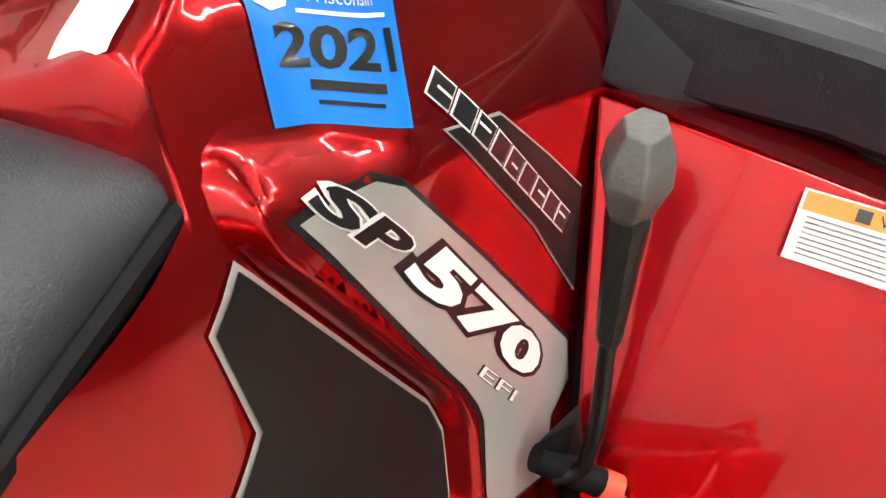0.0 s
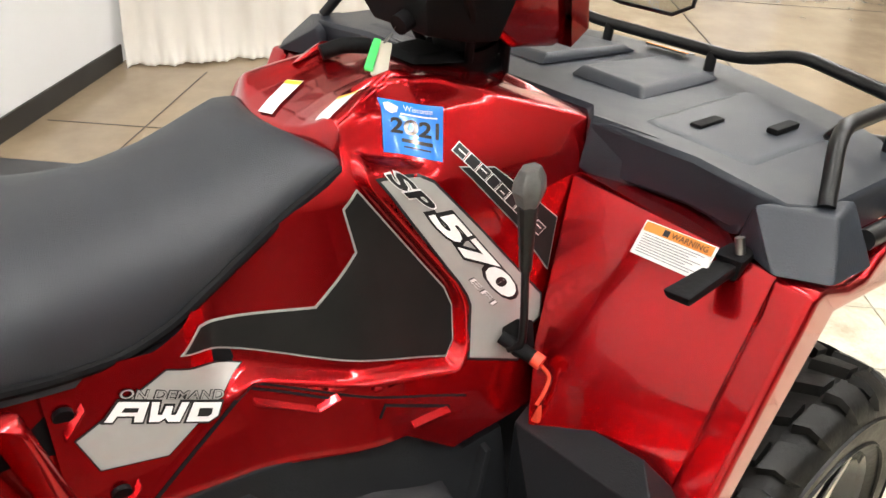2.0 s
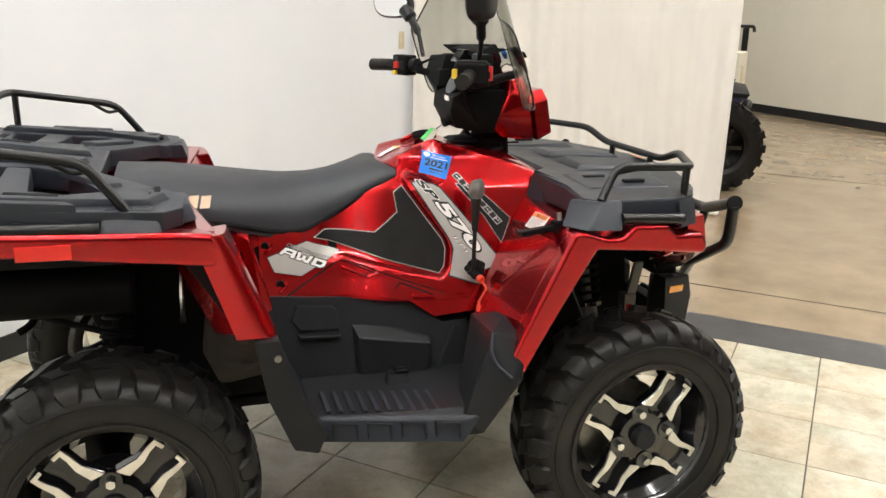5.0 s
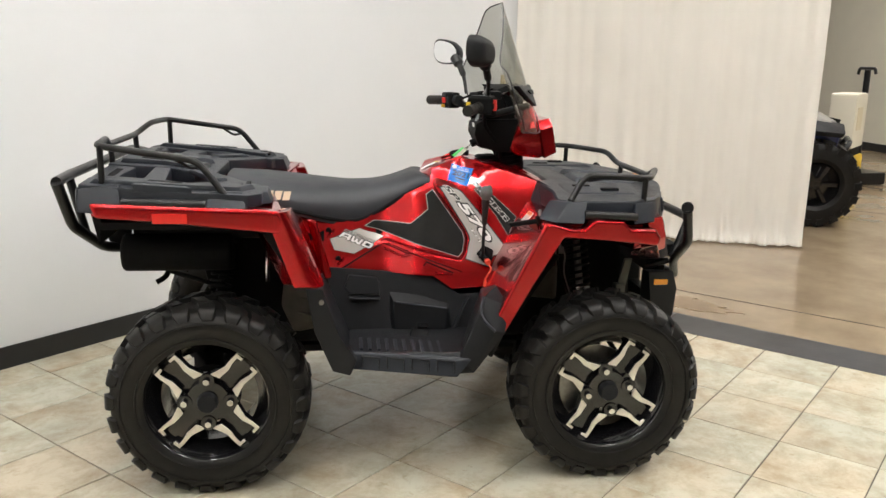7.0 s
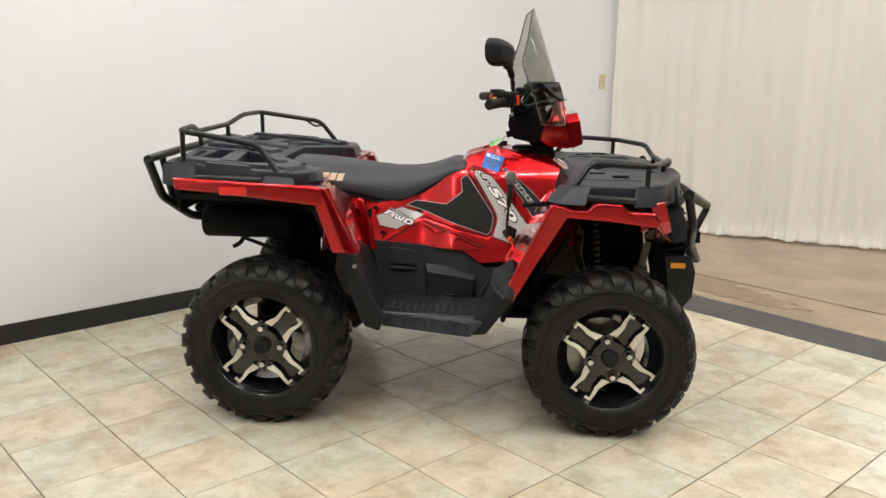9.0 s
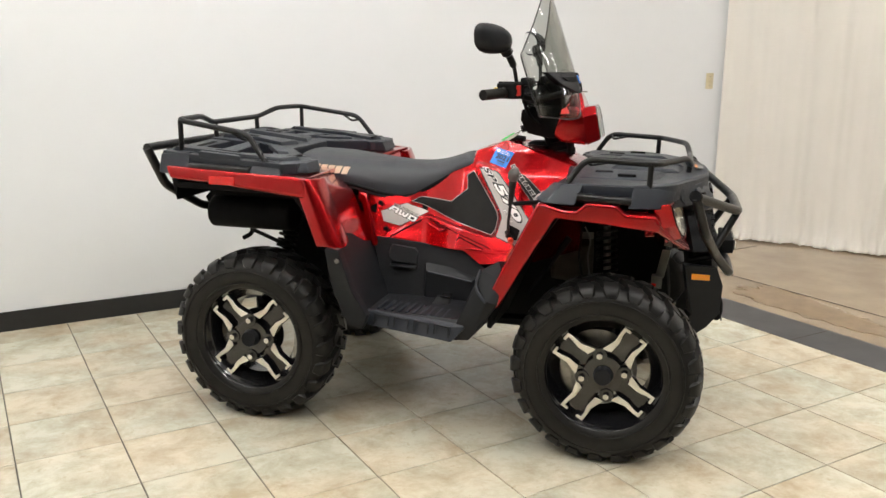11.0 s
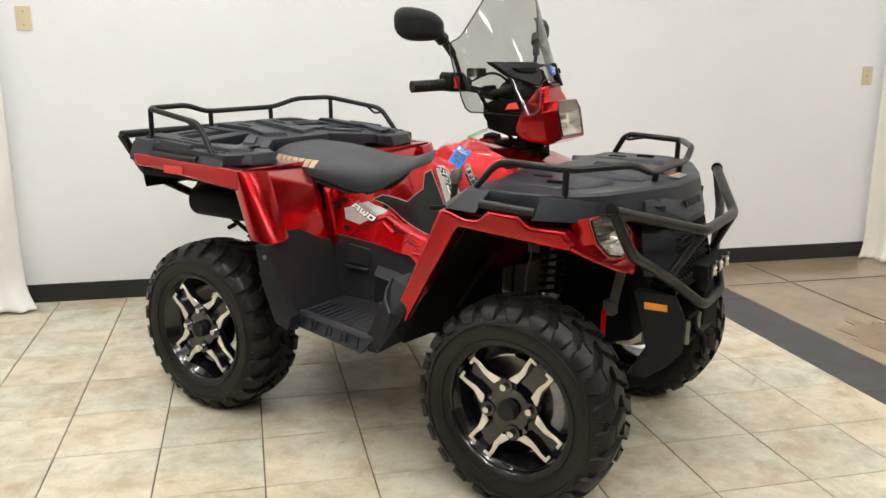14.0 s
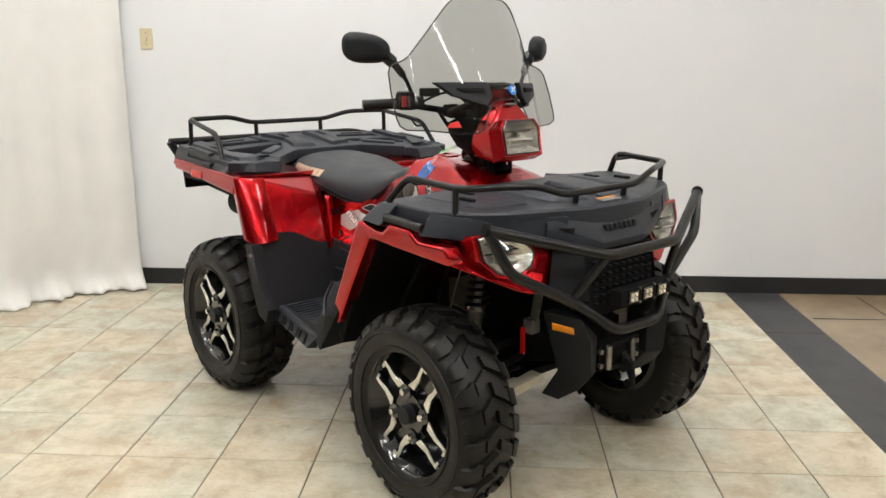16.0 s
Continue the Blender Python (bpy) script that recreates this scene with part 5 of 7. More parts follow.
# steering: neck, pod, dash, bars
part("steering_neck", pipe([(0.40, 0, 0.95), (0.37, 0, 1.05)], 0.03, 14, 0), M_INNER, bike)
for s in (-1, 1):
    part("neck_brace", pipe([(0.44, s * 0.04, 0.955), (0.43, s * 0.05, 1.02)], 0.008, 8, 0), M_INNER, bike)
pod_pts = []
for s in (-1, 1):
    pod_pts += [(0.360, s * 0.088, 1.055), (0.398, s * 0.098, 1.100), (0.424, s * 0.091, 1.150), (0.432, s * 0.055, 1.190), (0.470, s * 0.040, 1.200), (0.482, s * 0.066, 1.170), (0.493, s * 0.094, 1.132), (0.512, s * 0.094, 1.026), (0.499, s * 0.082, 1.009), (0.410, s * 0.085, 1.018), (0.470, s * 0.099, 1.05), (0.403, s * 0.100, 1.085)]
pod = part("headlamp_pod", hull(pod_pts, 0.010, 3), M_RED, bike, "glossy red headlamp pod on the handlebar")
part("pod_badge", hull([(0.478 + 0.010 * math.cos(k * math.pi / 8), 0.024 * math.sin(k * math.pi / 8), 1.1995 - 0.05 * 0.010 * math.cos(k * math.pi / 8) + d) for k in range(16) for d in (0.0, 0.004)], 0), M_STEEL, pod, "oval silver badge")
for s in (-1, 1):
    part("pod_screw", cyl(bmesh.new(), (0.43, s * 0.094, 1.075), (0, 1, 0), 0.007, 0.01, 12), M_INNER, pod)
frame_pts = [(0.521, -0.068, 1.146), (0.521, 0.055, 1.146), (0.528, 0.073, 1.122), (0.545, 0.069, 1.042), (0.545, -0.085, 1.042), (0.528, -0.088, 1.122)]


def lamp(name, ring, depth, parent, label, collar=0.03, spread=1.12, flare=0.05):
    """A reflector bowl with facets behind a clear lens."""
    c = sum((Vector(p) for p in ring), Vector()) / len(ring)
    n = (Vector(ring[1]) - Vector(ring[0])).cross(Vector(ring[2]) - Vector(ring[1])).normalized()
    n = n if n.x > 0 else -n
    bm = bmesh.new()
    rings = []
    for k, (f, d) in enumerate(((1.0, 0.0), (0.8, 0.35), (0.5, 0.75), (0.18, 1.0))):
        rings.append([bm.verts.new(c + (Vector(p) - c) * f + n * (0.006 - depth * d)) for p in ring])
    m = len(ring)
    for a, b in zip(rings, rings[1:]):
        for i in range(m):
            bm.faces.new((a[i], a[(i + 1) % m], b[(i + 1) % m], b[i]))
    bm.faces.new(rings[-1])
    bmesh.ops.subdivide_edges(bm, edges=bm.edges, cuts=1)
    ob = part(name, bm, M_BOWL, parent, label, 10)
    bands = [[c + (Vector(p) - c) * f + n * d for p in ring] for f, d in ((spread + flare, -collar), (spread, -0.002), (spread - 0.03, 0.007), (1.02, 0.005), (1.0, -0.004))]
    part("collar", bevelled(loft(bands, caps=False), 0.002, 1), M_RED, ob, "red collar of the lamp")
    rim = pipe([c + (Vector(p) - c) * 1.015 + n * 0.006 for p in list(ring) + list(ring[:1])], 0.003, 8, 0.008)
    part("bezel", rim, M_GLOSS, ob)
    side = Vector((0, 1, 0))
    up = n.cross(side).normalized()
    wid = max(abs((Vector(p) - c).y) for p in ring) * 0.72
    for h in (-0.016, 0.014):
        part("rib", hull([c + side * a * wid + up * (h + b) - n * d for a in (-1, 1) for b in (-0.0025, 0.0025) for d in (0.002, depth * 0.5)], 0), M_GLOSS if h > 0 else M_CHROME, ob)
    bulb = cyl(bmesh.new(), c - n * depth * 0.6, n, 0.008, depth * 0.6, 12)
    part("bulb", bulb, M_STEEL, ob)
    lens = [c + (Vector(p) - c) * 1.0 + n * 0.008 for p in ring]
    bm = bmesh.new()
    vs = [bm.verts.new(p) for p in lens]
    mid = bm.verts.new(c + n * 0.013)
    for i in range(m):
        bm.faces.new((vs[i], vs[(i + 1) % m], mid))
    bmesh.ops.subdivide_edges(bm, edges=bm.edges, cuts=2)
    part("lens", bm, M_LENS, ob, "clear lens").visible_shadow = False
    return ob


lamp("headlamp", frame_pts, 0.030, pod, "square chrome headlamp", 0.042, 1.19, 0.09)
dash_pts = []
for s in (-1, 1):
    dash_pts += [(0.275, s * 0.060, 1.045), (0.252, s * 0.082, 1.095), (0.256, s * 0.088, 1.132), (0.292, s * 0.085, 1.148), (0.412, s * 0.093, 1.152), (0.392, s * 0.100, 1.085), (0.380, s * 0.086, 1.032), (0.34, s * 0.075, 1.032), (0.40, s * 0.06, 1.03)]
dash = part("dash", hull(dash_pts, 0.005, 2), M_INNER, bike, "black dashboard housing")
part("cowl", hull([(x, s * y, z) for s in (-1, 1) for x, y, z in ((0.285, 0.055, 1.140), (0.300, 0.066, 1.150), (0.335, 0.070, 1.222), (0.355, 0.060, 1.238), (0.40, 0.07, 1.225), (0.40, 0.08, 1.14), (0.318, 0.050, 1.205))], 0.005, 2), M_INNER, dash)
for s in (-1, 1):
    part("bar_clamp", hull([(0.265, s * 0.075, 1.150), (0.31, s * 0.070, 1.145), (0.262, s * 0.125, 1.160), (0.31, s * 0.125, 1.150), (0.27, s * 0.080, 1.195), (0.30, s * 0.080, 1.198), (0.27, s * 0.12, 1.195), (0.30, s * 0.12, 1.195)], 0.004), M_INNER, dash)
    part("hose", pipe([(0.27, s * 0.15, 1.185), (0.285, s * 0.11, 1.12), (0.33, s * 0.085, 1.075), (0.36, s * 0.05, 1.00)], 0.007, 8, 0.04), M_INNER, dash)
part("display", hull([(0.292, -0.010, 1.222), (0.292, 0.055, 1.222), (0.312, -0.010, 1.256), (0.312, 0.055, 1.256), (0.335, -0.012, 1.215), (0.335, 0.057, 1.215), (0.335, -0.01, 1.258), (0.335, 0.055, 1.258)], 0.003), M_GLOSS, dash, "small dark display")
part("dial", cyl(bmesh.new(), (0.298, -0.005, 1.170), (-0.86, 0, 0.51), 0.054, 0.016, 32), M_GLOSS, dash, "round speedometer")
part("dial_face", cyl(bmesh.new(), (0.2945, -0.005, 1.172), (-0.86, 0, 0.51), 0.046, 0.012, 32), M_DIAL, dash)
for k in range(9):
    a = math.pi * (0.1 + 0.1 * k)
    d = Vector((0.51, 0, 0.86)) * math.sin(a) * 0.038 + Vector((0, 1, 0)) * math.cos(a) * 0.038
    part("tick", cyl(bmesh.new(), Vector((0.2892, -0.005, 1.1753)) + d, (-0.86, 0, 0.51), 0.0022, 0.002, 8), M_WHITE, dash)
part("visor", hull([(0.335, -0.085, 1.238), (0.315, 0.115, 1.242), (0.415, -0.09, 1.262), (0.415, 0.09, 1.262), (0.33, -0.07, 1.252), (0.31, 0.10, 1.256), (0.36, -0.08, 1.268), (0.35, 0.10, 1.268)], 0.003), M_INNER, dash)
part("dash_label", hull([(0.2545, -0.062, 1.120), (0.2555, -0.030, 1.120), (0.2545, -0.056, 1.1325), (0.2555, -0.024, 1.1325), (0.2505, -0.062, 1.120), (0.2515, -0.030, 1.120), (0.2515, -0.056, 1.1335), (0.2525, -0.024, 1.1335)], 0), M_WHITE, dash, "small white label")
part("ignition", cyl(bmesh.new(), (0.262, -0.030, 1.062), (-0.8, -0.1, -0.3), 0.014, 0.03, 16), M_INNER, dash)
bar = part("handlebar", pipe([(0.184, -0.385, 1.197), (0.238, -0.28, 1.203), (0.318, -0.12, 1.172), (0.335, 0, 1.155), (0.315, 0.12, 1.168), (0.200, 0.235, 1.195), (0.142, 0.352, 1.192)], 0.011, 12, 0.05), M_INNER, bike, "black handlebar")
for s in (-1, 1):
    d = Vector((0.060, -s * 0.115, 0.006)).normalized()
    o = Vector((0.178, -0.394, 1.197)) if s < 0 else Vector((0.136, 0.361, 1.192))
    bm = bmesh.new()
    tube(bm, [o, o + d * 0.006, o + d * 0.105, o + d * 0.112], [0.0185, 0.0185, 0.0170, 0.0195], 16, 0)
    part("grip", bm, M_RUBBER, bar, "black rubber grip")
    for k in range(7):
        part("grip_ring", pipe([o + d * (0.014 + 0.013 * k), o + d * (0.019 + 0.013 * k)], 0.0185, 14, 0), M_RUBBER, bar)
    c = o + d * 0.145
    turn = Matrix.Translation(c) @ pose(0, 0, 0, 0, 0, s * 28)
    if s < 0:
        sw = part("switch_box", bevelled(box(bmesh.new(), -0.040, 0.046, -0.028, 0.026, -0.022, 0.032, turn), 0.008, 3), M_INNER, bar, "black throttle housing")
        part("lid", bevelled(box(bmesh.new(), -0.034, 0.038, -0.024, 0.022, 0.030, 0.037, turn), 0.003), M_PLASTIC, sw)
        part("switch", bevelled(box(bmesh.new(), -0.010, 0.010, -0.008, 0.008, -0.017, 0.019, Matrix.Translation((0.279, -0.298, 1.210)) @ pose(0, 0, 0, 0, 0, -28)), 0.003), M_REDPLA, sw, "red switch cover")
        part("switch_key", bevelled(box(bmesh.new(), -0.005, 0.005, -0.011, 0.004, -0.011, 0.006, Matrix.Translation((0.279, -0.298, 1.210)) @ pose(0, 0, 0, 0, 0, -28)), 0.002), M_INNER, sw)
        part("switch", bevelled(box(bmesh.new(), -0.007, 0.007, -0.008, 0.008, -0.012, 0.012, Matrix.Translation((0.199, -0.272, 1.208)) @ pose(0, 0, 0, 0, 0, -28)), 0.003), M_YELLOW, sw, "yellow button")
    else:
        sw = part("switch_box", bevelled(box(bmesh.new(), -0.022, 0.024, -0.032, 0.030, -0.030, 0.030, turn), 0.007, 3), M_INNER, bar, "black switch housing")
        part("switch", bevelled(box(bmesh.new(), -0.029, -0.018, 0.000, 0.018, -0.010, 0.010, turn), 0.002), M_REDPLA, sw, "red rocker switch")
        part("switch", bevelled(box(bmesh.new(), -0.029, -0.018, 0.006, 0.022, -0.028, -0.016, turn), 0.002), M_YELLOW, sw, "yellow button")
        part("switch", bevelled(box(bmesh.new(), -0.026, -0.018, 0.002, 0.022, 0.013, 0.026, turn), 0.002), M_RACK, sw, "grey rocker switch")
        part("switch", bevelled(box(bmesh.new(), -0.026, -0.018, -0.022, -0.006, -0.012, 0.012, turn), 0.002), M_PLASTIC, sw)
    part("clamp", cyl(bmesh.new(), o + d * 0.195, d, 0.020, 0.022, 16), M_PLASTIC, bar)
    part("reservoir", hull([(0.262, 0.085, 1.140), (0.255, 0.185, 1.175), (0.272, 0.190, 1.232), (0.29, 0.090, 1.238), (0.33, 0.085, 1.15), (0.325, 0.18, 1.18), (0.33, 0.17, 1.235), (0.335, 0.09, 1.24), (0.285, 0.13, 1.105), (0.32, 0.12, 1.10)], 0.004), M_INNER, bar, "black brake reservoir") if s > 0 else part("reservoir", bevelled(box(bmesh.new(), -0.022, 0.020, -0.03, 0.03, -0.006, 0.022, Matrix.Translation(o + d * 0.215 + Vector((0.02, 0, 0.025)))), 0.006), M_PLASTIC, bar)
    if s > 0:
        part("brake_lever", pipe([o + d * 0.19 + Vector((0.02, 0, -0.004)), o + d * 0.15 + Vector((0.055, 0, -0.010)), o + d * 0.06 + Vector((0.060, 0, -0.012)), o + d * 0.01 + Vector((0.055, 0, -0.012))], 0.006, 8, 0.02), M_TUBE, bar, "curved brake lever")
    part("cable", pipe([o + d * 0.2, (0.33, s * 0.14, 1.25), (0.38, s * 0.06, 1.17), (0.36, s * 0.03, 1.02)], 0.004, 6, 0.06), M_INNER, bar)
    turn_in = Matrix.Translation((0.215, s * 0.402, 1.382)) @ pose(0, 0, 0, 0, 0, s * 33)
    shell = []
    for xx, f in ((-0.020, 0.93), (-0.016, 1.0), (0.004, 0.98), (0.022, 0.80), (0.032, 0.42)):
        ring = []
        for i in range(28):
            a = 2 * math.pi * i / 28
            ca, sa = math.copysign(abs(math.cos(a)) ** 0.75, math.cos(a)), math.copysign(abs(math.sin(a)) ** 0.75, math.sin(a))
            ring.append(turn_in @ Vector((xx, s * 0.079 * f * ca, 0.048 * f * sa * (1 + 0.12 * ca) + 0.010 * f * math.cos(a))))
        shell.append(ring)
    m = part("mirror", loft(shell), M_PLASTIC, bike, "black rounded mirror on a stalk", 50)
    bm = bmesh.new()
    bmesh.ops.create_circle(bm, cap_ends=True, segments=28, radius=1.0)
    for v in bm.verts:
        a = math.atan2(v.co.y, v.co.x)
        ca, sa = math.copysign(abs(math.cos(a)) ** 0.75, math.cos(a)), math.copysign(abs(math.sin(a)) ** 0.75, math.sin(a))
        v.co = turn_in @ Vector((-0.0215, s * 0.071 * ca, 0.042 * sa * (1 + 0.12 * ca) + 0.009 * math.cos(a)))
    part("glass", bm, M_MIRROR, m, "silvered mirror glass")
    part("stalk", pipe([(0.232, s * 0.345, 1.362), (0.245, s * 0.318, 1.338), (0.262, s * 0.282, 1.290), (0.268, s * 0.25, 1.225)], [0.021, 0.013, 0.007, 0.0065], 10, 0.02), M_TUBE, m)

# windshield
HALF_SHIELD = [(0.0, 1.552), (0.06, 1.551), (0.10, 1.547), (0.130, 1.538), (0.152, 1.522), (0.170, 1.503), (0.229, 1.430), (0.285, 1.358), (0.302, 1.342), (0.322, 1.332), (0.350, 1.325), (0.373, 1.314), (0.385, 1.295), (0.392, 1.233), (0.392, 1.155), (0.385, 1.130), (0.36, 1.117), (0.27, 1.113), (0.196, 1.105), (0.145, 1.108), (0.118, 1.122), (0.102, 1.148), (0.085, 1.18), (0.06, 1.208), (0.03, 1.217), (0.0, 1.214)]


SWEEP = [(0.0, 0.0), (0.05, 0.0025), (0.10, 0.011), (0.15, 0.027), (0.20, 0.052), (0.24, 0.080), (0.27, 0.104), (0.295, 0.119), (0.32, 0.126), (0.35, 0.128), (0.392, 0.126)]


def shield_at(y, z):
    back = sum(lerp_table(SWEEP, abs(y) + 0.006 * k) for k in (-2, -1, 0, 1, 2)) / 5
    return Vector((0.440 - 0.35 * (z - 1.27) - 1.12 * back - 0.052 * y, y, z - 0.026 * y))


outline = [(y, z) for y, z in HALF_SHIELD] + [(-y, z) for y, z in reversed(HALF_SHIELD[1:-1])]
SHIELD_TOP, SHIELD_LOW = HALF_SHIELD[:14], list(reversed(HALF_SHIELD[14:])) + [(0.3921, 1.225)]
bm = bmesh.new()
columns = sorted({round(p[0], 4) for p in HALF_SHIELD } | {round(0.392 * k / 24, 4) for k in range(25)})
columns = [-y for y in reversed(columns[1:])] + columns
grid = [[bm.verts.new(shield_at(y, lerp_table(SHIELD_LOW, abs(y)) * (1 - k / 16) + lerp_table(SHIELD_TOP, abs(y)) * k / 16)) for k in range(17)] for y in columns]
for a, b in zip(grid, grid[1:]):
    for k in range(16):
        bm.faces.new((a[k], b[k], b[k + 1], a[k + 1]))
shield = part("windshield", bm, M_SHIELD, bike, "smoked acrylic windshield with a black edge", 80)
part("edge_trim", pipe([shield_at(y, z) for y, z in outline + outline[:1]], 0.0024, 6, 0), M_TUBE, shield)
for s in (-1, 1):
    part("bracket", hull([shield_at(s * y, z) + Vector((dx, 0, 0)) for y, z in ((0.075, 1.272), (0.245, 1.268), (0.070, 1.225), (0.10, 1.195), (0.20, 1.225)) for dx in (-0.012, 0.014)], 0.005), M_PLASTIC, shield, "black mounting bracket")
    part("bracket_slot", hull([shield_at(s * y, z) + Vector((dx, 0, 0)) for y, z in ((0.10, 1.255), (0.19, 1.252), (0.10, 1.238), (0.17, 1.24)) for dx in (0.010, 0.017)], 0.002), M_INNER, shield)
    part("bracket_arm", pipe([shield_at(s * 0.14, 1.20) + Vector((-0.01, 0, 0)), (0.31, s * 0.13, 1.17), (0.28, s * 0.10, 1.165)], 0.012, 10, 0.02), M_PLASTIC, shield)
part("sticker", hull([shield_at(-y, z) + Vector((dx, 0, 0)) for y, z in ((0.200, 1.146), (0.222, 1.140), (0.195, 1.126), (0.235, 1.124)) for dx in (0.003, 0.0045)], 0), M_REDPLA, shield, "small red sticker")
part("round_badge", cyl(bmesh.new(), shield_at(0.035, 1.247) + Vector((0.005, 0, 0)), (0.9, 0, 0.38), 0.017, 0.004, 24), M_BLUE, shield, "round blue badge with a white star shape")
bm = bmesh.new()
for k in range(4):
    a = math.pi / 4 + math.pi / 2 * k
    box(bm, -0.002, 0.002, 0.0, 0.012, -0.0018, 0.0018, Matrix.Translation(shield_at(0.035, 1.247) + Vector((0.0085, 0, 0.001))) @ pose(0, 0, 0, math.degrees(a)))
part("badge_star", bm, M_WHITE, shield)
part("pod_crown", hull([(0.395, -0.035, 1.19), (0.395, 0.075, 1.19), (0.375, -0.030, 1.245), (0.375, 0.070, 1.245), (0.425, -0.040, 1.19), (0.425, 0.080, 1.19), (0.398, -0.030, 1.250), (0.398, 0.070, 1.250)], 0.008, 2), M_RED, pod, "red upper edge of the pod")

# front end: fascia, headlights, grille, bumper, winch
nose = []
for s in (-1, 1):
    nose += [(0.90, s * 0.27, 0.895), (0.930, s * 0.13, 0.900), (0.905, s * 0.275, 0.850), (0.935, s * 0.185, 0.805), (0.970, s * 0.095, 0.822), (0.965, s * 0.10, 0.80), (0.80, s * 0.2, 0.80), (0.80, s * 0.25, 0.88)]
fascia = part("fascia", hull(nose, 0.004, 2), M_RACK, bike, "charcoal plastic nose below the rack")
for s in (-1, 1):
    part("vent", hull([(0.922, s * 0.236, 0.876), (0.932, s * 0.185, 0.872), (0.934, s * 0.188, 0.852), (0.89, s * 0.236, 0.876), (0.89, s * 0.185, 0.872), (0.89, s * 0.188, 0.852)], 0), M_INNER, fascia, "dark triangular vent")
for k in range(7):
    y = -0.075 + 0.022 * k
    part("raised_block", hull([(0.952, y, 0.872), (0.952, y + 0.017, 0.872), (0.958, y, 0.852), (0.958, y + 0.017, 0.852), (0.9475, y, 0.872), (0.9475, y + 0.017, 0.872), (0.953, y + 0.017, 0.852), (0.963, y + 0.017, 0.852), (0.963, y, 0.852), (0.957, y, 0.872), (0.957, y + 0.017, 0.872)], 0.002, 1), M_PLASTIC, fascia, "raised moulded block")
both("cheek", hull([(0.86, -0.195, 0.850), (0.905, -0.188, 0.80), (0.955, -0.165, 0.79), (0.93, -0.205, 0.66), (0.985, -0.16, 0.655), (0.905, -0.262, 0.672), (0.85, -0.20, 0.66), (0.86, -0.20, 0.80)], 0.006), M_PLASTIC, bike)
LAMP_RING = [(-0.420, 0.857), (-0.35, 0.856), (-0.268, 0.840), (-0.237, 0.800), (-0.254, 0.764), (-0.309, 0.745), (-0.370, 0.759), (-0.412, 0.800)]


def lamp_plane(y, z, out=0.0):
    return Vector((0.806 + 0.13 * (y + 0.423) - 0.29 * (z - 0.858) + out, y - 0.045, z))


wide_ring = [(-0.33 + (y + 0.33) * 1.16, 0.795 + (z - 0.795) * 1.12) for y, z in LAMP_RING]
both("headlamp_surround", hull([lamp_plane(y, z, -0.030) for y, z in wide_ring] + [(0.74, -0.45, 0.86), (0.74, -0.20, 0.85), (0.75, -0.21, 0.72), (0.74, -0.44, 0.75), (0.842, -0.205, 0.848), (0.866, -0.205, 0.790), (0.876, -0.225, 0.725)], 0.008, 3), M_RED, bike, "red surround of the headlight")
both("headlamp_lip", hull([(0.770, -0.545, 0.825), (0.785, -0.545, 0.790), (0.775, -0.50, 0.79), (0.838, -0.400, 0.748), (0.862, -0.310, 0.718), (0.868, -0.225, 0.735), (0.80, -0.455, 0.785), (0.815, -0.450, 0.765), (0.865, -0.36, 0.700), (0.893, -0.31, 0.686), (0.875, -0.215, 0.70), (0.78, -0.30, 0.70), (0.77, -0.44, 0.755)], 0.008, 3), M_RED, bike, "red lip below the headlight")
for s in (-1, 1):
    lamp("headlight", [Vector((p.x, -s * p.y, p.z)) for p in (lamp_plane(y, z, 0.010) for y, z in LAMP_RING)], 0.030, bike, "chrome headlight with a clear lens", 0.045, 1.24, 0.10)
grille = part("grille", hull([(0.955, -0.165, 0.795), (0.955, 0.165, 0.795), (0.975, -0.16, 0.60), (0.975, 0.16, 0.60), (0.90, -0.17, 0.80), (0.90, 0.17, 0.80), (0.90, -0.17, 0.6), (0.90, 0.17, 0.6)], 0.006), M_INNER, bike, "black grille with rows of slots")
for r in range(7):
    for k in range(9):
        part("slot", box(bmesh.new(), 0.958 + 0.001 * r, 0.972 + 0.001 * r, -0.135 + 0.032 * k, -0.115 + 0.032 * k, 0.765 - 0.021 * r, 0.770 - 0.021 * r), M_PLASTIC, grille)
bum = part("front_bumper", pipe([(0.893, -0.500, 0.900), (1.045, -0.165, 0.807), (1.045, 0.165, 0.807), (0.893, 0.500, 0.900)], 0.0158, 14, 0.035), M_TUBE, bike, "black tubular front bumper")
part("lower_tube", pipe([(0.893, -0.500, 0.900), (0.930, -0.444, 0.776), (0.978, -0.22, 0.660), (1.038, -0.10, 0.567), (1.038, 0.10, 0.567), (0.978, 0.22, 0.660), (0.930, 0.444, 0.776), (0.893, 0.500, 0.900)], 0.0158, 14, 0.035), M_TUBE, bum)
for s in (-1, 1):
    part("strut", pipe([(1.040, s * 0.175, 0.800), (0.968, s * 0.232, 0.672)], 0.013, 12, 0), M_TUBE, bum)
    part("stay", pipe([(0.975, s * 0.19, 0.650), (0.90, s * 0.16, 0.62)], 0.012, 10, 0), M_TUBE, bum)
    part("cap", cyl(bmesh.new(), (0.892, s * 0.503, 0.902), (-0.4, s * 0.85, 0.25), 0.0195, 0.012, 16), M_INNER, bum)
bar_led = part("light_bar", bevelled(box(bmesh.new(), 1.000, 1.045, -0.10, 0.15, 0.640, 0.688), 0.006), M_INNER, bike, "black light bar with three square lamps")
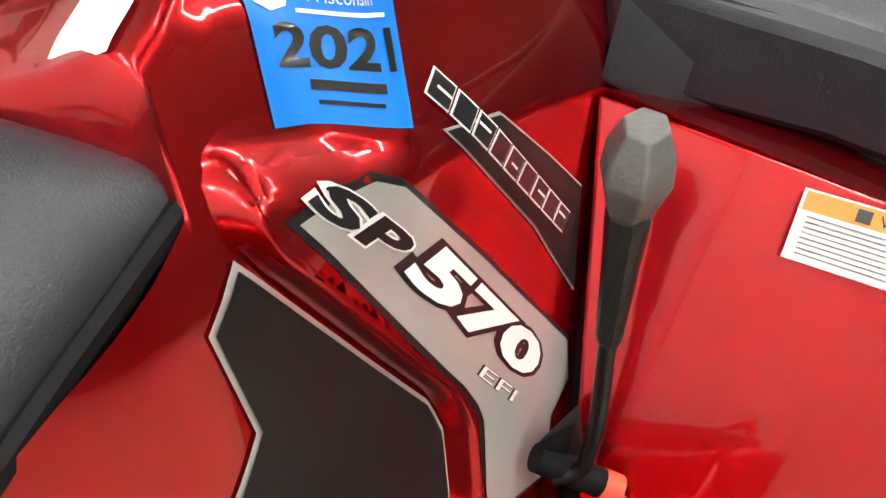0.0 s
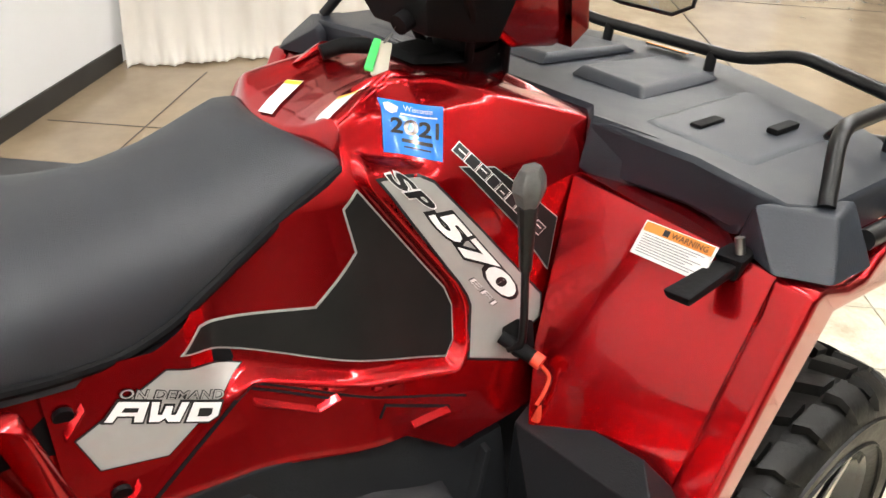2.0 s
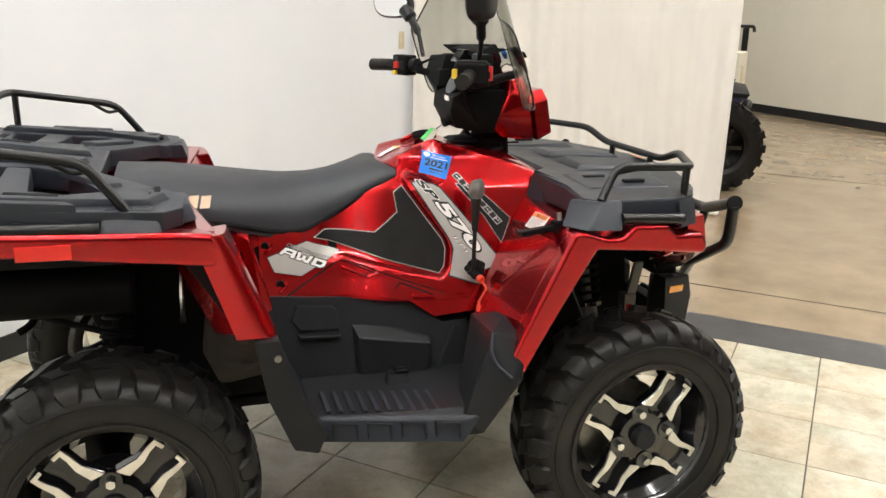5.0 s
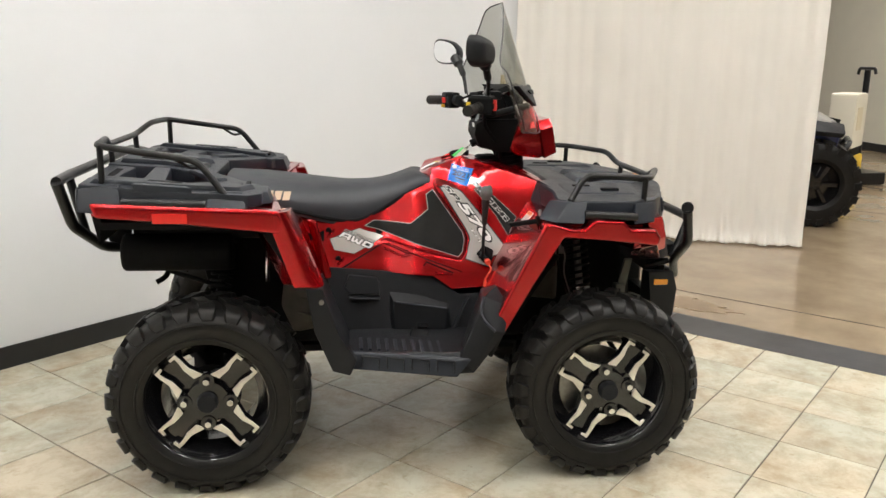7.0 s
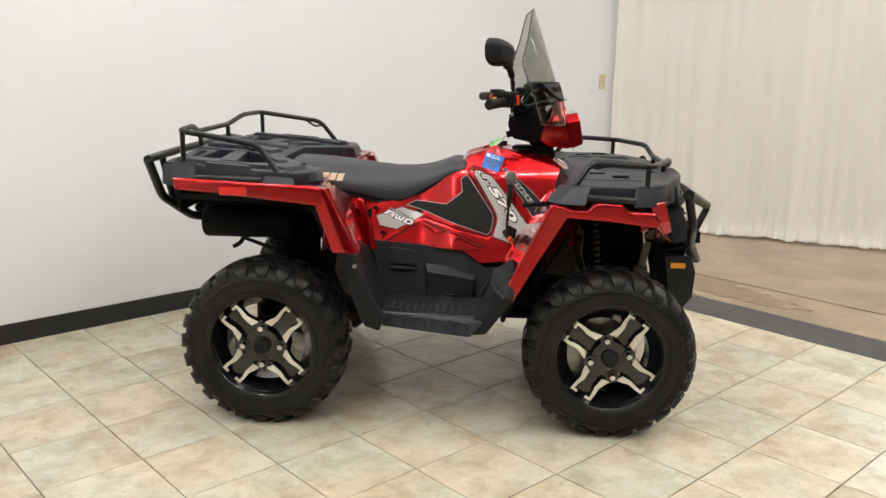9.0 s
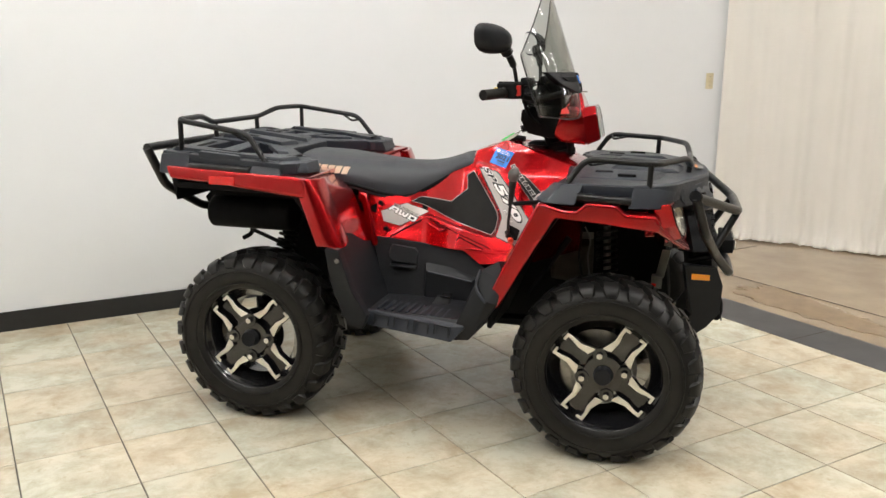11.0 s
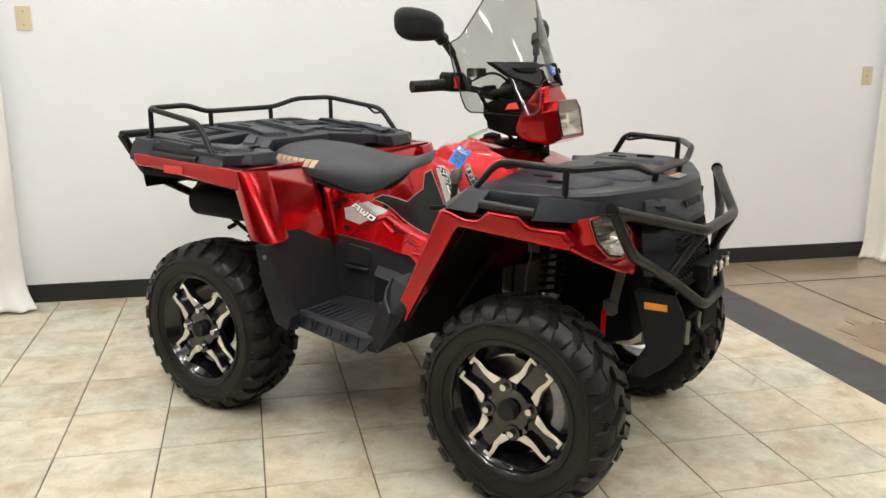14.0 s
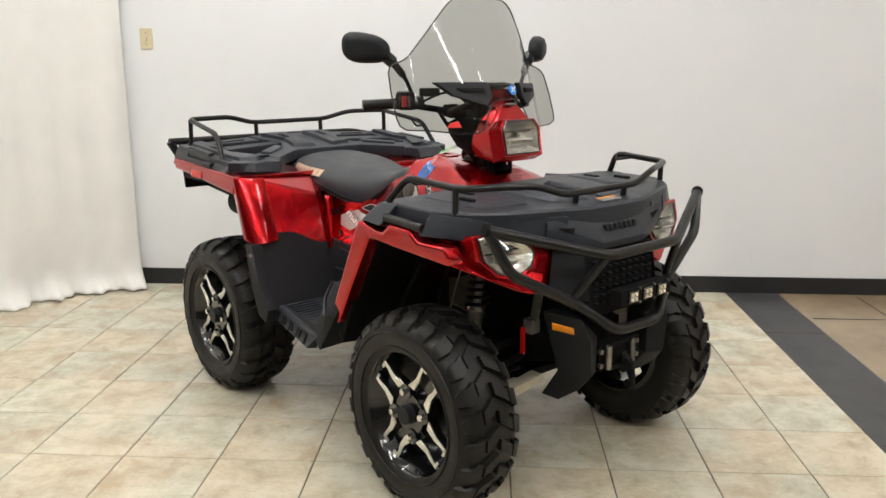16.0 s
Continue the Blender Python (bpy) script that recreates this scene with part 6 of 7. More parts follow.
for k in range(3):
    y = -0.045 + 0.070 * k
    c = part("lamp_cell", bevelled(box(bmesh.new(), 1.040, 1.051, y - 0.023, y + 0.023, 0.645, 0.683), 0.003), M_GLOSS, bar_led)
    part("reflector", box(bmesh.new(), 1.050, 1.0525, y - 0.018, y + 0.018, 0.649, 0.679), M_CHROME, c)
    for dy, dz in ((-0.009, 0.657), (0.009, 0.657), (-0.009, 0.671), (0.009, 0.671)):
        part("bulb", cyl(bmesh.new(), (1.0535, y + dy, dz), (1, 0, 0), 0.005, 0.003, 10), M_BONE, c)
    for z in (0.640, 0.688):
        part("bolt", cyl(bmesh.new(), (1.046, y + 0.035, z - 0.003 if z > 0.66 else z + 0.003), (1, 0, 0), 0.004, 0.008, 8), M_STEEL, bar_led)
both("skid_cheek", hull([(0.876, -0.254, 0.622), (0.908, -0.230, 0.508), (0.914, -0.217, 0.425), (1.012, -0.180, 0.430), (1.016, -0.190, 0.540), (0.990, -0.205, 0.612), (0.87, -0.20, 0.62), (0.90, -0.13, 0.60), (0.90, -0.125, 0.425), (0.985, -0.125, 0.54), (0.985, -0.125, 0.43)], 0.006, 2), M_PLASTIC, bike, "black plastic cheek beside the winch")
both("skid_foot", hull([(0.912, -0.219, 0.437), (1.012, -0.180, 0.435), (0.972, -0.187, 0.384), (0.908, -0.206, 0.337), (0.858, -0.227, 0.347), (0.870, -0.222, 0.360), (0.89, -0.125, 0.43), (0.98, -0.125, 0.43), (0.90, -0.125, 0.335), (0.845, -0.13, 0.345)], 0.005), M_PLASTIC, bike)
both("side_marker", sheet([(0.905, -0.2415, 0.590), (0.968, -0.2165, 0.583), (0.905, -0.2385, 0.567), (0.968, -0.2125, 0.561)], 0.014, (0.35, -0.93, 0.1), 0.003), M_AMBER, bike, "amber side marker lens")
winch = part("winch", hull([(0.975, -0.10, 0.50), (0.975, 0.10, 0.50), (0.975, -0.10, 0.42), (0.975, 0.10, 0.42), (0.93, -0.1, 0.5), (0.93, 0.1, 0.5), (0.93, -0.1, 0.42), (0.93, 0.1, 0.42)], 0.005), M_INNER, bike, "winch with a roller fairlead and hook")
for y in (-0.07, 0.045):
    part("roller", pipe([(0.988, y, 0.425), (0.988, y, 0.50)], 0.0105, 14, 0), M_STEEL, winch, "steel roller")
for z in (0.425, 0.50):
    part("roller", pipe([(0.985, -0.06, z), (0.985, 0.04, z)], 0.008, 12, 0), M_INNER, winch)
for y in (-0.10, 0.075):
    for z in (0.44, 0.485):
        part("bolt", cyl(bmesh.new(), (0.98, y, z), (1, 0, 0), 0.008, 0.014, 8), M_STEEL, winch)
part("hook", pipe([(0.99, -0.01, 0.46), (1.02, 0.0, 0.44), (1.025, 0.005, 0.39), (1.015, 0.005, 0.36), (1.0, 0.0, 0.375)], [0.011, 0.010, 0.010, 0.011, 0.007], 10, 0.015), M_INNER, winch, "black hook")
part("strap", hull([(0.995, -0.02, 0.47), (0.995, 0.02, 0.47), (1.02, -0.015, 0.40), (1.02, 0.02, 0.40), (1.0, -0.02, 0.47), (1.03, 0.0, 0.35), (1.035, 0.01, 0.355)], 0.003), M_INNER, winch)

# rear end
rb = part("rear_bumper", pipe([(-1.038, -0.560, 0.992), (-1.052, -0.40, 0.990), (-1.052, 0.40, 0.985), (-1.030, 0.520, 0.960)], 0.0155, 14, 0.06), M_TUBE, bike, "black tubular rear bumper")
for s in (-1, 1):
    part("upright", pipe([(-1.038, -0.560, 0.992) if s < 0 else (-1.030, 0.520, 0.960), (-1.028, s * 0.475, 0.845), (-0.995, s * 0.283, 0.737), (-0.90, s * 0.22, 0.72)], 0.0165, 14, 0.03), M_TUBE, rb)
    part("upright", pipe([(-1.052, s * 0.40, 0.985), (-1.012, s * 0.40, 0.80)], 0.013, 12, 0), M_TUBE, rb)
    part("bracket", hull([(-0.99, s * 0.27, 0.77), (-0.92, s * 0.26, 0.84), (-0.92, s * 0.26, 0.72), (-0.98, s * 0.24, 0.72), (-0.92, s * 0.22, 0.84), (-0.92, s * 0.22, 0.72)], 0.004), M_INNER, rb)
bm = bmesh.new()
cyl(bm, (-0.755, -0.30, 0.722), (1, 0, 0), 0.062, 0.35, 28)
muffler = part("muffler", bevelled(bm, 0.012, 3), M_INNER, bike, "black exhaust silencer")
part("hitch", pipe([(-0.80, -0.20, 0.66), (-0.82, -0.22, 0.615), (-0.85, -0.23, 0.60)], 0.009, 10, 0.02), M_INNER, bike)
part("hitch_bracket", pipe([(-0.80, -0.25, 0.645), (-0.62, -0.30, 0.60)], 0.008, 10, 0), M_INNER, bike)

# frame, engine, drive and suspension in the shade
frame_ob = part("frame", hull([(-0.62, -0.20, 0.36), (0.60, -0.17, 0.36), (-0.62, 0.20, 0.36), (0.60, 0.17, 0.36), (-0.75, -0.19, 0.80), (-0.75, 0.19, 0.80), (0.42, -0.19, 0.66), (0.42, 0.19, 0.66), (0.80, -0.13, 0.78), (0.80, 0.13, 0.78), (0.84, -0.13, 0.42), (0.84, 0.13, 0.42)], 0.02), M_INNER, bike, "black frame and engine block")
part("skid_plate", bevelled(box(bmesh.new(), -0.55, 0.70, -0.17, 0.17, 0.315, 0.345), 0.01), M_INNER, frame_ob)
both("wheel_liner", prism([(0.30, 0.56), (0.47, 0.815), (0.75, 0.80), (0.75, 0.83), (0.43, 0.85), (0.27, 0.56)], "y", -0.53, -0.20, 0.005), M_INNER, bike)
both("wheel_liner", sheet([(0.268, -0.575, 0.505), (0.262, -0.25, 0.50), (0.44, -0.56, 0.83), (0.44, -0.25, 0.83), (0.255, -0.55, 0.42), (0.255, -0.25, 0.40)], 0.015, (0.85, 0, -0.4), 0.004), M_INNER, bike)
both("wheel_liner", prism([(-0.93, 0.872), (-0.45, 0.872), (-0.34, 0.67), (-0.355, 0.665), (-0.47, 0.845), (-0.93, 0.848)], "y", -0.55, -0.2, 0.005), M_INNER, bike)
for s in (-1, 1):
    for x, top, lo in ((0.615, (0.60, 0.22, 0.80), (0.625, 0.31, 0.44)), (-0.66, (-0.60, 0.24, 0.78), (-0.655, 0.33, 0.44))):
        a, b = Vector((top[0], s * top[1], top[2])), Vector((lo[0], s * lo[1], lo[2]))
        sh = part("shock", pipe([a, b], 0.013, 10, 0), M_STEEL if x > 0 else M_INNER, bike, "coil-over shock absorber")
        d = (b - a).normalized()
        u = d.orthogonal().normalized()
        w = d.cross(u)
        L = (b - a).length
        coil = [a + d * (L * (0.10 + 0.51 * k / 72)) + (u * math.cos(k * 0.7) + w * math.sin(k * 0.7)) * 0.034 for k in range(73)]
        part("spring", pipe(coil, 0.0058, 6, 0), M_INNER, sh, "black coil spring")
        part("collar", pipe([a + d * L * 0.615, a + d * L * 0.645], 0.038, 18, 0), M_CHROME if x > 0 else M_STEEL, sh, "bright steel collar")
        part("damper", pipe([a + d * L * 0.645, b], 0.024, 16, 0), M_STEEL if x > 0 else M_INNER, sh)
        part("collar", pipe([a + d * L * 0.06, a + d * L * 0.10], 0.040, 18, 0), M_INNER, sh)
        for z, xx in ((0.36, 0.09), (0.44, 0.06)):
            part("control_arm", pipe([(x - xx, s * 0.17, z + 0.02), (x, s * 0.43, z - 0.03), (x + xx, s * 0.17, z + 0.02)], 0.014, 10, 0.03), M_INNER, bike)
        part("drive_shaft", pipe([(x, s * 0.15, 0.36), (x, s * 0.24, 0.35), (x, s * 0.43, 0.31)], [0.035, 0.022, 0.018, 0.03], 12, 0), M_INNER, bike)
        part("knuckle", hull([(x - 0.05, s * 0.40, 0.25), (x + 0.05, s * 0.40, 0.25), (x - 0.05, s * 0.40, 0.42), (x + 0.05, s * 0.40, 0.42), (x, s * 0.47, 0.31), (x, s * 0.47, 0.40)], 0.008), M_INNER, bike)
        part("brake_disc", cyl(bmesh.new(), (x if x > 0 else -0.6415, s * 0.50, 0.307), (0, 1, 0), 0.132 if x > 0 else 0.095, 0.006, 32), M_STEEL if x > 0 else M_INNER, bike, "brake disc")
    part("tie_rod", pipe([(0.72, s * 0.12, 0.43), (0.72, s * 0.42, 0.37)], 0.010, 8, 0), M_INNER, bike)
    part("bumper_stay", hull([(x + a, s * 0.20 + b, z) for x, z in ((0.815, 0.66), (0.795, 0.555)) for a in (-0.015, 0.015) for b in (-0.006, 0.006)], 0.003), M_OLIVE, bike, "flat grey steel stay")
    part("box_bracket", bevelled(box(bmesh.new(), 0.768, 0.805, s * 0.20 - 0.02, s * 0.20 + 0.02, 0.520, 0.566), 0.004), M_OLIVE, bike)
    part("arm_guard", hull([(0.70, s * 0.10, 0.345), (0.75, s * 0.10, 0.345), (0.66, s * 0.28, 0.315), (0.73, s * 0.28, 0.315), (0.70, s * 0.10, 0.315), (0.75, s * 0.10, 0.318), (0.73, s * 0.28, 0.275), (0.67, s * 0.28, 0.280)], 0.004), M_BONE, bike, "bone plastic arm guard")
    part("hose", pipe([(0.53, s * 0.26, 0.80), (0.515, s * 0.33, 0.66), (0.56, s * 0.42, 0.52)], 0.004, 6, 0.05), M_INNER, bike)
    part("inner_brace", pipe([(0.492, s * 0.40, 0.725), (0.466, s * 0.40, 0.682), (0.460, s * 0.40, 0.672), (0.358, s * 0.40, 0.515)], [0.012, 0.012, 0.008, 0.008], 10, 0), M_INNER, bike, "dark shaft with a thicker upper end")
part("damper_rod", pipe([(-0.475, -0.22, 0.78), (-0.480, -0.24, 0.60)], 0.008, 8, 0), M_CHROME, bike, "bright damper rod")
part("gear_case", hull([(-0.42, -0.19, 0.66), (-0.24, -0.19, 0.64), (-0.44, -0.21, 0.50), (-0.22, -0.22, 0.44), (-0.40, -0.20, 0.40), (-0.30, -0.27, 0.55), (-0.30, -0.26, 0.48), (-0.40, -0.1, 0.66), (-0.25, -0.1, 0.40)], 0.012, 3), M_CAST, bike, "dusty cast gear case")
for z in (0.60, 0.545, 0.49):
    part("case_rib", hull([(-0.41, -0.205, z), (-0.26, -0.240, z - 0.01), (-0.41, -0.205, z - 0.008), (-0.26, -0.240, z - 0.018), (-0.34, -0.262, z - 0.004), (-0.34, -0.262, z - 0.012), (-0.34, -0.2, z)], 0.002), M_CAST, bike)
part("oil_cooler", hull([(0.40, -0.19, 0.66), (0.56, -0.18, 0.68), (0.40, -0.19, 0.52), (0.56, -0.18, 0.50), (0.42, -0.225, 0.64), (0.54, -0.215, 0.66), (0.42, -0.225, 0.54), (0.54, -0.215, 0.52), (0.45, -0.1, 0.6)], 0.01, 2), M_CAST, bike, "dusty grey casting")
part("spring_label", box(bmesh.new(), 0.770, 0.785, -0.232, -0.226, 0.455, 0.54), M_REFLECT, bike, "narrow red strip")
part("cable", pipe([(0.53, -0.27, 0.74), (0.555, -0.285, 0.70), (0.545, -0.30, 0.64), (0.57, -0.36, 0.54)], 0.003, 6, 0.04), M_GREY, bike, "thin grey cable")
part("side_label", bevelled(box(bmesh.new(), 0.50, 0.56, -0.245, -0.238, 0.69, 0.715), 0.002), M_GREY, bike)

# wheels
R_RIM, R_TYRE, HUB_Z = 0.186, 0.317, 0.307


def make_wheel(half, turn):
    """A wheel about the origin with its outer face towards -y."""
    bm = bmesh.new()
    lathe(bm, [(0.192, -half + 0.012), (0.186, -half + 0.020), (0.182, -half + 0.034), (0.168, -half + 0.050), (0.160, -half + 0.075), (0.158, half - 0.03), (0.186, half - 0.012), (0.192, half - 0.012), (0.176, half - 0.006), (0.150, half - 0.03), (0.150, -half + 0.078), (0.174, -half + 0.040)], 56, closed=True)
    wheel = part("wheel", bm, M_GLOSS, bike, "gloss black alloy wheel with machined spokes", 30)
    face = -half + 0.030
    hubbm = bmesh.new()
    cyl(hubbm, (0, face + 0.022, 0), (0, 1, 0), 0.066, 0.05, 28)
    part("hub", bevelled(hubbm, 0.004), M_GLOSS, wheel)
    cap = bmesh.new()
    cyl(cap, (0, face - 0.012, 0), (0, -1, 0), 0.034, 0.030, 24, 0.028)
    part("hub_cap", bevelled(cap, 0.003), M_PLASTIC, wheel, "black centre cap")
    EDGE = [(0.070, 0.056), (0.118, 0.041), (0.150, 0.044), (0.175, 0.044), (0.176, 0.018), (0.167, 0.018), (0.166, 0.033), (0.148, 0.032), (0.120, 0.025), (0.081, 0.027)]
    for k in range(4):
        m = pose(0, 0, 0, 0, 45 + 90 * k + turn, 0)
        web = hull([(u, face + d, v) for u, v in ((0.050, -0.030), (0.050, 0.030), (0.100, -0.030), (0.100, 0.030), (0.172, -0.038), (0.172, 0.038)) for d in (0.022, 0.032)], 0.003)
        bmesh.ops.transform(web, matrix=m, verts=web.verts)
        spoke = part("spoke", web, M_GLOSS, wheel)
        for s in (-1, 1):
            leg = prism([(u, s * v) for u, v in grown(EDGE, 0.0012)], "y", face + 0.030, face + 0.001, 0.002, 1)
            e = prism([(u, s * v) for u, v in EDGE], "y", face + 0.001, face - 0.0030, 0.0008, 1)
            for body, name, mt, label in ((leg, "spoke_leg", M_GLOSS, "gloss black spoke leg"), (e, "spoke_edge", M_ALU, "machined silver spoke edge")):
                bmesh.ops.transform(body, matrix=m, verts=body.verts)
                part(name, body, mt, spoke, label)
        a = radians(90 * k + turn)
        c = (0.070 * math.cos(a), 0, -0.070 * math.sin(a))
        boss = cyl(bmesh.new(), (c[0], face + 0.004, c[2]), (0, 1, 0), 0.024, 0.024, 18)
        part("lug_seat", bevelled(boss, 0.003), M_GLOSS, wheel)
        part("lug_nut", bevelled(cyl(bmesh.new(), (c[0], face - 0.014, c[2]), (0, -1, 0), 0.0110, 0.016, 6), 0.002), M_CHROME, wheel, "chrome lug nut")
    bm = bmesh.new()
    prof = [(0.186, -half + 0.022), (0.192, -half + 0.012), (0.203, -half + 0.005), (0.218, -half), (0.242, -half - 0.004), (0.262, -half - 0.001), (0.277, -half + 0.006), (0.288, -half + 0.018), (0.295, -half + 0.034), (0.299, -half + 0.055), (0.301, 0.0)]
    prof = prof + [(r, -h) for r, h in reversed(prof[:-1])]
    lathe(bm, prof, 72, closed=True)
    for r0, h0 in ((0.213, -half - 0.001), (0.258, -half - 0.003)):
        lathe(bm, [(r0 - 0.003, h0 + 0.002), (r0 - 0.0015, h0 - 0.003), (r0 + 0.0015, h0 - 0.003), (r0 + 0.003, h0 + 0.002)], 72)
    lugs = 24
    for k in range(lugs):
        for s in (-1, 1):
            a0 = 2 * math.pi * (k + (0.5 if s > 0 else 0)) / lugs
            for h_in, h_out, sk0, sk1, wide in ((0.004, 0.050, 0.10, 0.0, 0.0175), (0.057, 0.0, 0.0, -0.040, 0.0245)):
                # each block: along the tread from the middle to the shoulder, the outer ones folding down the sidewall
                if h_out:
                    run = [(R_TYRE, h_in, sk0), (R_TYRE, (h_in + h_out) / 2, (sk0 + sk1) / 2), (R_TYRE - 0.001, h_out, sk1)]
                else:
                    run = [(R_TYRE - 0.002, h_in, sk0), (R_TYRE - 0.008, half - 0.028, sk1), (0.3015, half - 0.013, sk1), (0.290, half - 0.004, sk1 - 0.004), (0.274, half + 0.001, sk1 - 0.010)]
                vt, vb = [], []
                for r, h, sk in run:
                    row, low = [], []
                    for w in (-wide, wide):
                        a = a0 + sk + w / R_TYRE * (0.62 if r < 0.28 else 0.86 if r < 0.295 else 1)
                        row.append(bm.verts.new((r * math.cos(a), s * h, r * math.sin(a))))
                        a = a0 + sk + w * 1.15 / R_TYRE
                        rb_ = min(r - 0.010, 0.298) if r > 0.28 else r - 0.004
                        hb = h if r > 0.3 else h - 0.012
                        low.append(bm.verts.new((rb_ * math.cos(a), s * hb, rb_ * math.sin(a))))
                    vt.append(row)
                    vb.append(low)
                for i in range(len(run) - 1):
                    bm.faces.new((vt[i][0], vt[i][1], vt[i + 1][1], vt[i + 1][0]))
                    bm.faces.new((vt[i][0], vt[i + 1][0], vb[i + 1][0], vb[i][0]))
                    bm.faces.new((vt[i][1], vb[i][1], vb[i + 1][1], vt[i + 1][1]))
                bm.faces.new((vt[0][0], vb[0][0], vb[0][1], vt[0][1]))
                bm.faces.new((vt[-1][0], vt[-1][1], vb[-1][1], vb[-1][0]))
    bmesh.ops.recalc_face_normals(bm, faces=bm.faces)
    for v in bm.verts:
        if v.co.z < -HUB_Z + 0.001:
            v.co.z = -HUB_Z + 0.001
    part("tyre", bm, M_RUBBER, wheel, "black knobbly all-terrain tyre", 35)
    return wheel


for x, half, y, turn in ((0.6415, 0.103, -0.497, -11), (-0.6415, 0.115, -0.485, 0)):
    w = make_wheel(half, turn)
    w.matrix_basis = pose(x, y, HUB_Z)
    copy_thing(w, pose(x, -y, HUB_Z, 0, 0, 180))


# ---- beyond the curtain ----
utv = thing("side_by_side", "blue and black side-by-side vehicle behind the curtain", "vehicle", "", ROOM @ pose(6.99, -0.16, 0, 0, 0, -76))
def far_wheel(x, y, turned):
    bm = bmesh.new()
    lathe(bm, [(0.19, -0.10), (0.22, -0.125), (0.30, -0.13), (0.345, -0.105), (0.352, 0.0), (0.345, 0.105), (0.30, 0.13), (0.22, 0.125), (0.19, 0.10)], 48, closed=True)
    w = part("wheel", bm, M_RUBBER, utv, "large knobbly black tyre on a dark rim", 35)
    bm = bmesh.new()
    for k in range(18):
        for s in (-1, 1):
            a = 2 * math.pi * (k + (0.5 if s > 0 else 0)) / 18
            m = pose(0, 0, 0, 0, -math.degrees(a)) @ pose(0.355, s * 0.068, 0, 0, 0, s * 12)
            box(bm, -0.02, 0.014, -0.056, 0.056, -0.032, 0.032, m)
            m = pose(0, 0, 0, 0, -math.degrees(a)) @ pose(0.325, s * 0.125, 0)
            box(bm, -0.03, 0.02, -0.012, 0.012, -0.028, 0.028, m)
    tagged(part("tread", bm, M_RUBBER, w, "rubber tread blocks", 35), kind="stuff")
    part("rim", lathe(bmesh.new(), [(0.195, -0.10), (0.18, -0.08), (0.17, 0.0), (0.06, -0.02), (0.05, -0.06), (0.001, -0.06)], 32), M_GLOSS, w)
    for k in range(6):
        a = math.pi / 3 * k
        part("spoke", hull([(r * math.cos(a + d), h, r * math.sin(a + d)) for r, d in ((0.05, 0.3), (0.05, -0.3), (0.175, 0.1), (0.175, -0.1)) for h in (-0.085, -0.06)], 0.004), M_GLOSS, w)
    w.matrix_basis = pose(x, y, 0.362, 0, 0, turned)
    return w


M_BLUEPAINT = mat("dark_blue_paint", (0.02, 0.035, 0.13), 0.3, coat=0.8, vary=0.1)
far_wheel(0.40, -0.55, 14)
far_wheel(0.40, 0.55, 194)
far_wheel(-1.50, -0.55, 0)
far_wheel(-1.50, 0.55, 180)
part("body", hull([(0.55, -0.34, 0.55), (0.55, 0.34, 0.55), (0.58, -0.34, 0.80), (0.58, 0.34, 0.80), (0.2, -0.45, 0.98), (0.2, 0.45, 0.98), (-2.1, -0.6, 0.45), (-2.1, 0.6, 0.45), (-2.1, 0.6, 1.0), (-2.1, -0.6, 1.0), (0.0, 0.4, 0.42), (0.0, -0.4, 0.42)], 0.03), M_BLUEPAINT, utv, "dark blue body panel")
part("hood", hull([(0.56, -0.36, 0.84), (0.56, 0.36, 0.84), (0.1, -0.46, 1.08), (0.1, 0.46, 1.08), (0.1, -0.5, 0.98), (0.1, 0.5, 0.98), (0.55, -0.36, 0.80), (0.55, 0.36, 0.80)], 0.03), M_SILVER, utv, "silver hood")
part("front_bumper", pipe([(0.55, -0.36, 0.50), (0.66, -0.30, 0.70), (0.66, 0.30, 0.70), (0.55, 0.36, 0.50)], 0.022, 10, 0.08), M_TUBE, utv)
for s in (-1, 1):
    part("roll_cage", pipe([(0.0, 0.5 * s, 1.0), (-0.5, 0.5 * s, 1.85), (-1.7, 0.5 * s, 1.85), (-2.0, 0.5 * s, 1.0)], 0.024, 10, 0.12), M_TUBE, utv)
    part("fender", hull([(0.60, s * 0.64, 0.80), (-0.05, s * 0.68, 0.84), (0.60, s * 0.32, 0.86), (-0.05, s * 0.35, 0.98), (0.58, s * 0.62, 0.76), (0.0, s * 0.66, 0.79)], 0.012), M_PLASTIC, utv)
    part("arm", pipe([(0.42, s * 0.15, 0.42), (0.40, s * 0.45, 0.36)], 0.02, 8, 0), M_BLUEPAINT, utv)

# pallet truck and a cream machine beside the far wall
jack = thing("pump_trolley", "tall black handle of a floor trolley by the far wall", "trolley", "", ROOM @ pose(9.7, -0.44, 0, 0, 0, 48))
part("mast", pipe([(0, 0, 0.08), (0.02, 0, 1.30)], 0.035, 10, 0), M_TUBE, jack)
part("handle", pipe([(-0.12, 0, 1.26), (-0.10, 0, 1.32), (0.16, 0, 1.32), (0.18, 0, 1.25)], 0.018, 8, 0.03), M_TUBE, jack)
part("base", bevelled(box(bmesh.new(), -0.2, 0.25, -0.25, 0.25, 0.0, 0.14), 0.02), M_TUBE, jack)
cab = thing("floor_machine", "cream cabinet machine on a yellow base", "machine", "", ROOM @ pose(9.2, -0.36, 0, 0, 0, 0))
part("cabinet", bevelled(box(bmesh.new(), -0.25, 0.35, -0.14, 0.14, 0.45, 1.05), 0.03), M_CREAM, cab)
part("base", bevelled(box(bmesh.new(), -0.30, 0.40, -0.15, 0.15, 0.12, 0.36), 0.03), M_YELLOW, cab, "yellow base")
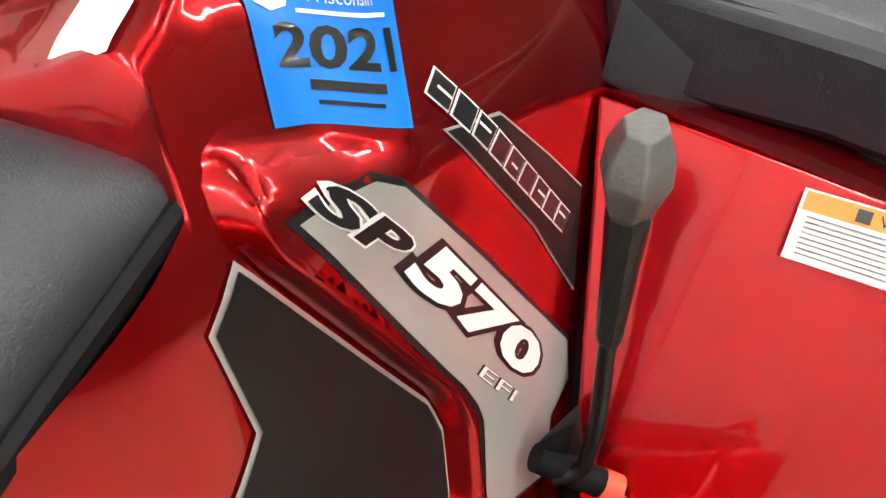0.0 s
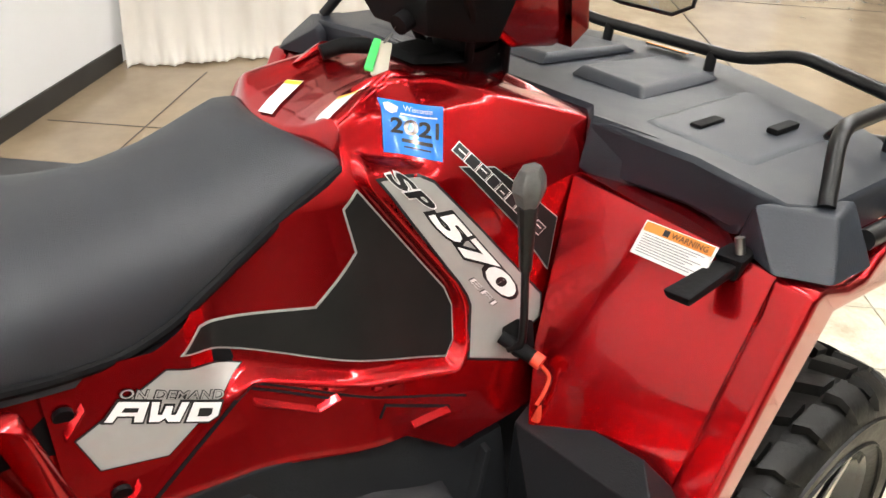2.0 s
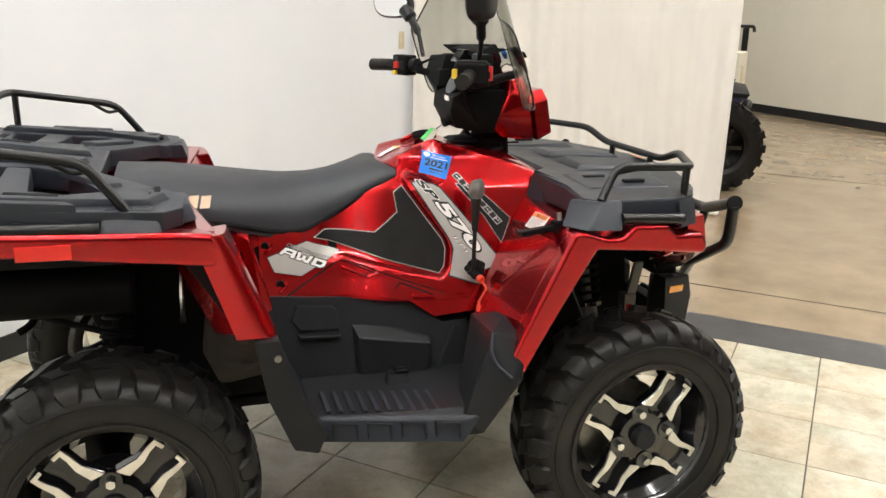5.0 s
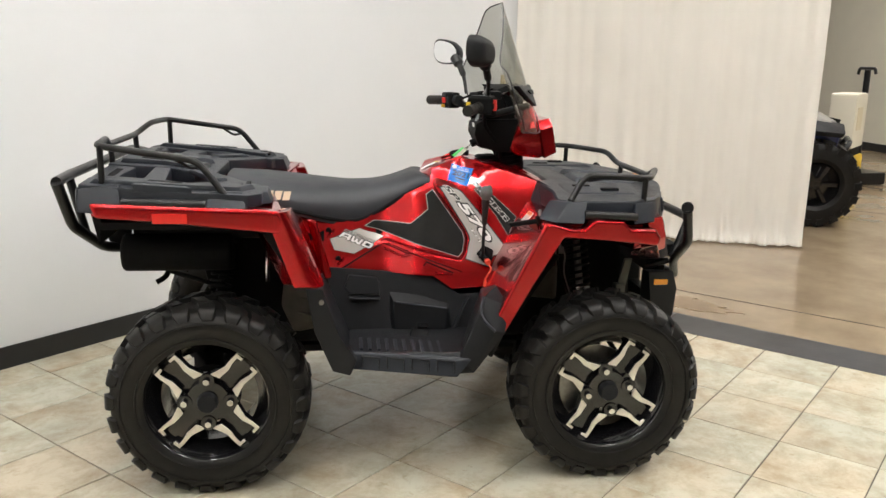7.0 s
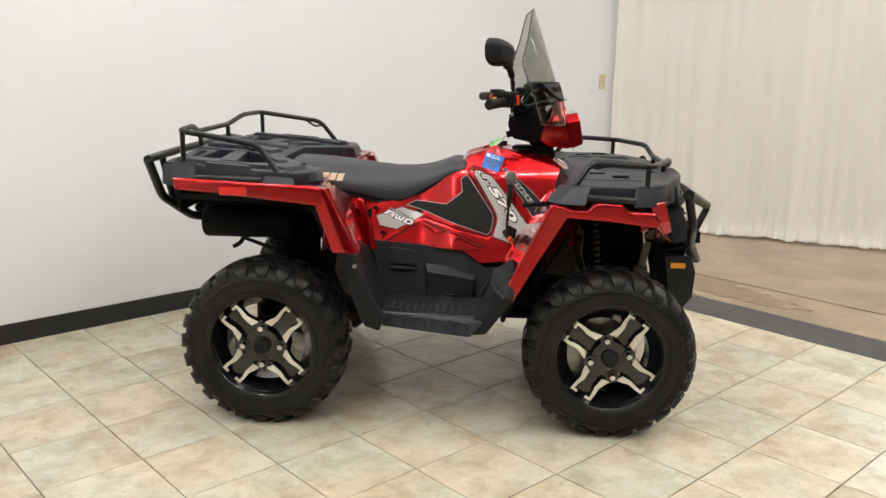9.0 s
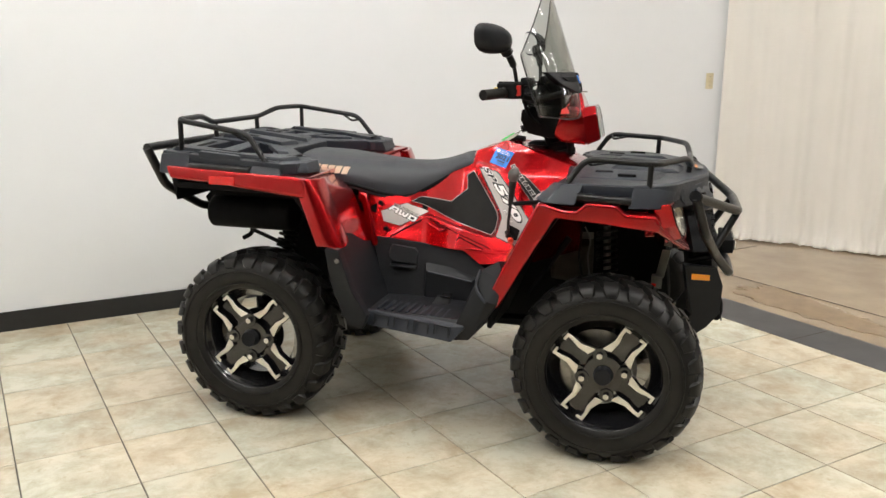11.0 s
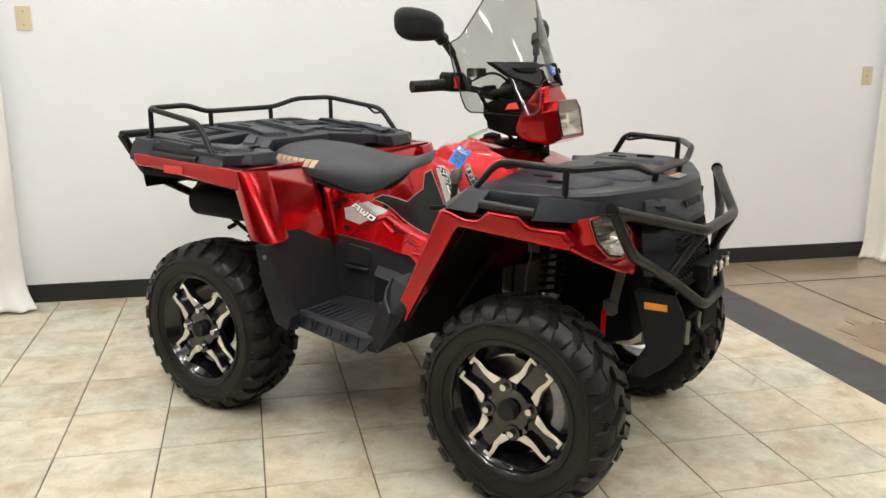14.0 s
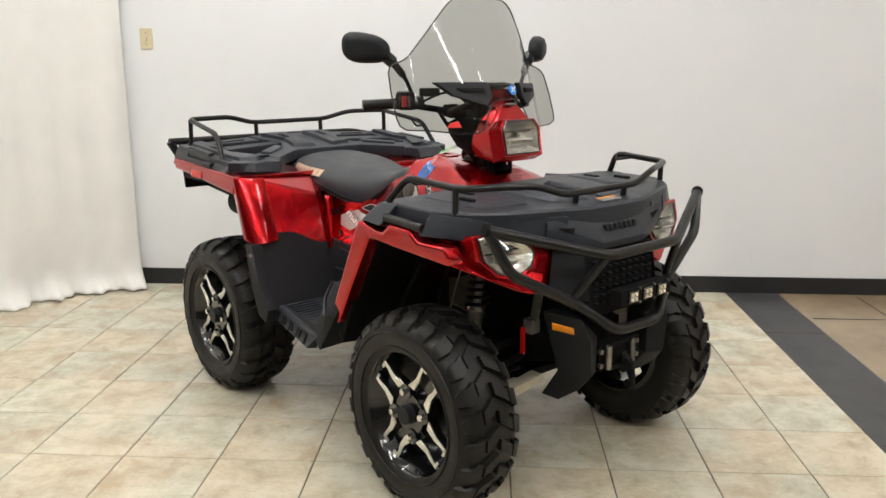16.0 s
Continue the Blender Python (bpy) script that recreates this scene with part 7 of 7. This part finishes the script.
part("skirt", bevelled(box(bmesh.new(), -0.28, 0.36, -0.13, 0.13, 0.0, 0.12), 0.01), M_INNER, cab)
part("gap", bevelled(box(bmesh.new(), -0.22, 0.32, -0.12, 0.12, 0.35, 0.46), 0.01), M_INNER, cab)
part("label", bevelled(box(bmesh.new(), -0.15, 0.1, -0.145, -0.1385, 0.65, 0.9), 0.002), M_PLATE, cab)

# ---- floor tiles: the near ones as single pieces ----
def tile_mesh(name, w, d):
    bm = bevelled(box(bmesh.new(), 0.002, w - 0.002, 0.002, d - 0.002, -0.010, 0.0), 0.0015, 1)
    finish(bm)
    me = bpy.data.meshes.new(name)
    bm.to_mesh(me)
    bm.free()
    me.materials.append(M_TILE)
    return me


WHOLE, CUT = tile_mesh("tile", TILE, TILE), tile_mesh("tile", TILE, WALL_Y - 3 * TILE)
for i in range(-5, 9):
    for j in range(-4, 17):
        cut = j == -4
        ob = new("tile", CUT if cut else WHOLE)
        ob.parent = floor
        ob.location = (i * TILE, -(j + 1) * TILE if not cut else 3 * TILE, 0)
        if i == 8:
            ob.scale = ((3.0 - 8 * TILE) / TILE, 1, 1)

# the tiles farther off, joined
verts, faces = [], []
for i in range(-20, 9):
    for j in range(-4, 36):
        if -5 <= i and j <= 16:
            continue
        x0, x1 = i * TILE + 0.002, min((i + 1) * TILE, 3.0) - 0.002
        y0, y1 = -(j + 1) * TILE + 0.002, -j * TILE - 0.002
        if j == -4:
            y0, y1 = 3 * TILE + 0.002, WALL_Y - 0.002
        n = len(verts)
        verts += [(x0, y0, 0), (x1, y0, 0), (x1, y1, 0), (x0, y1, 0), (x0, y0, -0.008), (x1, y0, -0.008), (x1, y1, -0.008), (x0, y1, -0.008)]
        faces += [(n, n + 1, n + 2, n + 3), (n, n + 4, n + 5, n + 1), (n + 1, n + 5, n + 6, n + 2), (n + 2, n + 6, n + 7, n + 3), (n + 3, n + 7, n + 4, n)]
me = bpy.data.meshes.new("floor_tiles")
me.from_pydata(verts, [], faces)
me.materials.append(M_TILE)
rest = new("floor_tiles", me)
rest.parent = floor
tagged(rest, "beige glazed floor tiles farther off", kind="stuff")
